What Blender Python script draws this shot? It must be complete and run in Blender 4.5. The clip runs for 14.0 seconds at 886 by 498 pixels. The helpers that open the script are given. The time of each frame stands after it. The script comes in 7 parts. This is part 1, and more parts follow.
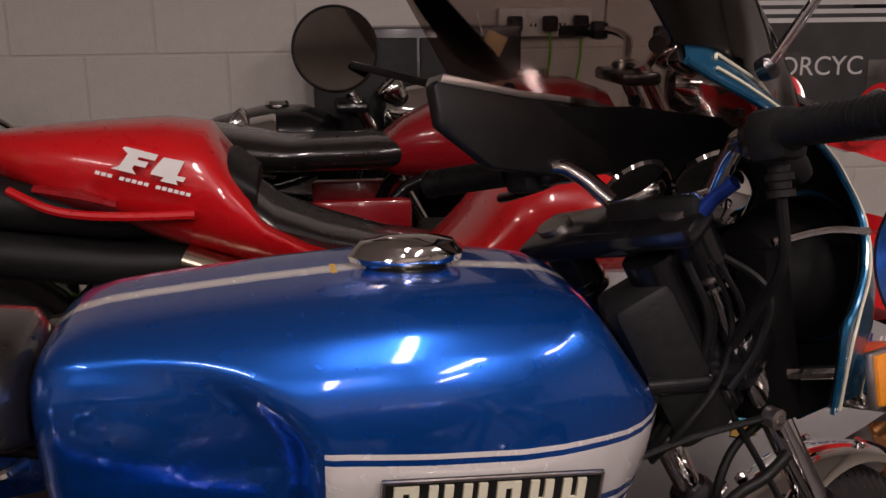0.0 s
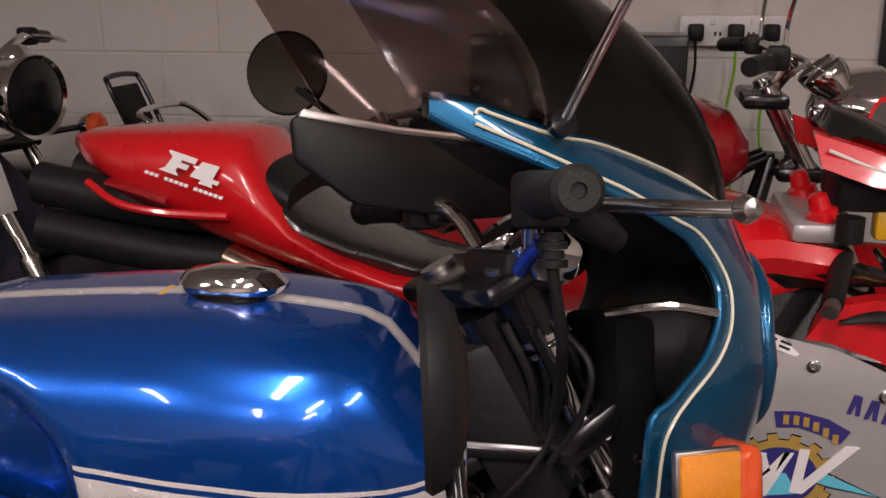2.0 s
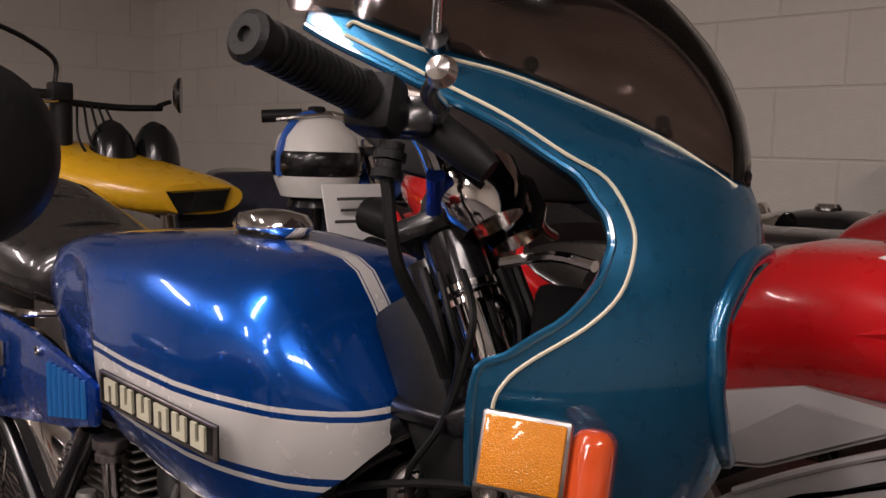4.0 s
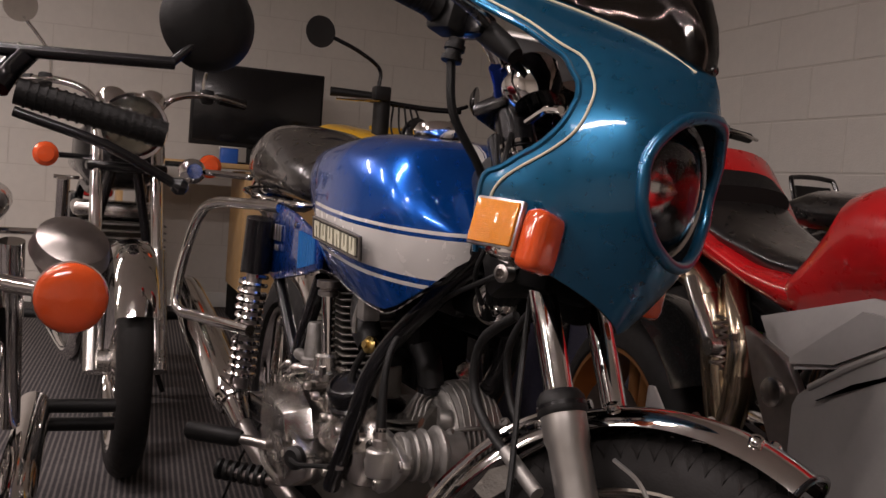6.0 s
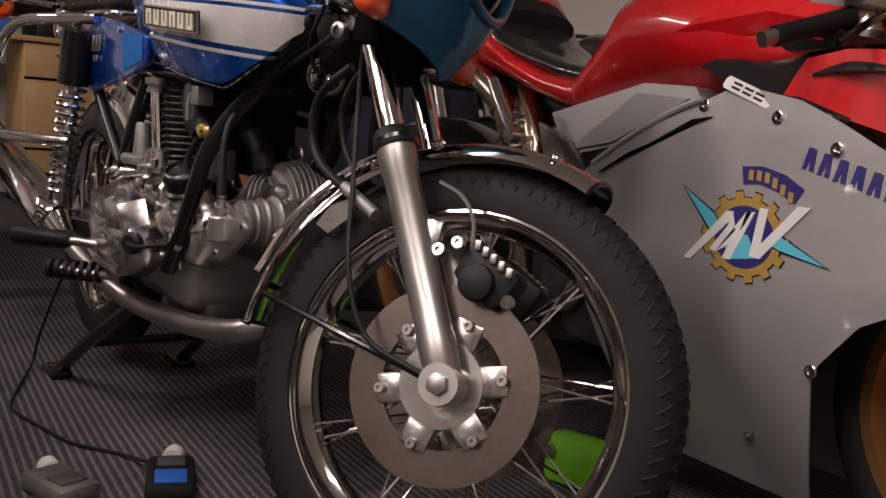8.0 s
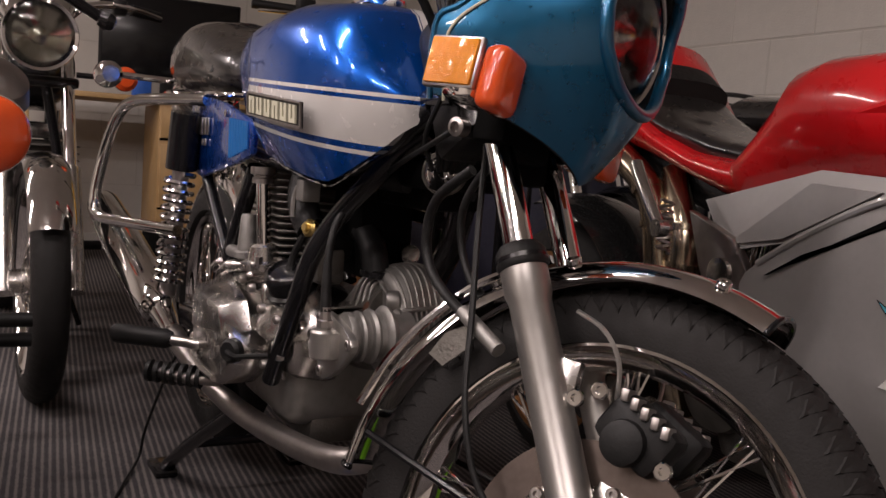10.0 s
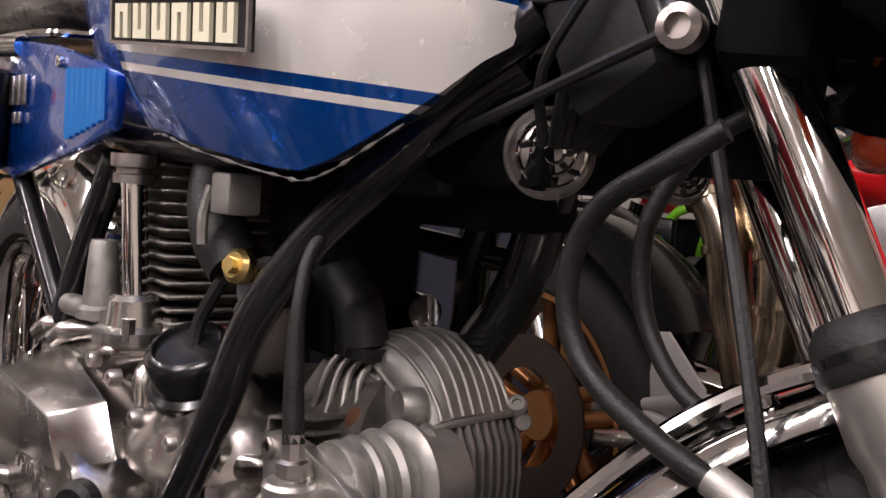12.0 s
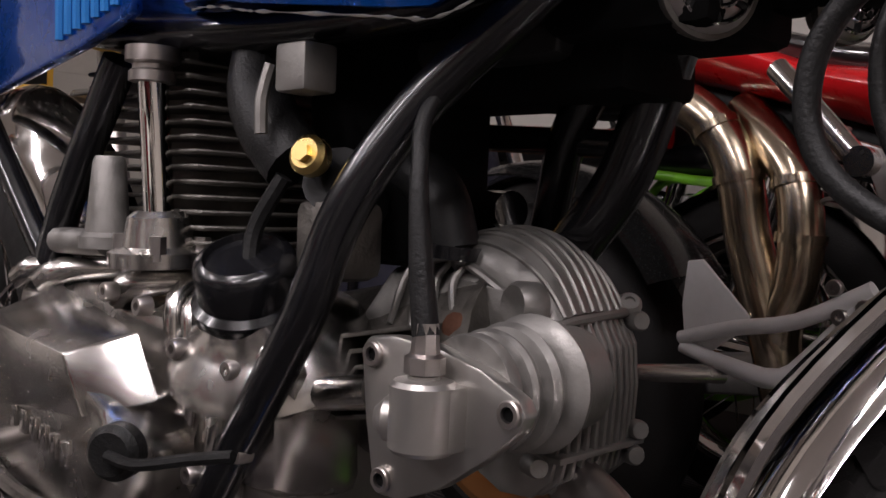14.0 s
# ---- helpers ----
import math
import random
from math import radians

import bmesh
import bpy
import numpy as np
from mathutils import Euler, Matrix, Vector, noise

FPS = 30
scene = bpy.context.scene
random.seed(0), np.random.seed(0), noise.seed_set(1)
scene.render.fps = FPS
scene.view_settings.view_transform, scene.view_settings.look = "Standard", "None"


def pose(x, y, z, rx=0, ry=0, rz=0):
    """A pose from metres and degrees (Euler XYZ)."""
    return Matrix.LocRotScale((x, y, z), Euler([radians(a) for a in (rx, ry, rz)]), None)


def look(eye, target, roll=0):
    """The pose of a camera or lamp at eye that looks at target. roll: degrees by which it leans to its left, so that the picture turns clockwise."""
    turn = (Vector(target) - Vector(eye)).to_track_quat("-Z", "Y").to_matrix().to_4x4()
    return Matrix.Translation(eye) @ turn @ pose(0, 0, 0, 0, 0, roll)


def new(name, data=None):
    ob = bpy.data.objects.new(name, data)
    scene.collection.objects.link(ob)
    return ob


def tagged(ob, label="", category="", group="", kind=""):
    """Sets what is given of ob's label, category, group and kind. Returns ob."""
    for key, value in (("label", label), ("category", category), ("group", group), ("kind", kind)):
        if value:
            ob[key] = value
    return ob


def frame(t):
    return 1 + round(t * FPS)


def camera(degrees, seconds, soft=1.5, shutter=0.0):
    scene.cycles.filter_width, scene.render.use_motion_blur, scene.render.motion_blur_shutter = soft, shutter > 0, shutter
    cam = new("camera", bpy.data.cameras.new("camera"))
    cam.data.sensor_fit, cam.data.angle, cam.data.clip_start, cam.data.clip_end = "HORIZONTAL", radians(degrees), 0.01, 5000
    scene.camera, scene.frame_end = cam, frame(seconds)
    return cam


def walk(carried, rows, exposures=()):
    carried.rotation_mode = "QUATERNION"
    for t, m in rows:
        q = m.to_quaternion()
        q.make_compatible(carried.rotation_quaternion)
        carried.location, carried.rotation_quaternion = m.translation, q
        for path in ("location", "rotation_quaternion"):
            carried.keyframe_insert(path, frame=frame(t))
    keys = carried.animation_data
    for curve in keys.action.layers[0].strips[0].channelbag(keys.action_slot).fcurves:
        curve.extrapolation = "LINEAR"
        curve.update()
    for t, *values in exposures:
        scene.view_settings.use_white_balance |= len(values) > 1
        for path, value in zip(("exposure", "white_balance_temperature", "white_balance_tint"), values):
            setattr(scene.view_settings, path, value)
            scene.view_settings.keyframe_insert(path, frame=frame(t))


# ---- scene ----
cam = camera(50.4, 14.0)
PATH = [
    (0, (-0.792, -1.018, 1.258), (-0.526, 0.898, 0.747), -0.5),
    (0.5, (-0.646, -0.982, 1.321), (-0.532, 0.945, 0.798), -1.4),
    (1, (-0.573, -1.0, 1.34), (-0.539, 0.904, 0.731), 0.2),
    (1.5, (-0.427, -1.003, 1.344), (-0.512, 0.891, 0.709), 1.4),
    (2, (-0.284, -0.977, 1.306), (-0.668, 0.913, 0.777), -0.1),
    (2.2, (-0.234, -0.968, 1.291), (-0.713, 0.918, 0.83), -0.6),
    (4.3, (0.331, -0.667, 1.074), (-1.264, 0.53, 0.915), 1.8),
    (4.5, (0.376, -0.672, 1.061), (-1.297, 0.416, 0.933), 1.8),
    (5, (0.529, -0.677, 1.027), (-1.232, 0.27, 0.97), 4.6),
    (5.5, (0.678, -0.619, 0.976), (-1.103, 0.288, 0.901), 4.6),
    (6, (0.819, -0.613, 0.903), (-1.05, 0.088, 0.781), 4.4),
    (6.5, (0.898, -0.681, 0.816), (-0.848, 0.285, 0.677), 5.3),
    (7, (0.947, -0.736, 0.72), (-0.743, 0.319, 0.543), 5.3),
    (7.2, (0.962, -0.743, 0.691), (-0.706, 0.341, 0.484), 5.2),
    (9.3, (0.93, -0.715, 0.685), (-0.708, 0.393, 0.387), 4.3),
    (9.5, (0.886, -0.686, 0.716), (-0.788, 0.371, 0.433), 4.4),
    (10, (0.755, -0.625, 0.769), (-1.037, 0.241, 0.568), 4.1),
    (10.5, (0.58, -0.603, 0.767), (-1.209, 0.285, 0.643), 5.5),
    (11, (0.385, -0.597, 0.763), (-1.273, 0.508, 0.597), 5.8),
    (11.5, (0.192, -0.511, 0.749), (-1.464, 0.598, 0.579), 4.6),
    (12, (0.034, -0.488, 0.712), (-1.577, 0.69, 0.585), 4.3),
    (12.5, (-0.072, -0.497, 0.688), (-1.517, 0.886, 0.646), 3.5),
    (13, (-0.108, -0.508, 0.655), (-1.521, 0.907, 0.657), 2.9),
    (13.5, (-0.122, -0.532, 0.627), (-1.552, 0.867, 0.61), 2.7),
    (14, (-0.142, -0.555, 0.599), (-1.591, 0.821, 0.52), 2.4),
]
EXPOSURES = [(0, -0.45, 6200, 23), (1.4, -0.38, 6200, 24), (2.2, -0.08, 6150, 22), (4.3, -0.2, 6150, 19), (10.5, 0.0, 6150, 19), (11.5, 0.28, 6000, 18), (12.5, 0.98, 5850, 17), (13.0, 0.75, 5800, 16), (13.5, 0.45, 5750, 16), (14, 0.15, 5700, 16)]
walk(cam, [(t, look(eye, target, roll)) for t, eye, target, roll in PATH], EXPOSURES)

# Ceiling battens out of view; the last two are added to brighten rear chrome.
LIGHTS = [(-0.45, -1.5, False), (1.45, -1.2, False), (0.5, -2.9, False), (-0.7, -4.3, False), (0.9, -4.6, False), (-2.1, -3.2, False), (-3.4, -2.4, False)]
MIRROR_R = [(-.406, -.150, 1.162), (-.400, -.178, 1.192), (-.393, -.207, 1.224), (-.386, -.236, 1.256), (-.375, -.276, 1.30)]
MIRROR_L = (-.568, .385, 1.288)

# ---------- world, lights, exposure ----------
world = bpy.data.worlds.new("world")
scene.world = world
world.use_nodes = True
world.node_tree.nodes["Background"].inputs[0].default_value = (0.5, 0.45, 0.4, 1)
world.node_tree.nodes["Background"].inputs[1].default_value = 0.02
LAMP_POWER = 42.0


def area_lamp(x, y, z, sx, sy, power, colour=(1.0, 0.87, 0.76)):
    d = bpy.data.lights.new("tube_light", "AREA")
    d.shape, d.size, d.size_y, d.energy, d.color = "RECTANGLE", sx, sy, power, colour
    ob = new("tube_light", d)
    ob.location = (x, y, z)
    return ob


# ---------- materials ----------
def shader(name, base=(0.5, 0.5, 0.5), rough=0.5, metal=0.0, coat=0.0, noise_amt=0.15, scale=30.0, bump=0.0,
           bump_scale=200.0, rough_var=0.15, trans=0.0, ior=1.45, spec=0.5, emit=0.0, random_amt=0.0):
    m = bpy.data.materials.new(name)
    m.use_nodes = True
    nt = m.node_tree
    n, l = nt.nodes, nt.links
    b = n["Principled BSDF"]
    tc = n.new("ShaderNodeTexCoord")
    big, fine = n.new("ShaderNodeTexNoise"), n.new("ShaderNodeTexNoise")
    big.inputs["Scale"].default_value, fine.inputs["Scale"].default_value = scale * 0.15, scale
    big.inputs["Detail"].default_value = fine.inputs["Detail"].default_value = 5
    add = n.new("ShaderNodeMath")
    add.operation = "ADD"
    for k, nn in enumerate((big, fine)):
        l.new(tc.outputs["Object"], nn.inputs["Vector"])
        l.new(nn.outputs["Fac"], add.inputs[k])
    rng = n.new("ShaderNodeMapRange")
    rng.inputs["From Min"].default_value, rng.inputs["From Max"].default_value = 0.6, 1.4
    rng.inputs["To Min"].default_value, rng.inputs["To Max"].default_value = 1 - noise_amt, 1 + noise_amt
    l.new(add.outputs[0], rng.inputs["Value"])
    mul = n.new("ShaderNodeVectorMath")
    mul.operation = "SCALE"
    mul.inputs[0].default_value = base
    fac = rng.outputs[0]
    if random_amt:
        oi, rr, mm = n.new("ShaderNodeObjectInfo"), n.new("ShaderNodeMapRange"), n.new("ShaderNodeMath")
        rr.inputs["To Min"].default_value, rr.inputs["To Max"].default_value = 1 - random_amt, 1 + random_amt
        mm.operation = "MULTIPLY"
        l.new(oi.outputs["Random"], rr.inputs["Value"])
        l.new(rr.outputs[0], mm.inputs[0])
        l.new(fac, mm.inputs[1])
        fac = mm.outputs[0]
    l.new(fac, mul.inputs["Scale"])
    l.new(mul.outputs[0], b.inputs["Base Color"])
    r2 = n.new("ShaderNodeMapRange")
    r2.inputs["From Min"].default_value, r2.inputs["From Max"].default_value = 0.3, 0.7
    r2.inputs["To Min"].default_value, r2.inputs["To Max"].default_value = max(0.02, rough * (1 - rough_var)), min(1, rough * (1 + rough_var))
    l.new(fine.outputs["Fac"], r2.inputs["Value"])
    l.new(r2.outputs[0], b.inputs["Roughness"])
    b.inputs["Metallic"].default_value = metal
    b.inputs["Coat Weight"].default_value = coat
    b.inputs["Coat Roughness"].default_value = 0.06
    b.inputs["Transmission Weight"].default_value = trans
    b.inputs["IOR"].default_value = ior
    b.inputs["Specular IOR Level"].default_value = spec
    if emit:
        b.inputs["Emission Color"].default_value = (*base, 1)
        b.inputs["Emission Strength"].default_value = emit
    if bump:
        bn, bt = n.new("ShaderNodeBump"), n.new("ShaderNodeTexNoise")
        bt.inputs["Scale"].default_value = bump_scale
        bt.inputs["Detail"].default_value = 4
        l.new(tc.outputs["Object"], bt.inputs["Vector"])
        l.new(bt.outputs["Fac"], bn.inputs["Height"])
        bn.inputs["Strength"].default_value, bn.inputs["Distance"].default_value = bump, 0.004
        l.new(bn.outputs[0], b.inputs["Normal"])
    return m


def tinted_screen(name, colour):
    """Smoked acrylic: a clear tinted sheet with a gloss on top."""
    m = bpy.data.materials.new(name)
    m.use_nodes = True
    n, l = m.node_tree.nodes, m.node_tree.links
    n.remove(n["Principled BSDF"])
    tr, gl, fr, mx = (n.new("ShaderNodeBsdfTransparent"), n.new("ShaderNodeBsdfGlossy"), n.new("ShaderNodeFresnel"), n.new("ShaderNodeMixShader"))
    tr.inputs[0].default_value = (*colour, 1)
    gl.inputs["Roughness"].default_value = 0.07
    fr.inputs[0].default_value = 1.5
    l.new(fr.outputs[0], mx.inputs[0])
    l.new(tr.outputs[0], mx.inputs[1])
    l.new(gl.outputs[0], mx.inputs[2])
    l.new(mx.outputs[0], n["Material Output"].inputs[0])
    return m


def tank_paint(name):
    """Metallic blue with a silver flank band edged by blue and silver pin lines and a silver pair of lines over the top."""
    m = shader(name, (0.004, 0.095, 0.47), rough=0.27, metal=0.72, coat=1.0, noise_amt=0.015, scale=60, rough_var=0.02)
    n, l = m.node_tree.nodes, m.node_tree.links
    b = n["Principled BSDF"]
    src = b.inputs["Base Color"].links[0].from_socket
    tc = n.new("ShaderNodeTexCoord")
    sep = n.new("ShaderNodeSeparateXYZ")
    l.new(tc.outputs["Object"], sep.inputs[0])

    def math_node(op, a, c=None):
        q = n.new("ShaderNodeMath")
        q.operation = op
        for k, v in enumerate((a, c)):
            if v is None:
                continue
            if isinstance(v, (int, float)):
                q.inputs[k].default_value = v
            else:
                l.new(v, q.inputs[k])
        return q.outputs[0]

    x, y, z = sep.outputs
    up = math_node("SUBTRACT", z, math_node("ADD", math_node("MULTIPLY", x, -0.073), 0.800))   # height above the upper line
    low = math_node("SUBTRACT", z, math_node("ADD", math_node("MULTIPLY", x, -0.11), 0.721))  # above the lower line

    def band(v, lo, hi):
        return math_node("MULTIPLY", math_node("GREATER_THAN", v, lo), math_node("LESS_THAN", v, hi))
    silver = math_node("MULTIPLY", math_node("LESS_THAN", up, 0.0), math_node("GREATER_THAN", low, 0.0))
    lines = math_node("ADD", band(up, 0.006, 0.0115), band(low, -0.0155, -0.009))
    ay = math_node("ABSOLUTE", math_node("SUBTRACT", y, 0.0))
    top = math_node("MULTIPLY", band(ay, -1.0, 0.013), math_node("GREATER_THAN", z, 0.90))
    dark = math_node("MULTIPLY", band(ay, 0.0085, 0.0100), math_node("GREATER_THAN", z, 0.90))
    flank = math_node("MULTIPLY", math_node("ADD", silver, lines), math_node("GREATER_THAN", x, -0.803))
    all_s = math_node("MINIMUM", math_node("ADD", flank, top), 1.0)
    all_s = math_node("SUBTRACT", all_s, dark)
    mix = n.new("ShaderNodeMix")
    mix.data_type = "RGBA"
    l.new(all_s, mix.inputs["Factor"])
    l.new(src, mix.inputs["A"])
    mix.inputs["B"].default_value = (0.74, 0.72, 0.69, 1)
    l.new(math_node("SUBTRACT", 0.75, math_node("MULTIPLY", all_s, 0.5)), b.inputs["Metallic"])
    l.new(mix.outputs["Result"], b.inputs["Base Color"])
    return m


def carpet_mat(name):
    m = shader(name, (0.055, 0.052, 0.055), rough=0.95, noise_amt=0.3, scale=300, bump=0.6, bump_scale=500, spec=0.1)
    n, l = m.node_tree.nodes, m.node_tree.links
    b = n["Principled BSDF"]
    src = b.inputs["Base Color"].links[0].from_socket
    tc, mp, wv = n.new("ShaderNodeTexCoord"), n.new("ShaderNodeMapping"), n.new("ShaderNodeTexWave")
    mp.inputs["Rotation"].default_value[2] = radians(CARPET_TURN)
    wv.inputs["Scale"].default_value = 19.0
    wv.inputs["Distortion"].default_value = 2.2
    wv.inputs["Detail"].default_value = 3
    wv.inputs["Detail Scale"].default_value = 8
    l.new(tc.outputs["Object"], mp.inputs[0])
    l.new(mp.outputs[0], wv.inputs[0])
    rp = n.new("ShaderNodeMapRange")
    rp.inputs["From Min"].default_value, rp.inputs["From Max"].default_value = 0.45, 0.9
    rp.inputs["To Min"].default_value, rp.inputs["To Max"].default_value = 0.0, 0.6
    l.new(wv.outputs["Fac"], rp.inputs["Value"])
    mix = n.new("ShaderNodeMix")
    mix.data_type = "RGBA"
    l.new(rp.outputs[0], mix.inputs["Factor"])
    l.new(src, mix.inputs["A"])
    mix.inputs["B"].default_value = (0.24, 0.215, 0.20, 1)
    l.new(mix.outputs["Result"], b.inputs["Base Color"])
    return m


CARPET_TURN = 93
M = {
    "wall": shader("painted_block", (0.66, 0.63, 0.58), rough=0.75, noise_amt=0.05, scale=25, bump=0.35, bump_scale=120, random_amt=0.02),
    "joint": shader("painted_joint", (0.60, 0.57, 0.52), rough=0.8, noise_amt=0.05, scale=25, bump=0.3),
    "plain_wall": shader("painted_plaster", (0.60, 0.56, 0.50), rough=0.8, noise_amt=0.05, scale=8, bump=0.2),
    "ceiling": shader("ceiling_tile", (0.72, 0.70, 0.66), rough=0.9, noise_amt=0.04, scale=40, bump=0.3),
    "carpet": carpet_mat("ribbed_carpet"),
    "tank": tank_paint("metallic_blue_silver_paint"),
    "blue": shader("metallic_blue_paint", (0.004, 0.06, 0.34), rough=0.28, metal=0.7, coat=1.0, noise_amt=0.06, scale=60),
    "lightblue": shader("bright_blue_paint", (0.015, 0.15, 0.45), rough=0.3, metal=0.3, coat=0.8, noise_amt=0.06),
    "teal": shader("metallic_teal_blue_paint", (0.004, 0.095, 0.20), rough=0.3, metal=0.65, coat=1.0, noise_amt=0.07, scale=60),
    "cream": shader("cream_pinline", (0.62, 0.60, 0.45), rough=0.4, coat=0.6, noise_amt=0.05),
    "red": shader("gloss_red_paint", (0.62, 0.008, 0.010), rough=0.3, coat=1.0, noise_amt=0.05, scale=40),
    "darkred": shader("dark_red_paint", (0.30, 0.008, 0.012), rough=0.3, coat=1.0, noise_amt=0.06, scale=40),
    "silver": shader("silver_paint", (0.42, 0.41, 0.40), rough=0.42, metal=0.3, coat=0.6, noise_amt=0.06, scale=90),
    "chrome": shader("chrome", (0.78, 0.76, 0.74), rough=0.07, metal=1.0, noise_amt=0.06, scale=50, rough_var=0.5),
    "alloy": shader("polished_alloy", (0.56, 0.54, 0.515), rough=0.24, metal=1.0, noise_amt=0.05, scale=25, rough_var=0.2),
    "cast": shader("cast_alloy", (0.27, 0.26, 0.245), rough=0.48, metal=0.75, noise_amt=0.25, scale=60, bump=0.10, bump_scale=300, rough_var=0.3),
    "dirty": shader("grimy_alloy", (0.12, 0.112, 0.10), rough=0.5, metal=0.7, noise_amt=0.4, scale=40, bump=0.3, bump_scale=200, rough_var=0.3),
    "satin": shader("satin_alloy", (0.46, 0.445, 0.42), rough=0.36, metal=0.9, noise_amt=0.05, scale=90, rough_var=0.10),
    "cloth": shader("dark_cloth", (0.012, 0.012, 0.026), rough=0.7, noise_amt=0.3, scale=60, bump=0.4),
    "steel": shader("bare_steel", (0.45, 0.42, 0.40), rough=0.35, metal=1.0, noise_amt=0.2, scale=60),
    "disc": shader("brake_disc_steel", (0.15, 0.12, 0.105), rough=0.38, metal=0.9, noise_amt=0.15, scale=120),
    "rust": shader("rusty_iron", (0.13, 0.055, 0.03), rough=0.8, metal=0.3, noise_amt=0.4, scale=60, bump=0.4),
    "titan": shader("heat_tinted_steel", (0.50, 0.42, 0.31), rough=0.22, metal=1.0, noise_amt=0.2, scale=14),
    "black": shader("gloss_black_paint", (0.006, 0.006, 0.007), rough=0.22, coat=0.2, noise_amt=0.2, scale=40),
    "matt": shader("matt_black_plastic", (0.010, 0.010, 0.010), rough=0.5, noise_amt=0.25, scale=80, bump=0.1, spec=0.3),
    "rubber": shader("black_rubber", (0.010, 0.010, 0.010), rough=0.45, noise_amt=0.3, scale=70, bump=0.2, bump_scale=400, spec=0.3),
    "tyre": shader("tyre_rubber", (0.013, 0.012, 0.0115), rough=0.7, noise_amt=0.3, scale=60, bump=0.2, bump_scale=300, spec=0.3),
    "leather": shader("black_vinyl", (0.012, 0.011, 0.011), rough=0.30, coat=0.9, noise_amt=0.25, scale=40, bump=0.03, bump_scale=450),
    # near-black that stands for shade: filler blocks, slots, gaps and holes
    "dark": shader("shade_black", (0.004, 0.004, 0.004), rough=0.9, noise_amt=0.2, spec=0.1),
    "carbon": shader("carbon_fibre", (0.008, 0.008, 0.008), rough=0.25, coat=0.5, noise_amt=0.3, scale=300),
    "gold": shader("gold_wheel_paint", (0.42, 0.20, 0.075), rough=0.35, metal=0.7, noise_amt=0.1, scale=30),
    "yellow": shader("yellow_paint", (0.75, 0.42, 0.01), rough=0.3, coat=1.0, noise_amt=0.05),
    "amber": shader("amber_lens", (0.85, 0.30, 0.01), rough=0.22, coat=0.8, noise_amt=0.12, scale=250, bump=0.5, bump_scale=700, trans=0.15),
    "orange": shader("orange_lens", (0.85, 0.11, 0.02), rough=0.12, coat=1.0, noise_amt=0.12, scale=30, bump=0.25, bump_scale=70, trans=0.25),
    "redlens": shader("red_lens", (0.5, 0.01, 0.01), rough=0.12, coat=1.0, noise_amt=0.1, trans=0.2),
    "glass": tinted_screen("clear_lamp_glass", (0.93, 0.93, 0.91)),
    "mirror": shader("mirror_glass", (0.86, 0.86, 0.86), rough=0.02, metal=1.0, noise_amt=0.02, rough_var=0.0),
    "screen": tinted_screen("smoked_acrylic", (0.62, 0.56, 0.54)),
    # mirror base darkened to give the dim room it would reflect
    "tinted_mirror": shader("dimmed_mirror_glass", (0.20, 0.18, 0.165), rough=0.06, metal=1.0, noise_amt=0.1, rough_var=0.0),
    "machined": shader("machined_alloy", (0.82, 0.81, 0.80), rough=0.38, metal=0.1, noise_amt=0.06, scale=80, rough_var=0.2),
    "white": shader("white_plastic", (0.75, 0.74, 0.70), rough=0.4, noise_amt=0.05),
    "decalwhite": shader("white_decal", (0.8, 0.79, 0.76), rough=0.4, coat=0.5, noise_amt=0.03),
    "navy": shader("navy_decal", (0.035, 0.03, 0.17), rough=0.4, coat=0.5, noise_amt=0.05),
    "cyan": shader("cyan_decal", (0.12, 0.55, 0.70), rough=0.4, coat=0.5, noise_amt=0.05),
    "golddecal": shader("gold_decal", (0.42, 0.27, 0.06), rough=0.4, coat=0.5, noise_amt=0.1),
    "brass": shader("brass", (0.70, 0.52, 0.20), rough=0.3, metal=1.0, noise_amt=0.15),
    "wood": shader("beech_laminate", (0.50, 0.32, 0.14), rough=0.45, noise_amt=0.15, scale=20),
    "lime": shader("lime_green_paint", (0.20, 0.55, 0.02), rough=0.35, coat=0.6, noise_amt=0.1),
    "blueplastic": shader("blue_plastic", (0.03, 0.12, 0.5), rough=0.4, noise_amt=0.1),
    "card": shader("card", (0.50, 0.36, 0.18), rough=0.8, noise_amt=0.1),
    "paper": shader("paper", (0.78, 0.77, 0.75), rough=0.8, noise_amt=0.04),
    "print": shader("printed_grey", (0.07, 0.072, 0.07), rough=0.5, noise_amt=0.5, scale=6),
    "bluehose": shader("blue_anodised", (0.03, 0.08, 0.45), rough=0.25, metal=0.7, noise_amt=0.1),
    "tube": shader("lamp_tube", (1.0, 0.9, 0.78), emit=6.0),
}


# ---------- mesh helpers ----------
def part(name, bm, material, parent=None, label="", angle=38, m=None):
    """Links a bmesh as one mesh object under a thing or a part."""
    me = bpy.data.meshes.new(name)
    if m is not None:
        bm.transform(m)
    bmesh.ops.recalc_face_normals(bm, faces=bm.faces)
    bm.to_mesh(me)
    bm.free()
    for p in me.polygons:
        p.use_smooth = True
    me.set_sharp_from_angle(angle=radians(angle))
    mats = material if isinstance(material, (list, tuple)) else [material]
    for q in mats:
        me.materials.append(M[q])
    ob = new(name, me)
    if parent is not None:
        ob.parent = parent
    if label:
        tagged(ob, label)
    return ob


def thing(name, label, category, at=None, group="", kind=""):
    ob = new(name)
    ob.empty_display_size = 0.05
    if at is not None:
        ob.matrix_world = at
    return tagged(ob, label, category, group, kind)


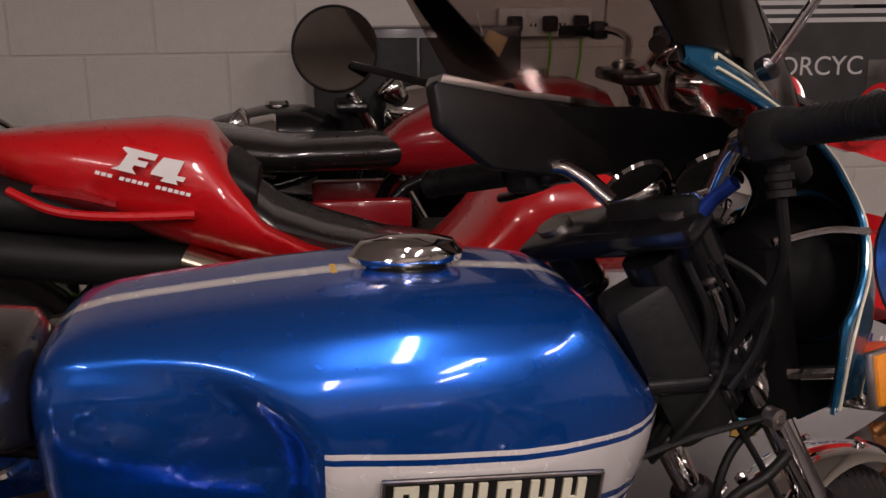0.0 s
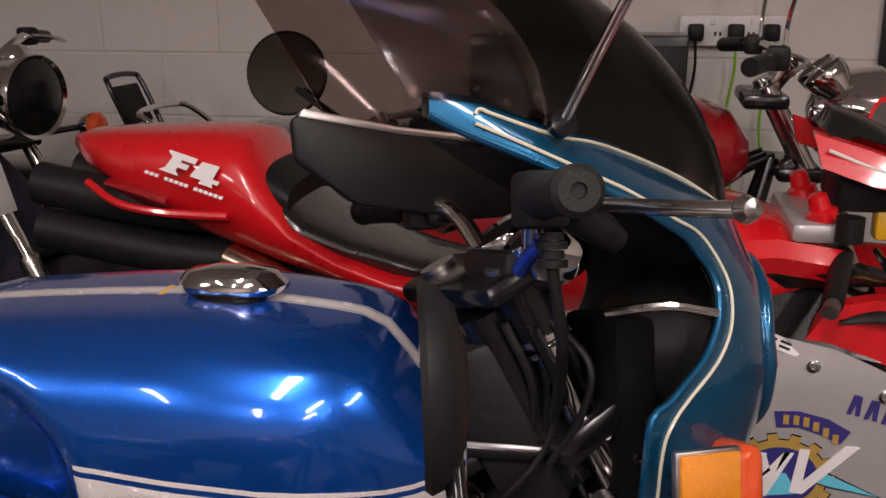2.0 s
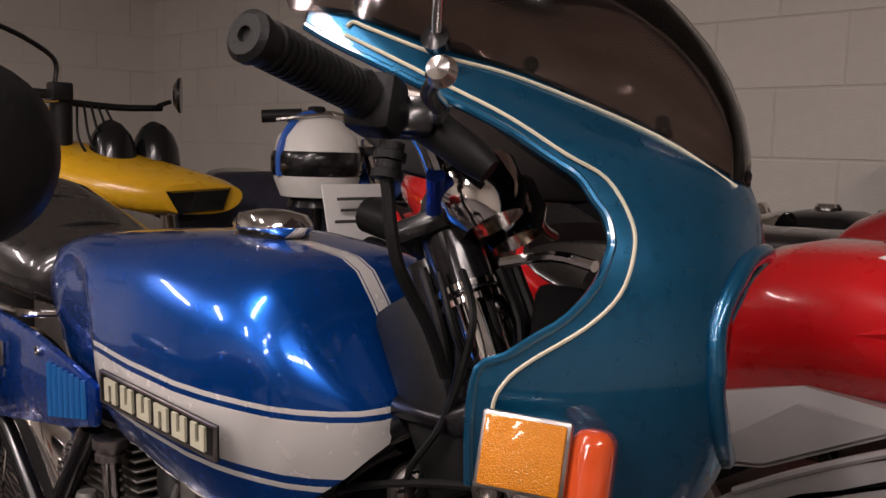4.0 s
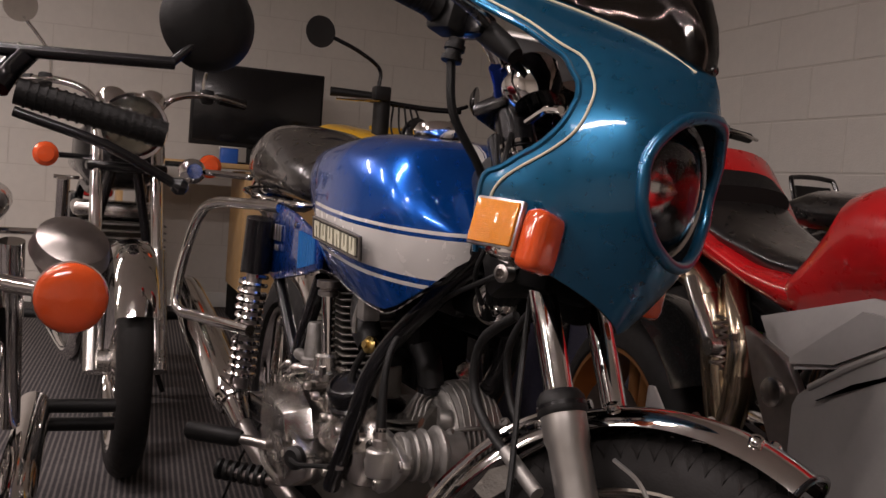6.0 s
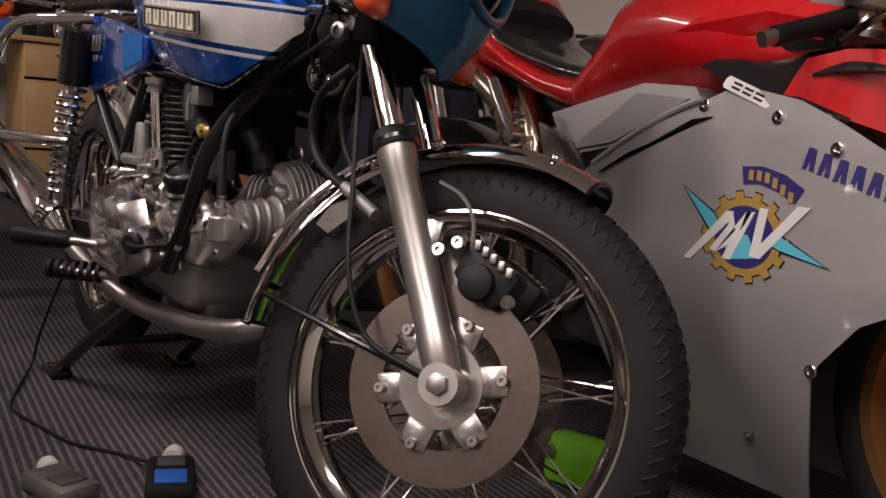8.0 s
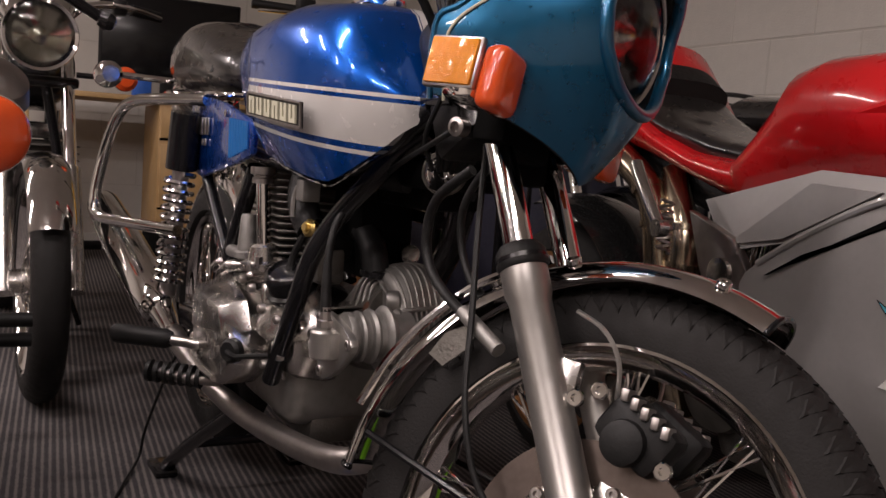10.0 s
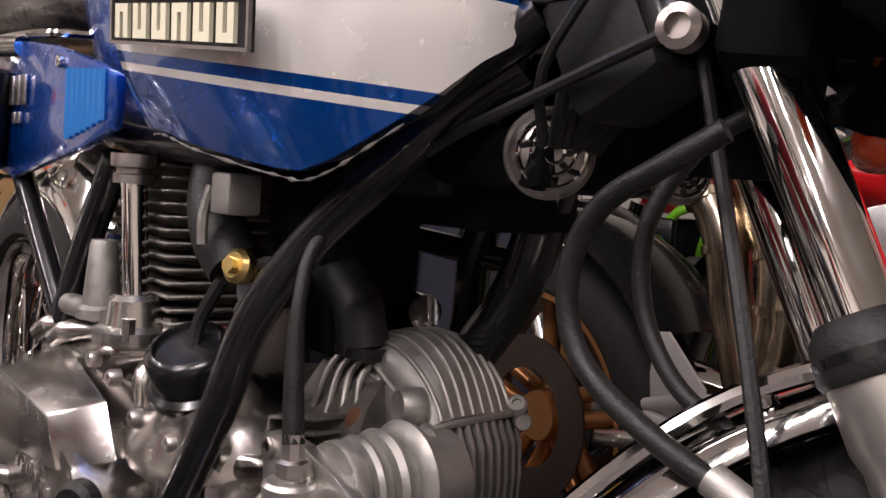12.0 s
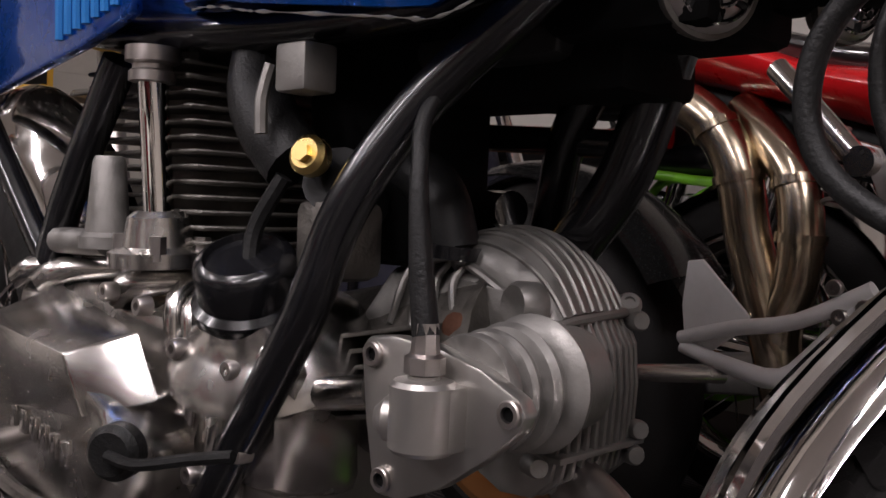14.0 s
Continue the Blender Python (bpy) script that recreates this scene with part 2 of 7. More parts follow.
def smooth_line(pts, sub=6, closed=False):
    pts = [Vector(p) for p in pts]
    if len(pts) < 3 or sub < 2:
        return pts
    out, n = [], len(pts)
    segs = n if closed else n - 1
    for i in range(segs):
        p0 = pts[(i - 1) % n] if closed or i > 0 else pts[0] * 2 - pts[1]
        p1, p2 = pts[i], pts[(i + 1) % n]
        p3 = pts[(i + 2) % n] if closed or i + 2 < n else p2 * 2 - p1
        for k in range(sub):
            t = k / sub
            out.append(0.5 * (2 * p1 + (p2 - p0) * t + (2 * p0 - 5 * p1 + 4 * p2 - p3) * t * t + (3 * p1 - p0 - 3 * p2 + p3) * t ** 3))
    if not closed:
        out.append(pts[-1])
    return out


def loft(rings, cap=True, closed=False, bm=None):
    """Rings of equal count, joined one to the next."""
    bm = bm or bmesh.new()
    vs = [[bm.verts.new(p) for p in r] for r in rings]
    n = len(vs[0])
    pairs = list(zip(vs, vs[1:])) + ([(vs[-1], vs[0])] if closed else [])
    for a, b in pairs:
        for i in range(n):
            j = (i + 1) % n
            bm.faces.new((a[i], a[j], b[j], b[i]))
    if cap and not closed:
        bm.faces.new(vs[0][::-1])
        bm.faces.new(vs[-1])
    return bm


def tube(pts, r, n=10, sub=6, closed=False, bm=None, cap=True, flat=1.0):
    """A round bar along a smooth line; r may be a list with a radius for each given point."""
    line = smooth_line(pts, sub, closed)
    if isinstance(r, (int, float)):
        radii = [r] * len(line)
    else:
        radii = [float(v) for v in np.interp(np.linspace(0, 1, len(line)), np.linspace(0, 1, len(r)), r)]
    rings, up = [], None
    for i, p in enumerate(line):
        a = line[i - 1] if i > 0 or closed else line[0]
        b = line[(i + 1) % len(line)] if closed or i + 1 < len(line) else line[-1]
        d = (b - a).normalized()
        if up is None:
            up = d.orthogonal().normalized()
        up = (up - d * up.dot(d)).normalized()
        side = d.cross(up)
        rings.append([p + (up * math.cos(q) + side * math.sin(q) * flat) * radii[i] for q in (2 * math.pi * k / n for k in range(n))])
    return loft(rings, cap, closed, bm)


def lathe(profile, at=(0, 0, 0), axis=(0, 0, 1), n=32, bm=None, closed=False):
    """Turns (radius, height) pairs about an axis through a point."""
    axis = Vector(axis).normalized()
    u = axis.orthogonal().normalized()
    v = axis.cross(u)
    at = Vector(at)
    rings = [[at + axis * h + (u * math.cos(q) + v * math.sin(q)) * max(r, 1e-4) for q in (2 * math.pi * k / n for k in range(n))] for r, h in profile]
    return loft(rings, not closed, closed, bm)


def box(c, s, bevel=0.004, m=None, bm=None, seg=2):
    b2 = bmesh.new()
    bmesh.ops.create_cube(b2, size=1.0)
    bmesh.ops.scale(b2, vec=s, verts=b2.verts)
    if bevel:
        bmesh.ops.bevel(b2, geom=b2.edges[:], offset=min(bevel, min(s) * 0.45), segments=seg, affect="EDGES", profile=0.5)
    if m is not None:
        bmesh.ops.transform(b2, matrix=m, verts=b2.verts)
    bmesh.ops.translate(b2, vec=c, verts=b2.verts)
    return merge(bm, b2)


def merge(bm, b2):
    if bm is None:
        return b2
    me = bpy.data.meshes.new("tmp")
    b2.to_mesh(me)
    b2.free()
    bm.from_mesh(me)
    bpy.data.meshes.remove(me)
    return bm


def plate(poly, depth, place, bevel=0.0, bm=None):
    """A flat polygon, given in (u, v), made depth thick and put at a matrix: u, v, thickness along its x, y, z."""
    b2 = bmesh.new()
    f = b2.faces.new([b2.verts.new((u, v, 0)) for u, v in poly])
    e = bmesh.ops.extrude_face_region(b2, geom=[f])
    bmesh.ops.translate(b2, vec=(0, 0, depth), verts=[g for g in e["geom"] if isinstance(g, bmesh.types.BMVert)])
    if bevel:
        bmesh.ops.bevel(b2, geom=b2.edges[:], offset=bevel, segments=2, affect="EDGES", profile=0.5)
    bmesh.ops.transform(b2, matrix=place, verts=b2.verts)
    return merge(bm, b2)


def basis(o, u, v):
    """A matrix with its x along u, y near v, its origin at o."""
    u = Vector(u).normalized()
    w = u.cross(Vector(v)).normalized()
    v = w.cross(u)
    return Matrix(((u.x, v.x, w.x, o[0]), (u.y, v.y, w.y, o[1]), (u.z, v.z, w.z, o[2]), (0, 0, 0, 1)))


def bolt(p, axis, r=0.008, h=0.006, bm=None):
    return lathe([(0, 0), (r, 0), (r, h * 0.8), (r * 0.85, h), (r * 0.45, h), (r * 0.4, h * 0.4), (0, h * 0.4)], p, axis, 12, bm)


def section(x, yc, zt, zm, zb, w, wt=0.35, wb=0.75, n=28):
    """A closed ring across a body: top zt, widest at zm, bottom zb."""
    out = []
    for k in range(n):
        q = 2 * math.pi * k / n
        c, s = math.cos(q), math.sin(q)
        if s >= 0:
            y = math.copysign(abs(c) ** 0.68, c) * w
            z = zm + (zt - zm) * abs(s) ** 0.74
        else:
            y = math.copysign(abs(c) ** 0.55, c) * w * (1 - (1 - wb) * abs(s))
            z = zm - (zm - zb) * abs(s) ** 0.7
        out.append((x, yc + y, z))
    return out


def thin_grid(rows, thick=0.004, flip=False):
    """A sheet through rows of points, given a thickness."""
    bm = bmesh.new()
    vs = [[bm.verts.new(p) for p in r] for r in rows]
    for a, b in zip(vs, vs[1:]):
        for i in range(len(a) - 1):
            bm.faces.new((a[i], a[i + 1], b[i + 1], b[i]))
    bmesh.ops.remove_doubles(bm, verts=bm.verts, dist=0.0004)
    bmesh.ops.recalc_face_normals(bm, faces=bm.faces)
    bmesh.ops.solidify(bm, geom=bm.faces[:], thickness=-thick if flip else thick)
    return bm


# ---------- the room ----------
X0, X1, Y0, Y1, H = -5.7, 4.2, -6.4, 2.18, 2.75
tagged(part("floor", box(((X0 + X1) / 2, (Y0 + Y1) / 2, -0.05), (X1 - X0 + 0.4, Y1 - Y0 + 0.4, 0.1), 0), "carpet"), "grey ribbed carpet tiles with light stripes", "floor", kind="structure")
tagged(part("ceiling", box(((X0 + X1) / 2, (Y0 + Y1) / 2, H + 0.05), (X1 - X0 + 0.4, Y1 - Y0 + 0.4, 0.1), 0), "ceiling"), "plain off-white ceiling", "ceiling", kind="structure")
wall_north = tagged(part("wall_north", box(((X0 + X1) / 2, Y1 + 0.06, H / 2), (X1 - X0 + 0.4, 0.1, H), 0), "joint"), "cream painted concrete block wall", "wall", kind="structure")
wall_west = tagged(part("wall_west", box((X0 - 0.06, (Y0 + Y1) / 2, H / 2), (0.1, Y1 - Y0, H), 0), "joint"), "cream painted concrete block wall behind a desk", "wall", kind="structure")
wall_south = tagged(part("wall_south", box(((X0 + X1) / 2, Y0 - 0.05, H / 2), (X1 - X0 + 0.4, 0.1, H), 0), "plain_wall"), "cream painted plain wall", "wall", kind="structure")
wall_east = tagged(part("wall_east", box((X1 + 0.05, (Y0 + Y1) / 2, H / 2), (0.1, Y1 - Y0, H), 0), "plain_wall"), "cream painted plain wall", "wall", kind="structure")
tagged(part("baseboard", box((X0 + 0.01, (Y0 + Y1) / 2, 0.05), (0.02, Y1 - Y0, 0.1), 0.004), "white"), "white painted skirting board", "baseboard", kind="structure")


def ceiling_light(x, y, along_x, length=1.5):
    t = thing("ceiling_light", "white batten light with a glowing fluorescent tube", "ceiling light", pose(x, y, H - 0.01, 0, 0, 0 if along_x else 90), "ceiling lights")
    part("batten", box((0, 0, -0.03), (length + 0.06, 0.09, 0.05), 0.006), "white", t)
    part("tube", tube([(-length / 2, 0, -0.08), (length / 2, 0, -0.08)], 0.014, 12, 1), "tube", t, "glowing fluorescent tube")
    for s in (-1, 1):
        part("lamp_holder", box((s * length / 2, 0, -0.07), (0.02, 0.03, 0.05), 0.003), "white", t)
    area_lamp(x, y, H - 0.12, length if along_x else 0.13, 0.13 if along_x else length, LAMP_POWER)
    return t


for lx, ly, ax in LIGHTS:
    ceiling_light(lx, ly, ax)

# ---------- blue sports tourer in the middle ----------
DUC = thing("motorcycle", "blue and silver classic motorcycle with teal half fairing", "motorcycle", pose(0, -0.035, 0, 0, 0, 2.9))
RAKE = radians(28)
AX = Vector((-math.sin(RAKE), 0, math.cos(RAKE)))
SA = Matrix.Translation((0.1, 0, 0))
TURN = SA @ Matrix.Rotation(radians(30), 4, AX) @ SA.inverted()   # the bars are turned to the left
TURN_W = Matrix.Translation((-.054, .033, 0)) @ SA @ Matrix.Rotation(radians(35), 4, AX) @ SA.inverted()   # wheel and fork


def dp(name, bm, mat, label="", parent=None, angle=38):
    return part(name, bm, mat, parent or DUC, label, angle)


def sp(name, bm, mat, label="", parent=None, angle=38):
    return part(name, bm, mat, parent or DUC, label, angle, TURN)


def wp(name, bm, mat, label="", parent=None, angle=38):
    return part(name, bm, mat, parent or DUC, label, angle, TURN_W)


# fuel tank
secs = [(-1.066, 0.9164, 0.87, 0.8, 0.085), (-1.062, 0.9341, 0.87, 0.775, 0.115), (-1.05, 0.9527, 0.865, 0.757, 0.14), (-1.03, 0.9659, 0.862, 0.75, 0.153), (-1, 0.973, 0.858, 0.748, 0.16), (-0.96, 0.9774, 0.855, 0.746, 0.165),
        (-0.93, 0.9801, 0.852, 0.745, 0.168), (-0.9, 0.9828, 0.85, 0.744, 0.17), (-0.875, 0.9845, 0.849, 0.743, 0.172), (-0.855, 0.9863, 0.848, 0.743, 0.174), (-0.84, 0.9872, 0.848, 0.742, 0.175), (-0.825, 0.9881, 0.848, 0.742, 0.176),
        (-0.81, 0.9889, 0.847, 0.741, 0.177), (-0.795, 0.9898, 0.847, 0.74, 0.178), (-0.78, 0.9907, 0.846, 0.74, 0.178), (-0.75, 0.9925, 0.845, 0.736, 0.18), (-0.72, 0.9934, 0.845, 0.73, 0.181), (-0.7, 0.9934, 0.845, 0.727, 0.181),
        (-0.62, 0.986, 0.845, 0.716, 0.177), (-0.58, 0.982, 0.846, 0.711, 0.169), (-0.555, 0.978, 0.848, 0.71, 0.161), (-0.53, 0.966, 0.85, 0.719, 0.152), (-0.505, 0.936, 0.85, 0.733, 0.141), (-0.482, 0.902, 0.848, 0.75, 0.124),
        (-0.462, 0.874, 0.845, 0.77, 0.102), (-0.447, 0.853, 0.838, 0.792, 0.078), (-0.44, 0.841, 0.83, 0.805, 0.055)]


def knee(p):
    """The hollow for the rider's knee in the rear half of each flank."""
    x, y, z = p
    r = math.hypot((x + .98) / .18, (max(z, .84) - .84) / .128)
    a = max(0.0, min(1.0, (1.0 - r) / .20))
    a = a * a * (3 - 2 * a)
    return (x, y * (1 - a * (.08 + 1.5 * min(.11, max(0.0, .95 - z)))), z)


def tank_ring(x, zt, zm, zb, w, n=96):
    """A boxy ring: flat flanks, tight shoulders and a gently crowned top."""
    out = []
    for k in range(n):
        q = 2 * math.pi * k / n
        c, s = math.cos(q), math.sin(q)
        if s >= 0:
            out.append((x, math.copysign(abs(c) ** .50, c) * w, zm + (zt - zm) * abs(s) ** .76))
        else:
            e = min(q - math.pi, 2 * math.pi - q) / (math.pi / 2)      # 0 at the widest line, 1 at the keel
            u = min(1.0, e / .66)
            flank = w * (1 - .24 * u ** 1.7)
            drop = max(0.0, (e - .66) / .34)
            out.append((x, math.copysign(flank * (1 - drop), c), zm - (zm - zb) * u + .05 * drop ** .5))
    return out


bm = loft([[knee(p) for p in tank_ring(*s)] for s in secs])
fuel_tank = dp("fuel_tank", bm, "tank", "metallic blue tank with silver flank band and scraped lower edge", angle=60)
bm = lathe([(.0, .0), (.042, 0), (.054, .008), (.056, .014), (.046, .026), (.02, .031), (0, .032)], (0, 0, 0), n=10)
bmesh.ops.scale(bm, vec=(1.12, .70, 1), verts=bm.verts)
bmesh.ops.translate(bm, vec=(-.70, 0, .990), verts=bm.verts)
cap = dp("filler_cap", bm, "chrome", "faceted chrome filler cap", fuel_tank, 42)
dp("cap_base", lathe([(.0, 0), (.044, 0), (.044, .012), (0, .012)], (-.70, 0, .982), n=24), "black", "", fuel_tank)
dp("sticker", box((-.775, 0, .9905), (.010, .034, .001), 0), "yellow", "small yellow sticker", fuel_tank)
# badge on the right flank: a raised frame with upright bars
bplace = basis((-.754, -.1885, .8455), (.214, .014, -.019), (0, -.08, 1))
badge = dp("badge", plate([(0, -.037), (.214, -.037), (.214, 0), (0, 0)], .0025, bplace @ Matrix.Translation((0, 0, -.0012))), "matt", "dark badge with raised gold lettering bars", fuel_tank)
for fr in ((0, -.037, .214, -.0345), (0, -.0025, .214, 0), (0, -.037, .003, 0), (.211, -.037, .214, 0)):
    dp("badge_edge", plate([(fr[0], fr[1]), (fr[2], fr[1]), (fr[2], fr[3]), (fr[0], fr[3])], .004, bplace), "steel", "", badge)
for k in range(12):
    u = .011 + (k // 2) * .0325 + (k % 2) * .0145
    dp("badge_bar", plate([(u, -.032), (u + .0085, -.032), (u + .0085, -.006), (u, -.006)], .0045, bplace), "cream", "", badge)
for k in range(6):
    u = .011 + k * .0325
    z0 = -.032 if k % 3 else -.0125
    dp("badge_bar", plate([(u + .008, z0), (u + .015, z0), (u + .015, z0 + .0065), (u + .008, z0 + .0065)], .0044, bplace), "cream", "", badge)
edge = [(x, -.76 * w + .0005, zb + .0012 + .0008 * math.sin(x * 310)) for x, zt, zm, zb, w in secs if -.80 < x < -.47]
dp("scraped_edge", tube(edge, [.0002 + .0019 * max(0.0, math.sin(k * 2.3)) for k in range(4 * len(edge))], 6, 6), "satin", "bare scraped metal along the seam", fuel_tank)

# seat
secs = [(-1.070, .940, .875, .845, .085), (-1.085, .955, .885, .845, .115), (-1.12, .957, .89, .848, .132), (-1.20, .968, .90, .850, .138), (-1.28, .992, .91, .852, .140),
        (-1.40, 1.028, .925, .855, .140), (-1.52, 1.040, .93, .858, .136), (-1.62, 1.028, .925, .862, .128), (-1.68, .995, .92, .868, .110), (-1.705, .955, .915, .88, .07)]
seat = dp("seat", loft([section(*((s[0], 0) + s[1:]), n=32) for s in secs]), "leather", "quilted black vinyl dual seat", angle=60)
def seat_top(x, v):
    """Height of the seat's skin at x, a share v of the half width from the middle."""
    a = [float(np.interp(-x, [-q[0] for q in secs], [q[n] for q in secs])) for n in (1, 2, 4)]
    return Vector((x, v * a[2], a[1] + (a[0] - a[1]) * max(0.0, 1 - abs(v) ** 1.47) ** .37))


for k in range(5):
    x = -1.22 - k * .075
    dp("seam", tube([seat_top(x - .10 * (1 - v * v), v * .80) for v in np.linspace(-1, 1, 13)], .0034, 6, 2), "leather", "", seat)
for s in (-1, 1):
    dp("seam", tube([seat_top(x, s * .80) for x in np.linspace(-1.14, -1.60, 12)], .0034, 6, 2), "leather", "", seat)
dp("strap", tube([seat_top(-1.19, v) for v in np.linspace(-1, 1, 17)], .005, 6, 2), "rubber", "", seat)
for s in (-1, 1):
    dp("trim", tube([(-1.07, s * .10, .853), (-1.1, s * .134, .853), (-1.2, s * .146, .856), (-1.45, s * .147, .861), (-1.66, s * .125, .87), (-1.71, s * .05, .885)], .0055, 8), "chrome", "chrome trim strip", seat)

# side panels
pan = [(-1.30, .835), (-1.31, .70), (-1.20, .687), (-.95, .725), (-.865, .745), (-.862, .795), (-.93, .812), (-1.05, .835), (-1.18, .85)]
for s in (-1, 1):
    sd = dp("side_panel", plate(pan, .012, Matrix(((1, 0, 0, 0), (0, 0, s, s * .135), (0, 1, 0, 0), (0, 0, 0, 1))), .004), "blue", "metallic blue side panel with light blue vents")
    for k in range(7):
        x = -.885 - k * .0165
        dp("vent", tube([(x, s * .149, .752 - k * .003), (x - .003, s * .149, .800 + k * .001)], .0045, 8, 1), "lightblue", "light blue vent rib", sd)
    for k, (u, v, w, h) in enumerate(((-1.20, .79, .016, .035), (-1.175, .79, .016, .035), (-1.15, .79, .016, .035), (-1.185, .758, .010, .014), (-1.165, .758, .010, .014))):
        dp("emblem", box((u, s * .150, v), (w, .004, h), .0015), "steel", "", sd)
    dp("screw", bolt((-1.02, s * .147, .815), (0, s, 0), .007, .006), "chrome", "", sd)

# frame
for s in (-1, 1):
    dp("down_tube", tube([(-.46, s * .012, .80), (-.506, s * .032, .768), (-.548, s * .058, .722), (-.605, s * .084, .664), (-.640, s * .110, .598), (-.668, s * .12, .525), (-.739, s * .12, .423), (-.775, s * .12, .37)], .0155, 14, 5), "black")
    dp("upper_tube", tube([(-.43, s * .025, .83), (-.6, s * .06, .74), (-.9, s * .10, .74), (-1.3, s * .12, .80), (-1.65, s * .10, .86)], .016, 10, 4), "black")
    dp("rear_tube", tube([(-.95, s * .11, .72), (-1.05, s * .12, .55), (-1.08, s * .12, .38), (-1.0, s * .12, .28)], .016, 10, 4), "black")
    dp("seat_stay", tube([(-1.02, s * .12, .50), (-1.2, s * .13, .68), (-1.32, s * .13, .80)], .013, 10, 3), "black")
dp("front_tube", tube([(-.47, .07, .86), (-.50, .09, .79), (-.523, .09, .725), (-.555, .09, .636), (-.598, .09, .579), (-.64, .09, .53)], .021, 12, 4), "black")
dp("brace_tube", tube([(-.76, .09, .667), (-.549, .09, .654)], .0115, 10, 1), "black")
dp("head_tube", tube([(-.335, 0, .80), (-.43, 0, .985)], .032, 16, 1), "black")
# Black filler blocks, added so the space under the tank reads dark.
dp("gap_filler_mid", box((-.66, .06, .712), (.30, .10, .06), .01), "dark")
dp("gap_filler_rear", box((-.745, .035, .65), (.13, .10, .19), .015), "dark")
dp("gap_filler_top", box((-.60, .05, .738), (.32, .12, .045), .01), "dark")
dp("gap_filler_nose", box((-.50, .06, .765), (.10, .06, .10), .012), "dark")
dp("gap_filler_low", box((-.62, .02, .725), (.14, .06, .04), .012), "matt")

# Dark block added among the cables to close the bright gap.
dp("headstock_filler", box((-.405, 0, .86), (.075, .075, .20), .015, m=Matrix.Rotation(-RAKE, 4, "Y")), "matt")
rng = random.Random(11)
for k in range(12):
    y0, y1 = rng.uniform(-.06, .05), rng.uniform(-.05, .05)
    x0 = rng.uniform(-.02, .03)
    dp("loom_cable", tube([(-.385 + x0, y0, .985), (-.355 + x0, y0, .92), (-.365 + x0 * .6, y1, .85), (-.405, y1, .79), (-.425, y1 * .5, .745)], rng.uniform(.0035, .0065), 7, 4), "rubber")
# engine
engine = dp("crankcase", box((-.88, 0, .40), (.28, .20, .22), .03, seg=3), "cast", "cast alloy crankcase, oily and grey")
def hexa(front, back, r=.004):
    """A six-faced block between two four-cornered ends, with its edges rounded."""
    bm = bmesh.new()
    a, b = [bm.verts.new(p) for p in front], [bm.verts.new(p) for p in back]
    bm.faces.new(a)
    bm.faces.new(b[::-1])
    for i in range(4):
        j = (i + 1) % 4
        bm.faces.new((a[i], b[i], b[j], a[j]))
    bmesh.ops.recalc_face_normals(bm, faces=bm.faces)
    bmesh.ops.bevel(bm, geom=list(bm.edges), offset=r, segments=2, profile=.5, affect="EDGES")
    return bm


prow = [(-1.06, .47), (-.86, .462), (-.815, .445), (-.795, .42), (-.800, .395), (-.825, .365), (-.87, .34), (-.98, .325), (-1.05, .36)]
dp("clutch_cover", plate(prow, .072, Matrix(((1, 0, 0, 0), (0, 0, -1, -.115), (0, 1, 0, 0), (0, 0, 0, 1))), .010), "alloy", "polished angular side cover", engine)
dp("cover_block", hexa([(-.872, -.191, .478), (-.832, -.150, .497), (-.797, -.150, .449), (-.838, -.191, .434)],
                       [(-1.035, -.191, .490), (-1.0, -.135, .520), (-1.02, -.130, .40), (-1.045, -.191, .415)], .0022), "alloy", "polished prow of the side cover", engine, 25)
dp("case_deck", hexa([(-.715, -.108, .500), (-.715, -.02, .515), (-.705, -.02, .37), (-.712, -.108, .385)],
                     [(-1.09, -.142, .522), (-1.09, -.02, .54), (-1.09, -.02, .38), (-1.09, -.142, .38)], .020), "alloy", "", engine, 30)
for x, y, z in ((-1.06, -.14, .530), (-1.02, -.135, .530), (-.90, -.125, .527)):
    dp("case_ridge", tube([(x - .02, y, z - .012), (x, y + .01, z), (x + .03, y + .05, z + .004)], [.012, .013, .010], 12), "alloy", "", engine)
for k in range(6):
    dp("cast_mark", box((-.965 + k * .019, -.188, .415 - k * .003), (.012, .003, .020), .001), "alloy", "", engine)
dp("cover_rib", tube([(-1.03, -.19, .372), (-.95, -.196, .357), (-.87, -.19, .352)], .007, 8), "alloy", "", engine)
for k, (x, y) in enumerate(((-.842, -.118), (-.818, -.117), (-.785, -.113), (-.765, -.111))):
    dp("case_rib", tube([(x - .012, y + .05, .541 - k * .006), (x, y + .008, .524 - k * .006), (x + .008, y, .49), (x + .010, y, .44), (x + .004, y, .40), (x - .01, y + .02, .365)], [.007, .0085, .0085, .008, .008, .006], 12, 5), "alloy", "", engine)
dp("filler_neck", lathe([(0, -.03), (.085, -.03), (.078, -.018), (.060, -.006), (.049, .006), (.044, .020), (0, .022)], (-.762, -.082, .512), (.24, -.42, .88), 36), "alloy", "", engine)
dp("bearing_boss", lathe([(0, 0), (.030, 0), (.028, .012), (.020, .016), (0, .017)], (-.728, -.098, .470), (.35, -1, 0), 24), "alloy", "", engine)
for x, z in ((-.845, .515), (-.80, .487), (-.742, .478), (-.78, .395), (-.90, .522), (-.95, .34), (-.73, .42)):
    dp("case_screw", bolt((x, -.134 + .17 * max(0.0, x + .83), z), (0, -1, 0), .008, .012), "steel", "", engine)
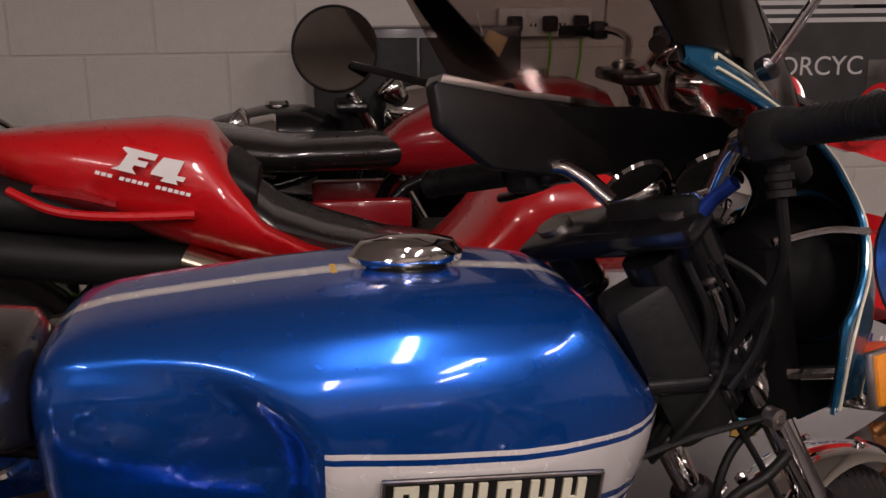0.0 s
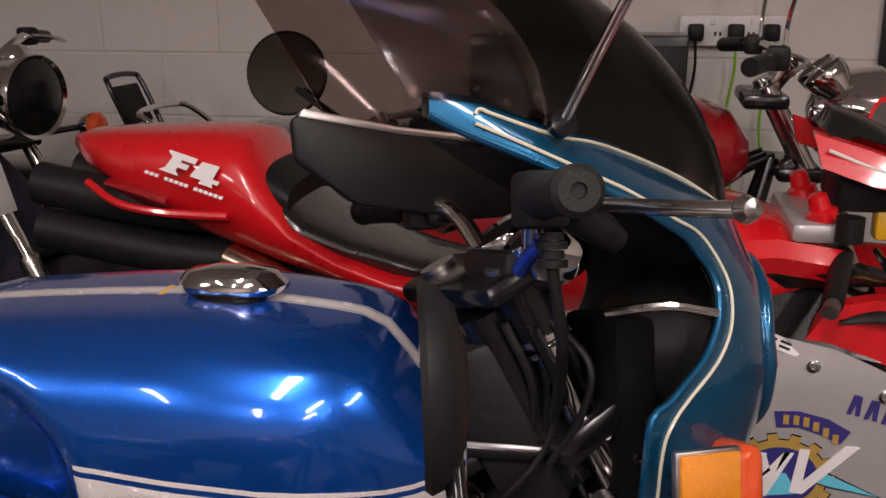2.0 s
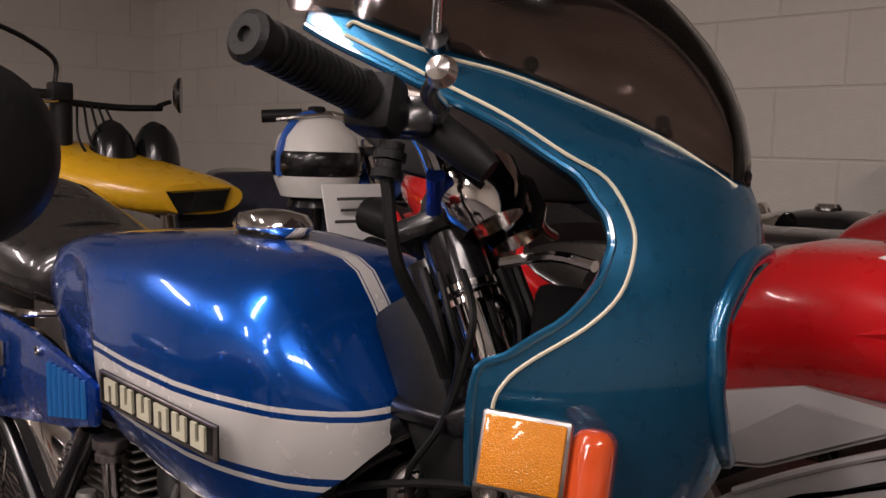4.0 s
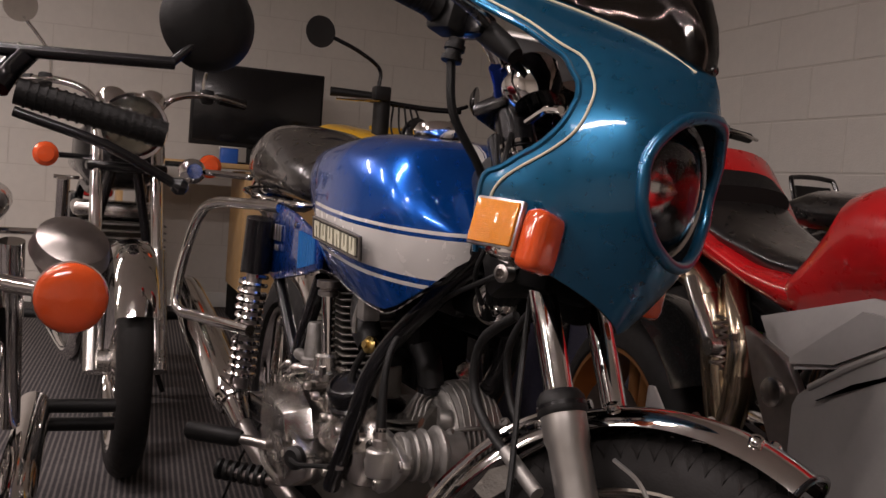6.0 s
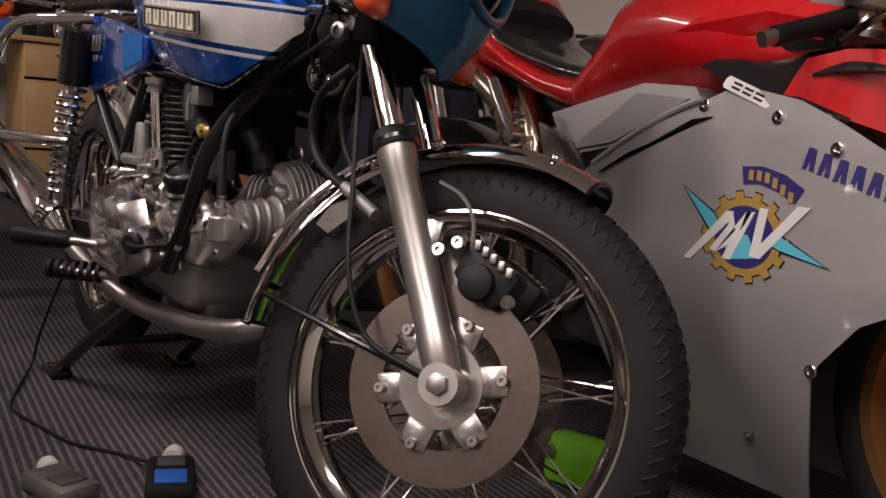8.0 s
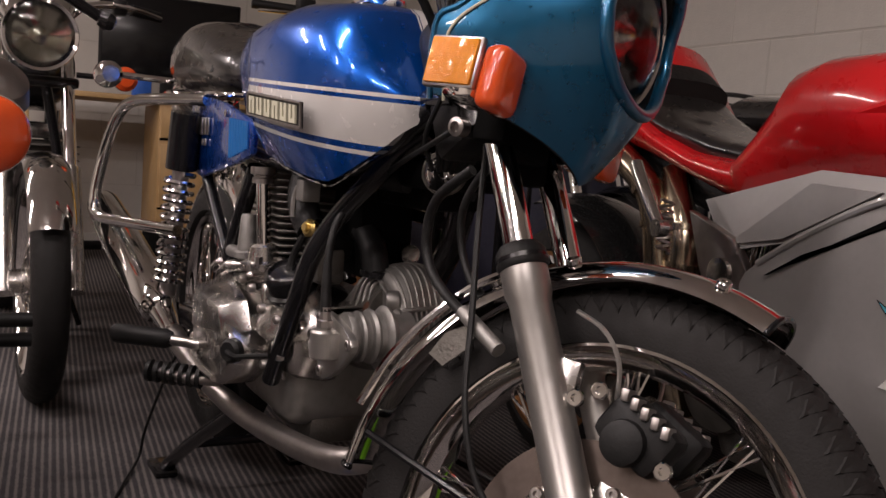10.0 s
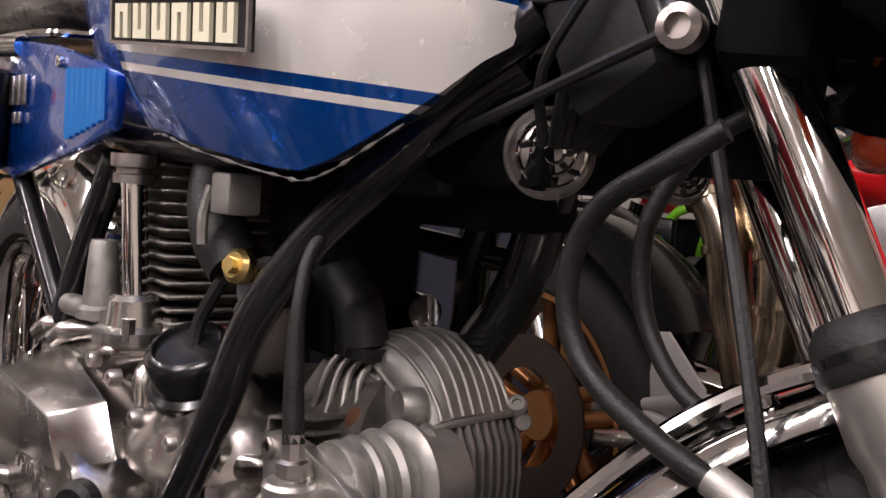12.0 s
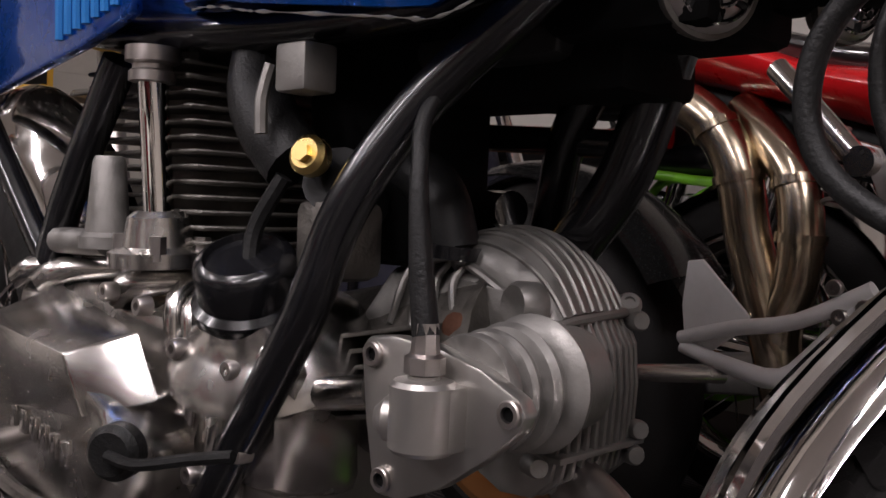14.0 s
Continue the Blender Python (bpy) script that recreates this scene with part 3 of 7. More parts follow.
dp("timing_plug", lathe([(0, 0), (.021, 0), (.021, .012), (.016, .018), (0, .018)], (-.803, -.176, .416), (.6, -1, 0), 24), "rubber", "", engine)
dp("sensor_lead", tube([(-.792, -.193, .416), (-.765, -.185, .414), (-.73, -.165, .422), (-.70, -.15, .428)], .0045, 8), "rubber", "", engine)
dp("oil_filler", lathe([(0, 0), (.042, 0), (.045, .004), (.045, .012), (.039, .016), (.039, .040), (.036, .046), (.030, .049), (.028, .044), (0, .044)], (-.765, -.092, .520), (.28, -.42, .86), 40), "black", "gloss black filler cap", engine)
dp("tower_base", lathe([(0, 0), (.042, 0), (.042, .012), (.030, .016), (.026, .04), (.020, .045), (0, .045)], (-.872, -.11, .545), (0, -.05, 1), 20), "alloy", "", engine)
for dx, dy in ((-.03, -.02), (.03, -.02), (.03, .02), (-.03, .02)):
    dp("tower_nut", lathe([(0, 0), (.007, 0), (.007, .02), (0, .02)], (-.872 + dx, -.11 + dy, .55), (0, 0, 1), 6), "steel", "", engine)
dp("bevel_shaft_tube", tube([(-.872, -.112, .58), (-.880, -.118, .705)], .0125, 14, 1), "chrome", "chrome bevel shaft tube", engine)
dp("shaft_collar", lathe([(0, 0), (.019, 0), (.019, .008), (.016, .010), (.016, .014), (.022, .016), (.022, .028), (0, .028)], (-.880, -.118, .695), (0, 0, 1), 18), "steel", "", engine)
dp("breather", lathe([(0, 0), (.024, 0), (.024, .01), (.019, .014), (.014, .075), (.012, .08), (0, .08)], (-.945, -.12, .555), (0, 0, 1), 18), "cast", "", engine)
dp("breather_stub", tube([(-.945, -.12, .56), (-1.03, -.125, .558)], .012, 10, 1), "cast", "", engine)
# upright cylinder, with fins
for k in range(13):
    dp("fin", box((-.915 - k * .003, -.005, .565 + k * .0125), (.175, .185, .004), .0015, seg=1), "dirty", "", engine)
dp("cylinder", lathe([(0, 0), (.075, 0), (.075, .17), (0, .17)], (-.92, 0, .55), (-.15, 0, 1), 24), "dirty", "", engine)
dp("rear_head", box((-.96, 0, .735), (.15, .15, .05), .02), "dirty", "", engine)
# forward cylinder with its head
CY = .045      # the forward cylinder lies a little to the left of the middle
dp("barrel", tube([(-.82, CY, .447), (-.60, CY, .492)], .074, 28, 1), "dirty", "", engine)
for k in range(6):
    z = .512 - k * .0125
    fin = [(-.80, z - .030), (-.632, z + .004), (-.632, z + .0075), (-.80, z - .0265)]
    dp("fin", plate(fin, .075, Matrix(((1, 0, 0, 0), (0, 0, 1, -.052), (0, 1, 0, 0), (0, 0, 0, 1))), .0008), "dirty", "", engine)
dp("port_casting", hexa([(-.625, -.012, .508), (-.625, .10, .508), (-.612, .085, .562), (-.612, .004, .556)],
                        [(-.735, -.020, .505), (-.735, .10, .505), (-.715, .085, .560), (-.715, .004, .556)], .010), "cast", "", engine, 30)
for k in range(4):
    x = -.690 + k * .017
    dp("port_rib", tube([(x + .004, .004, .561), (x, -.006, .545), (x + .006 * k, -.019, .512)], [.0028, .0034, .0028], 8, 3), "cast", "", engine)
# head: upright fins side by side, open to the air from the front
HEAD = [(-.640, .425), (-.590, .402), (-.556, .404), (-.541, .418), (-.536, .440), (-.534, .478), (-.537, .508), (-.547, .526), (-.590, .545), (-.640, .550)]
for k in range(11):
    y = .000 + k * .0092
    r = abs(k - 5) / 5
    poly = [(x - .006 * r * r * (x > -.58), z) for x, z in HEAD]
    dp("head_fin", plate(poly, .0040, Matrix(((1, 0, 0, 0), (0, 0, 1, y), (0, 1, 0, 0), (0, 0, 0, 1))), .0010), "cast", "", engine)
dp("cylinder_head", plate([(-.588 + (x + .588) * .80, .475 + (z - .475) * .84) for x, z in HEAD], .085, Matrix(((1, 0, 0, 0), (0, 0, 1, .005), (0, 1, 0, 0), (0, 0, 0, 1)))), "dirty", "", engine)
dp("head_joint", box((-.588, .046, .4355), (.108, .104, .0045), .001), "cast", "", engine)
for x, y, z in ((-.546, -.004, .522), (-.543, .094, .524), (-.538, .092, .444), (-.545, -.004, .452), (-.552, -.010, .430), (-.538, .088, .426)):
    dp("head_stud", lathe([(0, -.012), (.0075, -.012), (.0075, .006), (.0062, .009), (0, .009)], (x, y, z), (.8, -.55, .1), 14), "cast", "", engine)
# rocker cover with ribs that run forward and down
RT = [(-.678, .570), (-.655, .583), (-.620, .589), (-.588, .580), (-.565, .560), (-.549, .532)]
RB = [(-.672, .563), (-.645, .566), (-.615, .553), (-.590, .540), (-.567, .529), (-.553, .524)]
RT, RB = [smooth_line([(x, 0, z) for x, z in q], 4) for q in (RT, RB)]


def rocker(i, y):
    f = max(0.0, 1 - ((y - .053) / .048) ** 2) ** .42
    return RB[i] + (RT[i] - RB[i]) * f + Vector((0, y, 0))


ys = [.005 + .096 * (.5 - .5 * math.cos(math.pi * j / 18)) for j in range(19)]
dp("rocker_cover", thin_grid([[rocker(i, y) for y in ys] for i in range(len(RT))], .003), "cast", "ribbed rocker cover", engine, 60)
for k in range(8):
    y = .014 + k * .0105
    dp("cover_fin", tube([rocker(i, y) + Vector((0, 0, .0006)) for i in range(2, len(RT), 2)], .0021, 6, 2), "cast", "", engine)
dp("cover_flange", tube([RB[i] + Vector((0, .004, -.001)) for i in range(0, len(RB), 2)] + [RB[-1] + Vector((.003, y, .001 + .06 * y)) for y in (.02, .05, .08, .098)], .0038, 8, 2), "cast", "", engine)
for p in ((-.566, .008, .531), (-.640, .006, .566), (-.551, .095, .535)):
    dp("cover_bolt", lathe([(0, -.008), (.0095, -.008), (.0095, .003), (.007, .006), (.004, .006), (.004, .003), (0, .003)], p, (.5, -.6, .6), 14), "cast", "", engine)
dp("spark_plug", lathe([(0, 0), (.011, 0), (.011, .010), (.007, .012), (0, .012)], (-.622, -.012, .515), (.1, -1, .25), 12), "rust", "rusty plug", engine)
dp("boss", lathe([(0, 0), (.017, 0), (.017, .016), (.014, .020), (.006, .018), (0, .018)], (-.572, .008, .536), (-.25, -1, .05), 20), "cast", "", engine)
# intake elbow above the head
dp("intake_elbow", tube([(-.735, .01, .632), (-.695, .005, .628), (-.665, .003, .610), (-.652, .005, .570)], [.023, .022, .022, .023], 18), "matt", "grimy intake elbow", engine)
dp("hose_clamp", lathe([(.023, 0), (.026, 0), (.026, .010), (.023, .010)], (-.652, .005, .566), (.12, 0, 1), 24, closed=True), "black", "", engine)
dp("coil_can", tube([(-.695, .075, .602), (-.640, .060, .602)], .016, 16, 1), "chrome", "small bright canister", engine)
# bevel housing with its stacked flanges and the three-cornered end cover
dp("bevel_housing", lathe([(0, 0), (.036, 0), (.037, .003), (.037, .009), (.031, .011), (.031, .016), (.037, .018), (.039, .022), (.038, .025), (.032, .028), (.032, .034), (.039, .036), (.042, .041), (.040, .045), (.033, .049), (.034, .056), (.041, .058), (.046, .064), (.044, .070), (.036, .075), (.036, .105), (0, .106)], (-.546, -.089, .489), (0, 1, 0), 36), "cast", "", engine)
tri = [(-.631, .508), (-.624, .516), (-.600, .519), (-.565, .517), (-.526, .508), (-.497, .495), (-.491, .486), (-.496, .476), (-.520, .455), (-.556, .430), (-.590, .415), (-.608, .414), (-.616, .421), (-.625, .462)]
dp("end_cover", plate(tri, .013, Matrix(((1, 0, 0, 0), (0, 0, -1, -.087), (0, 1, 0, 0), (0, 0, 0, 1))), .0025), "satin", "satin three-cornered bevel end cover", engine)
for x, z in ((-.618, .505), (-.502, .486), (-.606, .425)):
    dp("cover_screw", lathe([(.0048, -.002), (.0085, -.002), (.0085, .0025), (.0075, .0035), (.0048, .0035)], (x, -.100, z), (0, -1, 0), 18, closed=True), "steel", "", engine)
    dp("screw_socket", lathe([(0, 0), (.0048, 0), (.0048, .001), (0, .001)], (x, -.100, z), (0, -1, 0), 6), "dark", "", engine)
dp("tacho_drive", lathe([(0, 0), (.018, 0), (.0205, .003), (.0205, .040), (.018, .043), (.010, .044), (.010, .046), (0, .046)], (-.556, -.116, .456), (0, 0, 1), 32), "satin", "", engine)
dp("tacho_web", box((-.556, -.106, .477), (.041, .022, .040), .003), "satin", "", engine)
dp("tacho_nut", lathe([(0, 0), (.0125, 0), (.0125, .010), (.009, .012), (.0075, .030), (0, .030)], (-.556, -.116, .503), (0, 0, 1), 8), "steel", "", engine)
dp("tacho_knob", lathe([(0, 0), (.014, 0), (.014, .008), (.007, .015), (0, .016)], (-.576, -.116, .472), (-.9, -.5, 0), 18), "satin", "", engine)
dp("tacho_cable", tube([(-.556, -.116, .525), (-.566, -.113, .57), (-.577, -.106, .625), (-.588, -.086, .668), (-.565, -.04, .725), (-.50, .01, .80), (-.44, .01, .9)], [.0085, .0075, .0055, .0055, .005, .005, .005], 10), "rubber", "black tachometer cable", engine)
dp("crank_stub", tube([(-.74, -.078, .455), (-.64, -.078, .474)], .0125, 14, 1), "alloy", "", engine)
# carburettor and hoses
dp("carburettor", tube([(-.72, -.03, .60), (-.70, -.070, .62)], .026, 16, 1), "matt", "grimy carburettor")
dp("float_bowl", box((-.705, -.06, .575), (.05, .05, .06), .01), "dirty")
dp("banjo", lathe([(0, 0), (.013, 0), (.015, .004), (.015, .013), (.011, .017), (0, .017)], (-.706, -.083, .633), (.3, -.9, .2), 20), "brass", "brass fuel banjo")
dp("banjo_bolt", lathe([(0, 0), (.007, 0), (.007, .007), (0, .007)], (-.701, -.098, .636), (.3, -.9, .2), 6), "brass")
dp("fuel_hose", tube([(-.735, -.09, .62), (-.755, -.10, .58), (-.75, -.105, .545), (-.73, -.10, .53)], .0065, 8), "rubber", "black fuel hose")
dp("fuel_tap", box((-.70, -.10, .695), (.034, .03, .034), .003), "cast")
dp("tap_lever", tube([(-.735, -.105, .70), (-.738, -.11, .675), (-.737, -.11, .65)], .005, 8, 2), "cast")
dp("intake_hose", tube([(-.80, -.06, .735), (-.79, -.075, .69), (-.765, -.08, .655), (-.74, -.075, .63)], .026, 14), "rubber", "black rubber intake hose")
dp("clutch_cable", tube([(-.60, -.04, .70), (-.50, -.045, .745), (-.40, -.045, .778), (-.305, -.055, .803)], .0042, 8), "rubber", "black control cable")
dp("frame_lug", lathe([(0, 0), (.012, 0), (.012, .016), (.007, .018), (.007, .01), (0, .01)], (-.30, -.05, .803), (.4, -1, 0), 16), "steel")
dp("tank_mount", tube([(-.44, -.03, .842), (-.36, -.03, .842)], .013, 12, 1), "black")
# horns
for hx, hy, hz, hr, lab in ((-.455, .012, .742, .88, "chrome horn with slotted face, dull rim"), (-.40, .085, .735, .6, "dull chrome horn with slotted face")):
    ha = Vector((1.5, -1, -.05))
    hn = dp("horn", lathe([(0, -.03 * hr), (.026 * hr, -.03 * hr), (.034 * hr, -.012 * hr), (.035 * hr, .004), (.031 * hr, .009), (.024 * hr, .013), (.014 * hr, .017), (0, .018)], (hx, hy, hz), ha, 28), "steel", lab)
    dp("horn_rim", lathe([(.033 * hr, -.003), (.037 * hr, -.002), (.037 * hr, .005), (.033 * hr, .006)], (hx, hy, hz), ha, 28, closed=True), "dirty", "", hn)
    hb = basis((hx, hy, hz), (1, 1.5, 0), (0, 0, 1))
    for r, h in ((.027, .0125), (.017, .0168), (.008, .0185)):
        dp("horn_ring", tube([hb @ Vector((math.cos(q) * r * hr, math.sin(q) * r * hr, h)) for q in np.linspace(0, 2 * math.pi, 25)[:-1]], .0018, 6, 1, closed=True), "chrome", "", hn)
    for k in range(7):
        q = 2 * math.pi * k / 7
        dp("horn_slot", tube([hb @ Vector((math.cos(q + e) * r * hr, math.sin(q + e) * r * hr, h)) for e, r, h in ((0, .010, .0180), (.12, .018, .0160), (.30, .026, .0125))], .0024, 6, 2), "matt", "", hn)
# Added near-black block that darkens the view past the steering head.
dp("steering_filler", box((-.375, .075, .775), (.13, .03, .085), .008), "dark", "black filler block by the steering head")
# exhaust, stand, pegs, rails
dp("exhaust_pipe", tube([(-.575, .045, .42), (-.50, .02, .385), (-.48, -.04, .335), (-.53, -.085, .305), (-.73, -.10, .275), (-.98, -.13, .275), (-1.15, -.17, .33), (-1.28, -.19, .385)], .0205, 16), "steel", "discoloured chrome exhaust pipe")
dp("left_exhaust_pipe", tube([(-1.0, .05, .65), (-1.1, .12, .5), (-1.15, .17, .36), (-1.28, .19, .385)], .0205, 14), "steel")
for s in (-1, 1):
    dp("silencer", tube([(-1.22, s * .185, .362), (-1.30, s * .19, .392), (-1.36, s * .195, .41), (-1.75, s * .205, .50), (-1.98, s * .21, .555), (-2.02, s * .21, .565)], [.021, .030, .048, .050, .045, .038], 20), "chrome", "long chrome silencer")
    dp("grab_rail", tube([(-1.18, s * .145, .842), (-1.30, s * .185, .842), (-1.43, s * .24, .836), (-1.475, s * .268, .80), (-1.49, s * .295, .70), (-1.495, s * .308, .61), (-1.465, s * .30, .578), (-1.38, s * .265, .575), (-1.20, s * .19, .575)], .0125, 12), "chrome", "bent chrome grab rail")
    sh = dp("shock_absorber", tube([(-1.225, s * .175, .80), (-1.25, s * .178, .66), (-1.32, s * .18, .40)], .017, 12, 1), "steel", "rear shock with chrome coil spring")
    dp("shock_cover", tube([(-1.222, s * .175, .815), (-1.242, s * .178, .70)], .032, 16, 1), "black", "", sh)
    coil = [(-1.245 - .072 * k / 130, s * .178, .69 - .24 * k / 130) for k in range(131)]
    dp("coil_spring", tube([(c[0] + .028 * math.cos(k * .6), c[1] + .028 * math.sin(k * .6), c[2]) for k, c in enumerate(coil)], .0055, 6, 1), "chrome", "chrome coil spring", sh)
    dp("footpeg", tube([(-.99, s * .16, .378), (-1.03, s * .21, .384), (-1.10, s * .325, .390)], .010, 10, 1), "steel")
    dp("peg_rubber", tube([(-1.045, s * .225, .386), (-1.05, s * .235, .386), (-1.10, s * .318, .390), (-1.104, s * .324, .390)], [.014, .019, .019, .014], 14, 1), "rubber", "black rubber footpeg")
    dp("stand_leg", tube([(-.98, s * .11, .26), (-1.22, s * .14, .12), (-1.38, s * .15, .02)], .015, 10, 2), "black", "centre stand leg")
    dp("stand_foot", box((-1.40, s * .155, .010), (.10, .05, .02), .006), "black")
dp("brake_pedal", tube([(-.93, -.16, .33), (-.97, -.22, .33), (-1.0, -.255, .335)], .010, 10, 3), "steel")
for k in range(7):
    a = k / 6
    dp("pedal_rib", lathe([(0, 0), (.021, 0), (.021, .007), (0, .007)], (-.955 - .055 * a, -.19 - .078 * a, .332 + .004 * a), (-.055, -.078, .004), 14), "rubber")
dp("stand_tie", tube([(-1.22, -.14, .12), (-1.22, .14, .12)], .010, 8, 1), "black")
dp("belly", box((-.85, 0, .285), (.22, .12, .06), .02), "dirty")
dp("rear_axle", tube([(-1.50, -.19, .36), (-1.50, .19, .36)], .014, 10, 1), "steel")
for s in (-1, 1):
    dp("swing_arm", tube([(-.98, s * .12, .40), (-1.52, s * .14, .36)], .024, 12, 1), "black")
    ri = dp("rear_indicator", tube([(-1.70, s * .10, .90), (-1.72, s * .22, .905)], .008, 8, 1), "chrome")
    dp("indicator_body", lathe([(0, -.03), (.02, -.03), (.032, -.01), (.034, .02), (0, .02)], (-1.735, s * .25, .905), (-1, 0, 0), 18), "chrome", "", ri)
    dp("indicator_lens", lathe([(.033, .02), (.033, .035), (.02, .046), (0, .048)], (-1.735, s * .25, .905), (-1, 0, 0), 18), "redlens", "", ri)
tl = dp("tail_light", box((-1.77, 0, .86), (.09, .17, .09), .025), "chrome", "chrome tail light with red lens")
dp("tail_lens", box((-1.825, 0, .86), (.03, .15, .075), .015), "redlens", "", tl)
dp("rear_fender", tube([(-1.50 + .345 * math.cos(q), 0, .36 + .345 * math.sin(q)) for q in np.linspace(radians(35), radians(185), 12)], .06, 12, 2, flat=.25), "chrome")


def spoked_wheel(c, r_tyre, tw, r_rim, put, name, nsp=36, tread=True):
    c = Vector(c)
    w = put(name, lathe([(0, -.075), (.035, -.075), (.036, -.045), (.055, -.04), (.055, .04), (.036, .045), (.035, .075), (0, .075)], c, (0, 1, 0), 24), "alloy", "spoked wheel")
    prof = []
    for k in range(20):
        q = 2 * math.pi * k / 20
        prof.append((max(r_rim + .002, r_tyre - tw * .62 + tw * .62 * math.cos(q) * (1 if math.cos(q) > 0 else .75)), tw * .5 * math.copysign(abs(math.sin(q)) ** .8, math.sin(q))))
    ty = put("tyre", lathe(prof, c, (0, 1, 0), 72, closed=True), "tyre", "black road tyre with zigzag tread", w)
    rim = [(r_rim + .006, -.034), (r_rim + .004, -.040), (r_rim - .002, -.040), (r_rim - .006, -.030), (r_rim - .024, -.018), (r_rim - .028, 0), (r_rim - .024, .018), (r_rim - .006, .030), (r_rim - .002, .040), (r_rim + .004, .040), (r_rim + .006, .034), (r_rim - .012, 0)]
    put("rim", lathe(rim, c, (0, 1, 0), 72, closed=True), "chrome", "chrome rim", w)
    for k in range(nsp):
        s = -1 if k % 2 else 1
        a0 = 2 * math.pi * (k // 2) / (nsp / 2) + (.09 if s > 0 else 0)
        a1 = a0 + (.55 if (k // 2) % 2 else -.55)
        p0 = c + Vector((math.cos(a0) * .052, s * .038, math.sin(a0) * .052))
        p1 = c + Vector((math.cos(a1) * (r_rim - .022), s * .008, math.sin(a1) * (r_rim - .022)))
        put("spoke", tube([p0, p1], .0021, 5, 1), "chrome", "", w)
    if tread:
        b2 = bmesh.new()
        n = 84
        for k in range(n):
            for s in (-1, 1):
                a = 2 * math.pi * (k + (.5 if s > 0 else 0)) / n
                pts = []
                for u, v in ((-.36, .07), (.20, .13), (-.05, .25), (.30, .38), (-.25, .46), (-.5, .30), (-.22, .22)):
                    aa = a + u * 2 * math.pi / n * 1.05
                    yy = v * tw * 1.02
                    rr = r_tyre - tw * .62 + tw * .62 * math.sqrt(max(0, 1 - min(1, abs(2 * v)) ** 2.5))
                    pts.append((aa, s * yy, rr))
                top = [b2.verts.new(c + Vector((math.cos(q) * (r + .0022), y, math.sin(q) * (r + .0022)))) for q, y, r in pts]
                bot = [b2.verts.new(c + Vector((math.cos(q) * (r - .004), y, math.sin(q) * (r - .004)))) for q, y, r in pts]
                b2.faces.new(top)
                for i in range(len(pts)):
                    j = (i + 1) % len(pts)
                    b2.faces.new((top[i], top[j], bot[j], bot[i]))
        tagged(put("tread", b2, "tyre", "", ty, 30), kind="stuff")
    return w


spoked_wheel((-1.50, 0, .36), .315, .11, .235, dp, "rear_wheel", tread=False)

# steered front end, built straight ahead and turned with the bars
WC = Vector((-.033, 0, .318))
front_wheel = spoked_wheel(WC, .318, .092, .247, wp, "front_wheel")
for s in (-1, 1):
    holes = lathe([(.088, -.002), (.137, -.002), (.137, .003), (.088, .003)], WC + Vector((0, s * .066, 0)), (0, 1, 0), 48, closed=True)
    wp("brake_disc", holes, "disc", "brown-stained steel brake disc", front_wheel)
    car = wp("disc_carrier", lathe([(.03, -.006), (.060, -.006), (.060, .006), (.03, .006)], WC + Vector((0, s * .066, 0)), (0, 1, 0), 32, closed=True), "alloy", "", front_wheel)
    for k in range(6):
        q = 2 * math.pi * k / 6 + .3
        d = Vector((math.cos(q), 0, math.sin(q)))
        wp("carrier_arm", box((0, 0, 0), (.040, .010, .042), .003, m=Matrix.Rotation(-q, 4, "Y")), "alloy", "", front_wheel).data.transform(TURN_W @ Matrix.Translation(WC + Vector((0, s * .066, 0)) + d * .074) @ TURN_W.inverted())
        wp("disc_bolt", bolt(WC + d * .088 + Vector((0, s * .071, 0)), (0, s, 0), .008, .008), "steel", "", front_wheel)
wp("axle", tube([WC + Vector((0, -.115, 0)), WC + Vector((0, .115, 0))], .012, 14, 1), "steel")
LEG = Vector((-math.sin(RAKE), 0, math.cos(RAKE)))
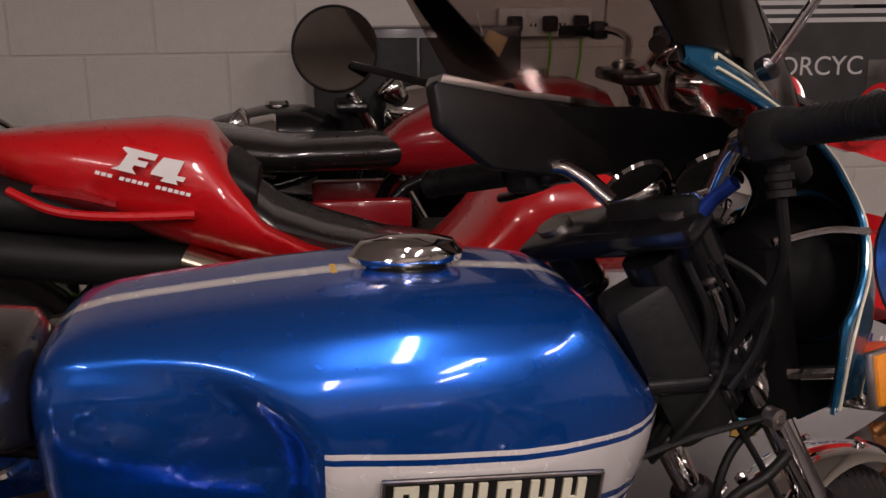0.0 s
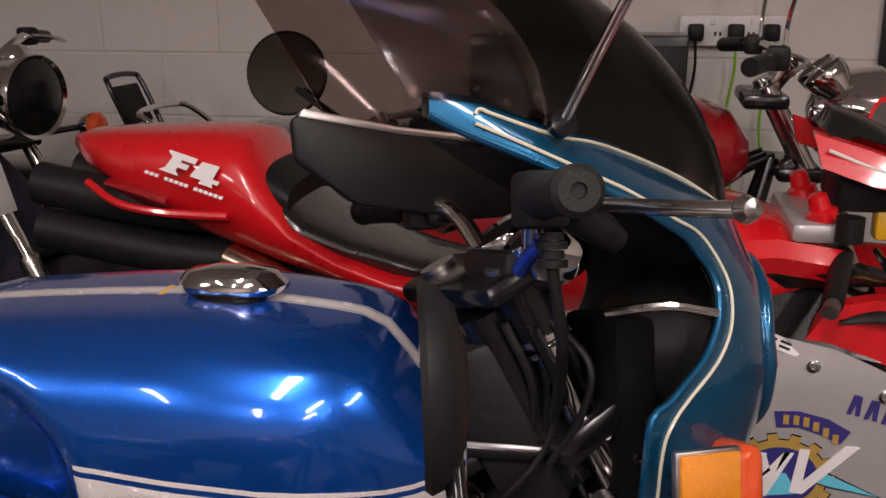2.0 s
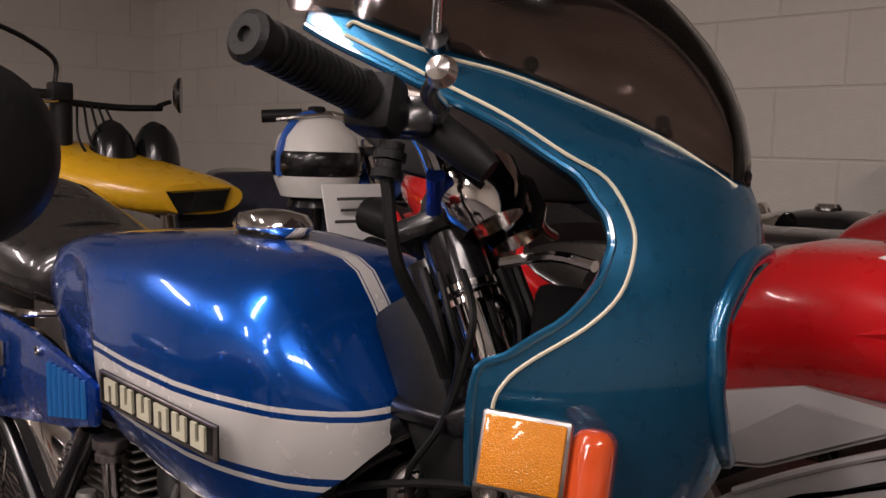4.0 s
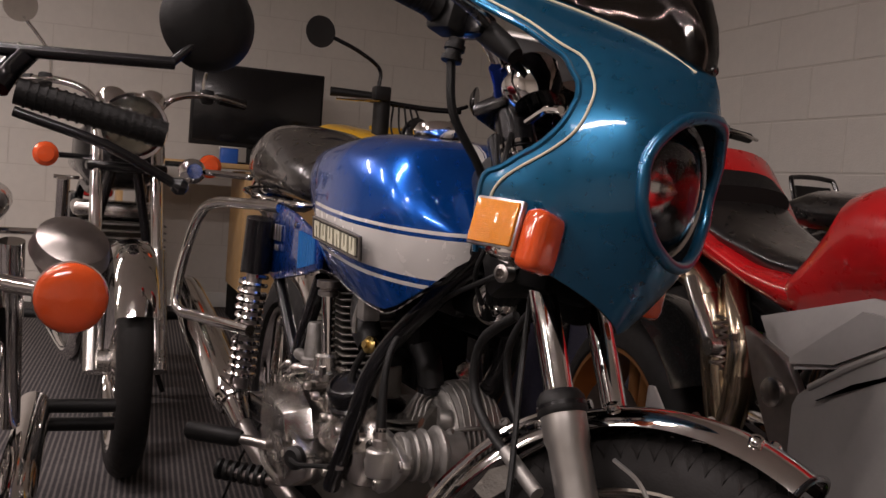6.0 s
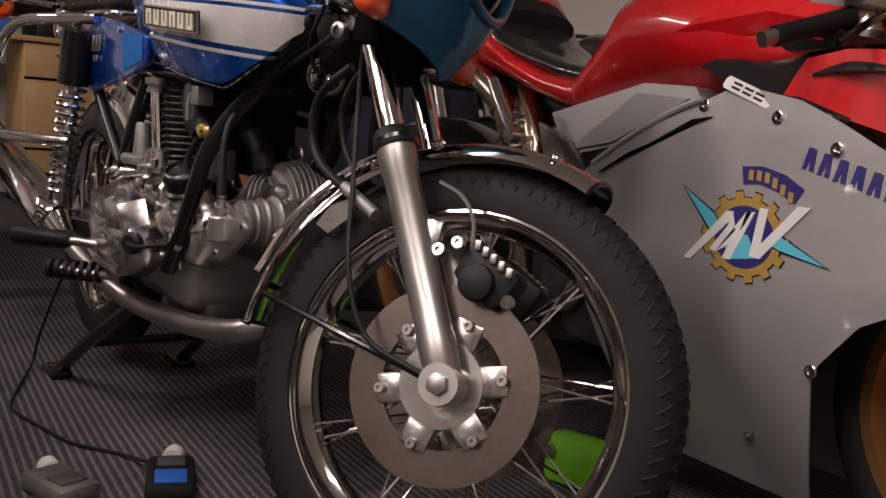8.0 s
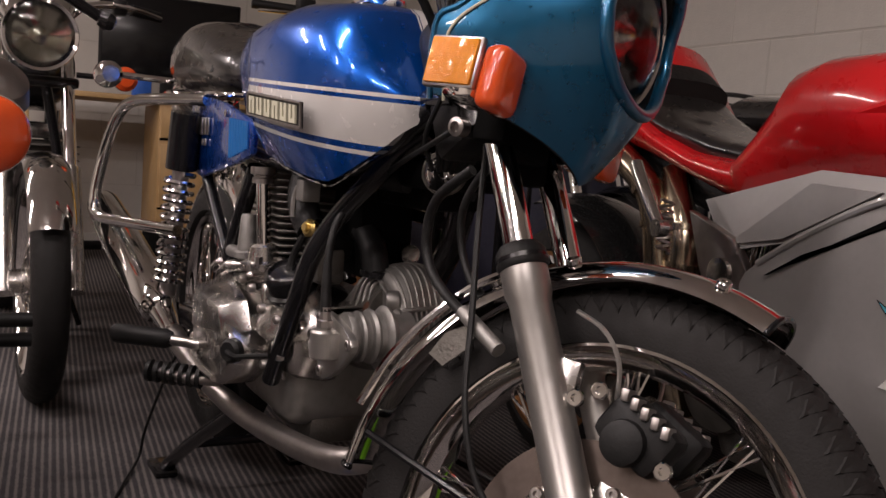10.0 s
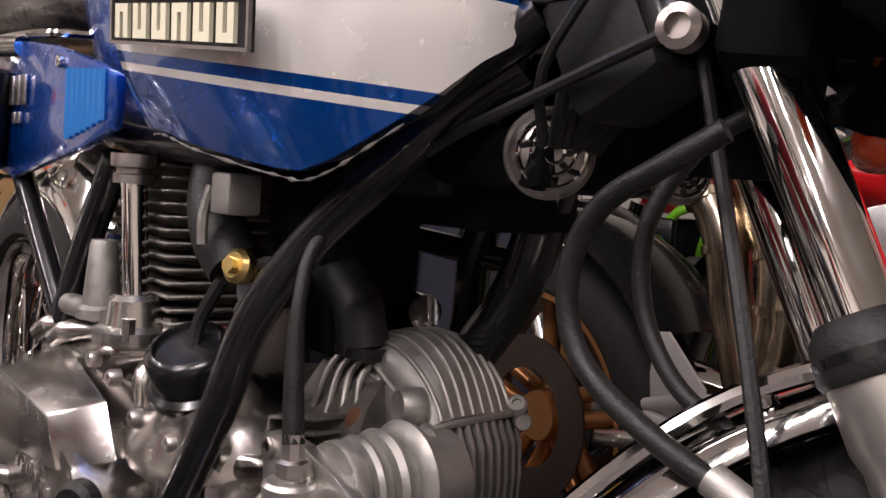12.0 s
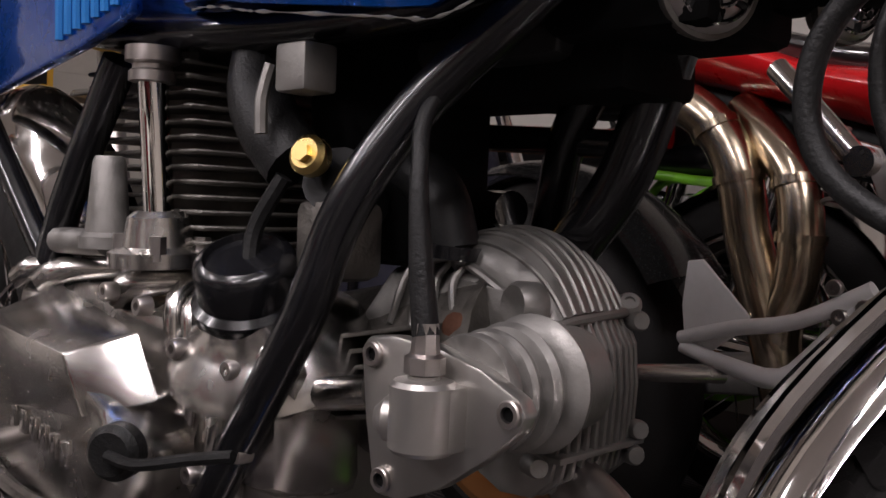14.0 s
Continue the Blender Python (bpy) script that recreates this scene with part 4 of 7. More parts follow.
for s in (-1, 1):
    b0 = Vector((-.033, s * .090, .318)) + Vector((.012, 0, .006))
    fl = wp("fork_slider", tube([b0 - LEG * .03, b0 - LEG * .02, b0 + LEG * .06, b0 + LEG * .065, b0 + LEG * .295, b0 + LEG * .305, b0 + LEG * .340], [.018, .024, .027, .0255, .0255, .0285, .0285], 22, 1), "satin", "satin alloy fork slider")
    wp("axle_clamp", lathe([(0, -.028), (.026, -.028), (.028, -.02), (.028, .02), (0, .02)], b0 + Vector((0, s * .006, -.004)), (0, s * 1, 0), 20), "satin", "", fl)
    wp("axle_nut", lathe([(0, 0), (.015, 0), (.015, .008), (.009, .010), (0, .010)], b0 + Vector((0, s * .026, -.004)), (0, s, 0), 6), "steel", "", fl)
    wp("dust_seal", tube([b0 + LEG * .335, b0 + LEG * .339, b0 + LEG * .357, b0 + LEG * .365], [.030, .032, .030, .024], 20, 1), "rubber", "", fl)
    wp("clip", tube([b0 + LEG * .341, b0 + LEG * .349], .0315, 20, 1), "black", "", fl)
    wp("fork_tube", tube([b0 + LEG * .355, b0 + LEG * .775], .0185, 22, 1), "chrome", "polished chrome fork tube")
    wp("fork_cover", tube([b0 + LEG * .70, b0 + LEG * .765], .028, 20, 1), "black")
    for d in (.690, .703):
        wp("fork_ring", tube([b0 + LEG * d, b0 + LEG * (d + .006)], .030, 20, 1), "chrome")
    wp("fork_cap", tube([b0 + LEG * .775, b0 + LEG * .790], .022, 16, 1), "steel")
    wp("slider_lug", box(tuple(b0 + LEG * .20 + Vector((.022, -s * .006, .008))), (.030, .022, .05), .006), "alloy", "", fl)
    # caliper ahead of the leg
    cc = WC + Vector((.030, s * .062, .155))
    cal = wp("brake_caliper", box(tuple(cc), (.085, .062, .06), .012, m=Matrix.Rotation(radians(28), 4, "Y")), "matt", "black brake caliper on the fork")
    wp("caliper_face", lathe([(0, 0), (.026, 0), (.024, .010), (.018, .013), (0, .013)], cc + Vector((-.008, s * .031, -.012)), (0, s, 0), 20), "matt", "", cal)
    for k, (dx, dz) in enumerate(((-.045, .035), (.042, -.028), (-.065, -.045), (-.07, .02))):
        wp("caliper_bolt", bolt(cc + Vector((dx, s * .034, dz)), (0, s, 0), .010, .008), "chrome", "", cal)
    for k in range(5):
        wp("pad_spring", box(tuple(cc + Vector((-.018 + k * .013, s * .022, .038 - k * .007))), (.009, .03, .014), .002), "steel", "", cal)
    wp("bleed_pipe", tube([cc + Vector((-.03, s * .02, .03)), cc + Vector((-.035, s * .03, .07)), cc + Vector((-.06, s * .03, .10)), cc + Vector((-.10, s * .02, .115))], .003, 6), "satin")
wp("lower_clamp", box((-.305, 0, .845), (.10, .24, .035), .012, m=Matrix.Rotation(-RAKE, 4, "Y")), "black", "black lower fork clamp")
wp("top_clamp", box((-.385, 0, 1.005), (.09, .25, .026), .010, m=Matrix.Rotation(-RAKE, 4, "Y")), "black", "black top fork clamp")
# front mudguard
prof = [(-.058, -.016), (-.055, -.006), (-.045, .004), (-.025, .011), (0, .013), (.025, .011), (.045, .004), (.055, -.006), (.058, -.016)]
rows = [[WC + Vector((math.cos(q) * (.338 + h), y, math.sin(q) * (.338 + h))) for y, h in prof] for q in np.linspace(radians(66), radians(178), 40)]
mud = wp("mudguard", thin_grid(rows, .002), "chrome", "chrome front mudguard with riveted stay")
for q in (66, 178):
    q = radians(q)
    wp("guard_end", tube([WC + Vector((math.cos(q) * (.338 + h), y, math.sin(q) * (.338 + h))) for y, h in prof], .004, 8, 2), "black", "", mud)
for s in (-1, 1):
    wp("guard_bracket", plate([(-.285, .495), (-.27, .525), (-.245, .54), (-.23, .53), (-.238, .51), (-.262, .485)], .003, Matrix(((1, 0, 0, 0), (0, 0, 1, s * .066), (0, 1, 0, 0), (0, 0, 0, 1)))), "dirty", "", mud)
    for q in (78, 108, 125):
        q = radians(q)
        wp("guard_rivet", bolt(WC + Vector((math.cos(q) * .345, s * .040, math.sin(q) * .345)), (math.cos(q), s * .6, math.sin(q)), .009, .007), "chrome", "", mud)
    wp("guard_stay", tube([WC + Vector((-.31, s * .06, .06)), WC + Vector((-.15, s * .085, .03)), WC + Vector((-.02, s * .09, .005))], .005, 8, 2), "black", "", mud)
    wp("rear_stay_tube", tube([WC + Vector((math.cos(radians(q)) * .352, s * .05, math.sin(radians(q)) * .352)) for q in (112, 130, 150, 165)], .006, 8), "chrome", "", mud)
# brake hoses and speedometer cable
dp("brake_hose", tube([(-.27, -.05, .752), (-.302, -.06, .731), (-.336, -.06, .712), (-.355, -.06, .686), (-.359, -.06, .655), (-.349, -.06, .628), (-.326, -.06, .608), (-.287, -.06, .590), (-.245, -.058, .575)], .0068, 10), "rubber", "thick black brake hose")
dp("hose_end", tube([(-.255, -.058, .580), (-.18, -.05, .548)], .0095, 10, 1), "cast")
dp("inner_brake_hose", tube([(-.27, .0, .775), (-.315, -.01, .745), (-.338, -.02, .70), (-.335, -.02, .65), (-.305, -.02, .61), (-.255, -.02, .59)], .0055, 10), "rubber")
wp("speedometer_cable", tube([(-.30, -.05, .80), (-.255, -.085, .66), (-.225, -.10, .56), (-.19, -.115, .44), (-.14, -.11, .355), (-.05, -.10, .325)], .0042, 8), "rubber", "black speedometer cable")

# fairing: a half shell whose half width depends on height and distance from its nose
ZN = [.74, .78, .83, .88, .93, .98, 1.03, 1.07, 1.09, 1.20]
XN = [-.185, -.160, -.135, -.121, -.114, -.113, -.117, -.127, -.137, -.30]


def fair_y(x, z):
    xf = float(np.interp(z, ZN, XN))
    w = float(np.interp(z, [.74, .80, .88, .98, 1.08, 1.20], [.115, .145, .162, .165, .158, .150]))
    t = max(0.0, min(1.0, (xf - x) / .24))
    p = float(np.interp(z, [.74, .84, .92, 1.0, 1.09, 1.14], [.55, .42, .36, .45, .80, 1.0]))
    return w * min(1.0, (1 - (1 - t) ** 1.6) ** p)


XH = [-.53, -.484, -.406, -.338, -.222, -.141, -.09]
ZH = [1.188, 1.186, 1.166, 1.160, 1.132, 1.092, 1.080]
XT = [-.53, -.50, -.448, -.335, -.272, -.245, -.236]
ZT = [1.168, 1.154, 1.134, 1.090, 1.058, 1.028, 1.005]
XB = [-.325, -.305, -.262, -.244, -.236]
ZB = [.892, .905, .942, .970, 1.005]
XL = [-.325, -.25, -.185, -.12, -.10]
ZL = [.806, .802, .766, .80, .83]


def at_x(x, f, g):
    return float(np.interp(x, f, g))


def fair_patch(s):
    # upper arm and the upper nose share one set of rows, lower arm and lower nose the other
    nx, nz = 26, 10
    out = []
    for part_no in (0, 1):
        cols = []
        x_back = -.53 if part_no == 0 else -.325
        for i in range(nx + 1):
            x = x_back + (-.236 - x_back) * i / nx
            if part_no == 0:
                a, b = at_x(x, XT, ZT), at_x(x, XH, ZH)
            else:
                a, b = at_x(x, XL, ZL), at_x(x, XB, ZB)
            cols.append([(x, s * fair_y(x, a + (b - a) * k / nz), a + (b - a) * k / nz) for k in range(nz + 1)])
        a, b = (1.005, at_x(-.236, XH, ZH)) if part_no == 0 else (at_x(-.236, XL, ZL), 1.005)
        for i in range(1, nx + 1):
            col = []
            for k in range(nz + 1):
                z0 = a + (b - a) * k / nz
                zc = (1.005, 1.088) if part_no == 0 else (.748, 1.005)
                z1 = zc[0] + (zc[1] - zc[0]) * k / nz
                u = i / nx
                z = z0 + (z1 - z0) * u
                xf = float(np.interp(z, ZN, XN))
                x = -.236 + (xf + .236) * (1 - (1 - u) ** 1.7)
                y = fair_y(x, z) if i < nx else 0.0
                col.append((x, s * y, z))
            cols.append(col)
        out.append(cols)
    return out


bm = bmesh.new()
for s in (-1, 1):
    for cols in fair_patch(s):
        vs = [[bm.verts.new(p) for p in c] for c in cols]
        for a, b in zip(vs, vs[1:]):
            for i in range(len(a) - 1):
                bm.faces.new((a[i], a[i + 1], b[i + 1], b[i]))
bmesh.ops.remove_doubles(bm, verts=bm.verts, dist=.0009)
bmesh.ops.recalc_face_normals(bm, faces=bm.faces)
gone = [f for f in bm.faces if (lambda c: c.y ** 2 + (c.z - .938) ** 2 < .090 ** 2 and c.x > -.24)(f.calc_center_median())]
bmesh.ops.delete(bm, geom=gone, context="FACES")
inner = bm.copy()
fairing = sp("fairing", bm, "teal", "metallic teal half fairing with cream pin lines", angle=50)
bmesh.ops.recalc_face_normals(inner, faces=inner.faces)
for v in inner.verts:
    v.co.x -= .005
    v.co.y -= math.copysign(.005, v.co.y) if abs(v.co.y) > .006 else 0
fi = sp("fairing_lining", inner, "matt", "black inner face of the fairing", fairing, 50)
for s in (-1, 1):
    def on(x, z, off=.0015):
        return (x + off * .4, s * (fair_y(x, z) + off), z)
    edge = [on(x, at_x(x, XT, ZT), 0) for x in (-.53, -.50, -.448, -.39, -.335, -.295, -.272, -.256, -.245, -.238)] + [on(x, at_x(x, XB, ZB), 0) for x in (-.238, -.244, -.262, -.285, -.305, -.325)] + [on(-.328, .85, 0), on(-.325, .80, 0)]
    sp("edge_bead", tube(edge, .004, 8, 3), "teal" if s < 0 else "steel", "", fairing)
    pin = [on(x, at_x(x, XT, ZT) + .011) for x in (-.49, -.448, -.39, -.335, -.285)] + [on(-.250, 1.060), on(-.226, 1.028), on(-.220, 1.00), on(-.226, .966), on(-.248, .936), on(-.285, .905), on(-.303, .885), on(-.311, .86), on(-.308, .80)]
    sp("pin_line", tube(pin, .0018, 6, 4), "cream", "cream pin line", fairing)
    pin = [on(-.49, 1.169), on(-.485, 1.174)] + [on(x, at_x(x, XH, ZH) - .013) for x in (-.47, -.406, -.338, -.222, -.15)]
    sp("pin_line", tube(pin, .0018, 6, 4), "cream", "cream pin line", fairing)
    for x, z in ((-.484, 1.192), (-.338, 1.166), (-.222, 1.138), (-.145, 1.098)):
        sp("screen_screw", lathe([(0, 0), (.007, 0), (.007, .007), (.004, .009), (0, .009)], on(x, z, -.001), (.2, s, .3), 12), "black", "", fairing)
# black inner pocket of the left arm; a pale strip gives its top edge's reflection
pocket = [(-.600, 1.150), (-.604, 1.196), (-.590, 1.204), (-.48, 1.184), (-.36, 1.172), (-.29, 1.150), (-.29, 1.085), (-.40, 1.080), (-.53, 1.100)]
pk = sp("inner_pocket", plate(pocket, .020, Matrix(((1, 0, 0, 0), (0, 0, -1, .150), (0, 1, 0, 0), (0, 0, 0, 1))), .006), "matt", "black inner pocket of the fairing", fairing)
sp("pocket_edge", plate([(-.596, 1.198), (-.590, 1.208), (-.48, 1.189), (-.36, 1.177), (-.30, 1.160), (-.30, 1.152), (-.36, 1.168), (-.48, 1.180)], .030, Matrix(((1, 0, 0, 0), (0, 0, -1, .158), (0, 1, 0, 0), (0, 0, 0, 1))), .002), "satin", "pale strip giving the bright reflection on the flange", pk)
# smoked screen
NS = 33
base, rows = [], []
for i in range(NS):
    u = -1 + 2 * i / (NS - 1)
    s = -1 if u < 0 else 1
    x = -.137 - .41 * abs(u) ** 1.25
    z = at_x(x, XH, ZH) - .006
    y = s * (fair_y(min(x, float(np.interp(z, ZN, XN)) - .0005), z) + .004) if abs(u) > .02 else 0
    base.append((Vector((x, y, z)), abs(u), s))
for k in range(15):
    v = k / 14
    row = []
    for p, au, s in base:
        e = math.sin(v * math.pi / 2)
        f = 1 - math.cos(v * math.pi / 2)
        top = Vector((-.66, s * .145 * math.sin(math.pi / 2 * au), 1.40 - .035 * au * au))
        x = p.x + (top.x - p.x) * (f * (1 - au) + v * au)
        z = p.z + (top.z - p.z) * (e * (1 - au) + v * au)
        y = p.y + (top.y - p.y) * v + s * .045 * math.sin(math.pi * v) * math.sin(math.pi * min(1.0, au * 1.1)) ** .8
        row.append((x, y, z))
    rows.append(row)
scr = sp("windscreen", thin_grid(rows, .003), "screen", "smoked acrylic bubble windscreen", fairing, 60)
# headlight
hl = sp("headlight", lathe([(0, -.12), (.055, -.11), (.086, -.03), (.091, -.006), (.092, -.006), (.088, -.012), (.06, -.08), (0, -.085)], (-.163, 0, .938), (1, 0, -.03), 40), "matt", "round headlight with chrome rim and fluted glass")
sp("headlight_rim", lathe([(.090, -.005), (.092, 0), (.091, .006), (.087, .009), (.083, .003), (.084, -.005)], (-.163, 0, .938), (1, 0, -.03), 40, closed=True), "chrome", "chrome rim", hl)
lamp_pane = sp("headlight_glass", lathe([(.085, .003), (.075, .012), (.05, .020), (.02, .024), (0, .0245), (0, .021), (.05, .016), (.083, 0)], (-.163, 0, .938), (1, 0, -.03), 40), "glass", "", hl)
lamp_pane.visible_shadow = False
sp("reflector_bowl", lathe([(.089, -.004), (.076, -.026), (.05, -.046), (.022, -.058), (0, -.060), (0, -.064), (.05, -.05), (.085, -.012)], (-.163, 0, .938), (1, 0, -.03), 40, closed=True), "machined", "", hl)
sp("headlight_bulb", lathe([(0, -.03), (.018, -.03), (.018, .0), (.012, .006), (0, .008)], (-.163, 0, .938), (1, 0, 0), 16), "chrome", "", hl)


def fair_x(y, z):
    w = float(np.interp(z, [.74, .80, .88, .98, 1.08, 1.20], [.115, .145, .162, .165, .158, .150]))
    p = float(np.interp(z, [.74, .84, .92, 1.0, 1.09, 1.14], [.55, .42, .36, .45, .80, 1.0]))
    return float(np.interp(z, ZN, XN)) - .24 * (1 - (1 - min(1, abs(y) / w) ** (1 / p)) ** (1 / 1.6))


ring = [(fair_x(.093 * math.cos(q), .938 + .093 * math.sin(q)), .093 * math.cos(q), .938 + .093 * math.sin(q)) for q in np.linspace(0, 2 * math.pi, 37)[:-1]]
sp("headlight_edge", tube(ring, .0085, 10, 1, closed=True), "teal", "", fairing)
sp("headlight_tunnel", loft([ring, [(-.176, y * .93, .938 + (z - .938) * .93) for x, y, z in ring]], cap=False), "black", "", hl)
# indicators with side reflectors
for s in (-1, 1):
    st = sp("front_indicator", tube([(-.285, s * .06, .83), (-.262, s * .12, .832)], .008, 8, 1), "chrome", "squared front indicator with amber reflector")
    ic = Vector((-.252, s * .146, .824))
    sp("indicator_body", box(tuple(ic + Vector((-.012, 0, 0))), (.046, .060, .060), .010), "chrome", "", st)
    sp("indicator_lens", box(tuple(ic + Vector((.024, 0, 0))), (.034, .056, .074), .013, seg=3), "orange", "orange indicator lens", st)
    rp = s * .172
    rf = sp("reflector", box((-.277, rp, .834), (.070, .010, .060), .003), "steel", "", st)
    sp("reflector_lens", box((-.277, rp + s * .005, .834), (.063, .008, .053), .002), "amber", "ribbed amber reflector", st)
# handlebar, controls, dials
for s in (-1, 1):
    pts = [(-.40, s * .05, 1.030), (-.405, s * .075, 1.05), (-.418, s * .11, 1.085), (-.435, s * .15, 1.098), (-.478, s * .325, 1.096)]
    hb = sp("handlebar", tube(pts, .011, 14), "chrome", "chrome handlebar with black grips")
    gp = [(-.447, s * .198, 1.0975), (-.45, s * .208, 1.0975), (-.474, s * .312, 1.096), (-.478, s * .325, 1.096)]
    sp("grip", tube(gp, [.021, .0175, .0165, .019], 20, 1), "rubber", "ribbed black rubber grip", hb)
    for k in range(14):
        a = k / 13
        sp("grip_rib", lathe([(.0, 0), (.0183, 0), (.0183, .003), (0, .003)], (-.450 - .022 * a, s * (.212 + .095 * a), 1.0973 - .001 * a), (-.22, s, 0), 18), "rubber", "", hb)
    sp("grip_end", lathe([(0, .0), (.0195, 0), (.0195, .006), (.015, .010), (.006, .010), (.005, .006), (0, .006)], (-.477, s * .322, 1.096), (-.25, s, 0), 22), "rubber", "", hb)
    sp("switch_box", box((-.440, s * .176, 1.094), (.044, .042, .05), .009), "matt", "", hb)
    sp("lever_perch", box((-.418, s * .150, 1.092), (.055, .034, .034), .008), "black", "", hb)
    lev = [(-.392, s * .155, 1.09), (-.375, s * .20, 1.088), (-.365, s * .26, 1.084), (-.338, s * .318, 1.081)]
    if s < 0:
        sp("brake_lever", tube(lev, [.008, .0075, .0075, .008], 10, 4, flat=.75), "alloy", "silver brake lever with ball end", hb)
        sp("lever_ball", lathe([(0, -.012), (.008, -.009), (.0115, 0), (.008, .009), (0, .012)], (-.337, -.32, 1.081), (0, 1, 0), 18), "alloy", "", hb)
        mc = sp("master_cylinder", tube([(-.405, -.14, 1.09), (-.36, -.14, 1.065), (-.345, -.138, 1.055)], [.018, .016, .012], 14, 1), "matt", "", hb)
        for k in range(4):
            sp("rubber_boot", lathe([(0, 0), (.011 + .003 * (k % 2), 0), (.011 + .003 * (k % 2), .007), (0, .007)], (-.425, -.165, 1.066 - k * .008), (0, 0, -1), 16), "rubber", "", hb)
        sp("throttle_cable", tube([(-.425, -.165, 1.035), (-.41, -.15, .97), (-.39, -.10, .92), (-.38, -.06, .88)], .006, 8), "rubber", "", hb)
    else:
        sp("clutch_lever", tube([(-.392, .155, 1.09), (-.38, .20, 1.08), (-.378, .27, 1.07), (-.372, .31, 1.068)], .007, 10, 4), "black", "black clutch lever", hb)
    dl = sp("instrument", lathe([(0, -.05), (.03, -.05), (.042, -.03), (.043, 0), (.040, .006), (.037, .002), (0, .001)], (-.385, s * .052, 1.065), (-.55, 0, .83), 28), "chrome", "chrome-ringed dial")
    sp("dial_face", lathe([(0, .001), (.036, .001), (.036, .002), (0, .002)], (-.385, s * .052, 1.065), (-.55, 0, .83), 28), "matt", "", dl)
sp("bar_clamp", box((-.405, 0, 1.03), (.05, .13, .035), .01), "matt")
sp("blue_hose", tube([(-.415, -.055, 1.02), (-.41, -.075, 1.04), (-.405, -.10, 1.055)], .009, 10), "bluehose", "blue anodised cable end")
sp("key_block", box((-.43, .06, 1.0), (.05, .09, .03), .008), "matt")
sp("fairing_stay", tube([(-.335, -.09, .985), (-.285, -.125, .992), (-.246, -.150, .985)], .005, 8, 3), "chrome")
for s in (-1, 1):
    sp("cable", tube([(-.40, s * .03, 1.0), (-.355, s * .09, .94), (-.36, s * .08, .88), (-.38, s * .05, .83)], .004, 6), "rubber")
# Block added to keep the inside of the fairing dark from behind.
sp("headlight_filler", box((-.285, .0, .875), (.05, .125, .20), .01), "dark", "black filler block behind the headlight")
# fairing mirrors
ms = sp("mirror_stalk", tube(MIRROR_R, .0052, 10), "chrome", "straight chrome mirror stalk on the fairing")
mr = sp("fairing_mirror", lathe([(0, -.022), (.03, -.02), (.055, -.006), (.058, 0), (.056, .004), (.053, .001), (0, .001)], MIRROR_L, (-.45, -.88, -.10), 36), "matt", "round black mirror on a stalk")
sp("mirror_glass", lathe([(0, .001), (.054, .001), (.054, .0022), (0, .0022)], MIRROR_L, (-.45, -.88, -.10), 36), "tinted_mirror", "mirror glass", mr)
sp("left_mirror_stalk", tube([(-.50, .155, 1.185), (-.53, .19, 1.20), (MIRROR_L[0] + .012, MIRROR_L[1] - .02, MIRROR_L[2] - .025)], .005, 8), "matt", "", mr)
sp("mirror_boss", lathe([(0, -.008), (.012, -.006), (.013, .006), (0, .010)], (-.406, -.150, 1.162), (0, -1, .2), 14), "black", "", ms)

# ---------- red and silver sports bike ----------
SB = thing("sports_motorcycle", "red and silver sports motorcycle with gold wheels", "motorcycle", pose(0, 0, 0))
YC = .72


def fp(name, bm, mat, label="", parent=None, angle=38):
    return part(name, bm, mat, parent or SB, label, angle)


def body(secs, n=32):
    return loft([section(s[0], YC, *s[1:], n=n) for s in secs])


tail = fp("tail_unit", body([(-1.37, 1.032, 1.015, 1.0, .02), (-1.33, 1.045, 1.01, .965, .06), (-1.25, 1.052, .99, .935, .105), (-1.15, 1.057, .97, .885, .135), (-1.05, 1.060, .955, .845, .150), (-.975, 1.050, .94, .82, .158),
                             (-.93, .985, .91, .805, .160), (-.88, .90, .875, .795, .158), (-.80, .850, .83, .775, .150), (-.70, .812, .79, .745, .142), (-.60, .80, .765, .715, .140), (-.545, .80, .76, .71, .14)]), "red", "glossy red tail unit with white lettering bars", angle=50)
# A solid block in darker red stands for the scoop's hollow.
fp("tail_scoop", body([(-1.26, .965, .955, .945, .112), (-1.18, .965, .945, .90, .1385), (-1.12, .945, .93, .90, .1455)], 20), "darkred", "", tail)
for s in (-1, 1):
    fp("tail_crease", tube([(-1.30, YC + s * .10, .955), (-1.22, YC + s * .135, .925), (-1.12, YC + s * .152, .915), (-.99, YC + s * .160, .915)], .008, 8), "red", "", tail)
# white shapes on the tail
tm = basis((-1.095, YC - .153, 1.032), (.125, -.004, -.036), (0, .26, 1))
for poly in ([(0, 0), (.055, 0), (.052, -.011), (.026, -.011), (.025, -.016), (.043, -.016), (.040, -.026), (.022, -.026), (.020, -.032), (.028, -.040), (-.012, -.040), (.000, -.032), (.008, -.010), (-.002, -.004)],
             [(.064, -.002), (.098, 0), (.092, -.026), (.106, -.026), (.104, -.034), (.092, -.034), (.096, -.041), (.068, -.041), (.072, -.034), (.050, -.034), (.052, -.026)]):
    fp("white_mark", plate(poly, .0015, tm), "decalwhite", "", tail)
for k in range(16):
    if k in (3, 9):
        continue
    u = -.035 + k * .0098
    fp("letter_bar", plate([(u, -.055), (u + .0075, -.055), (u + .0085, -.049), (u + .001, -.049)], .0012, tm), "decalwhite", "", tail)
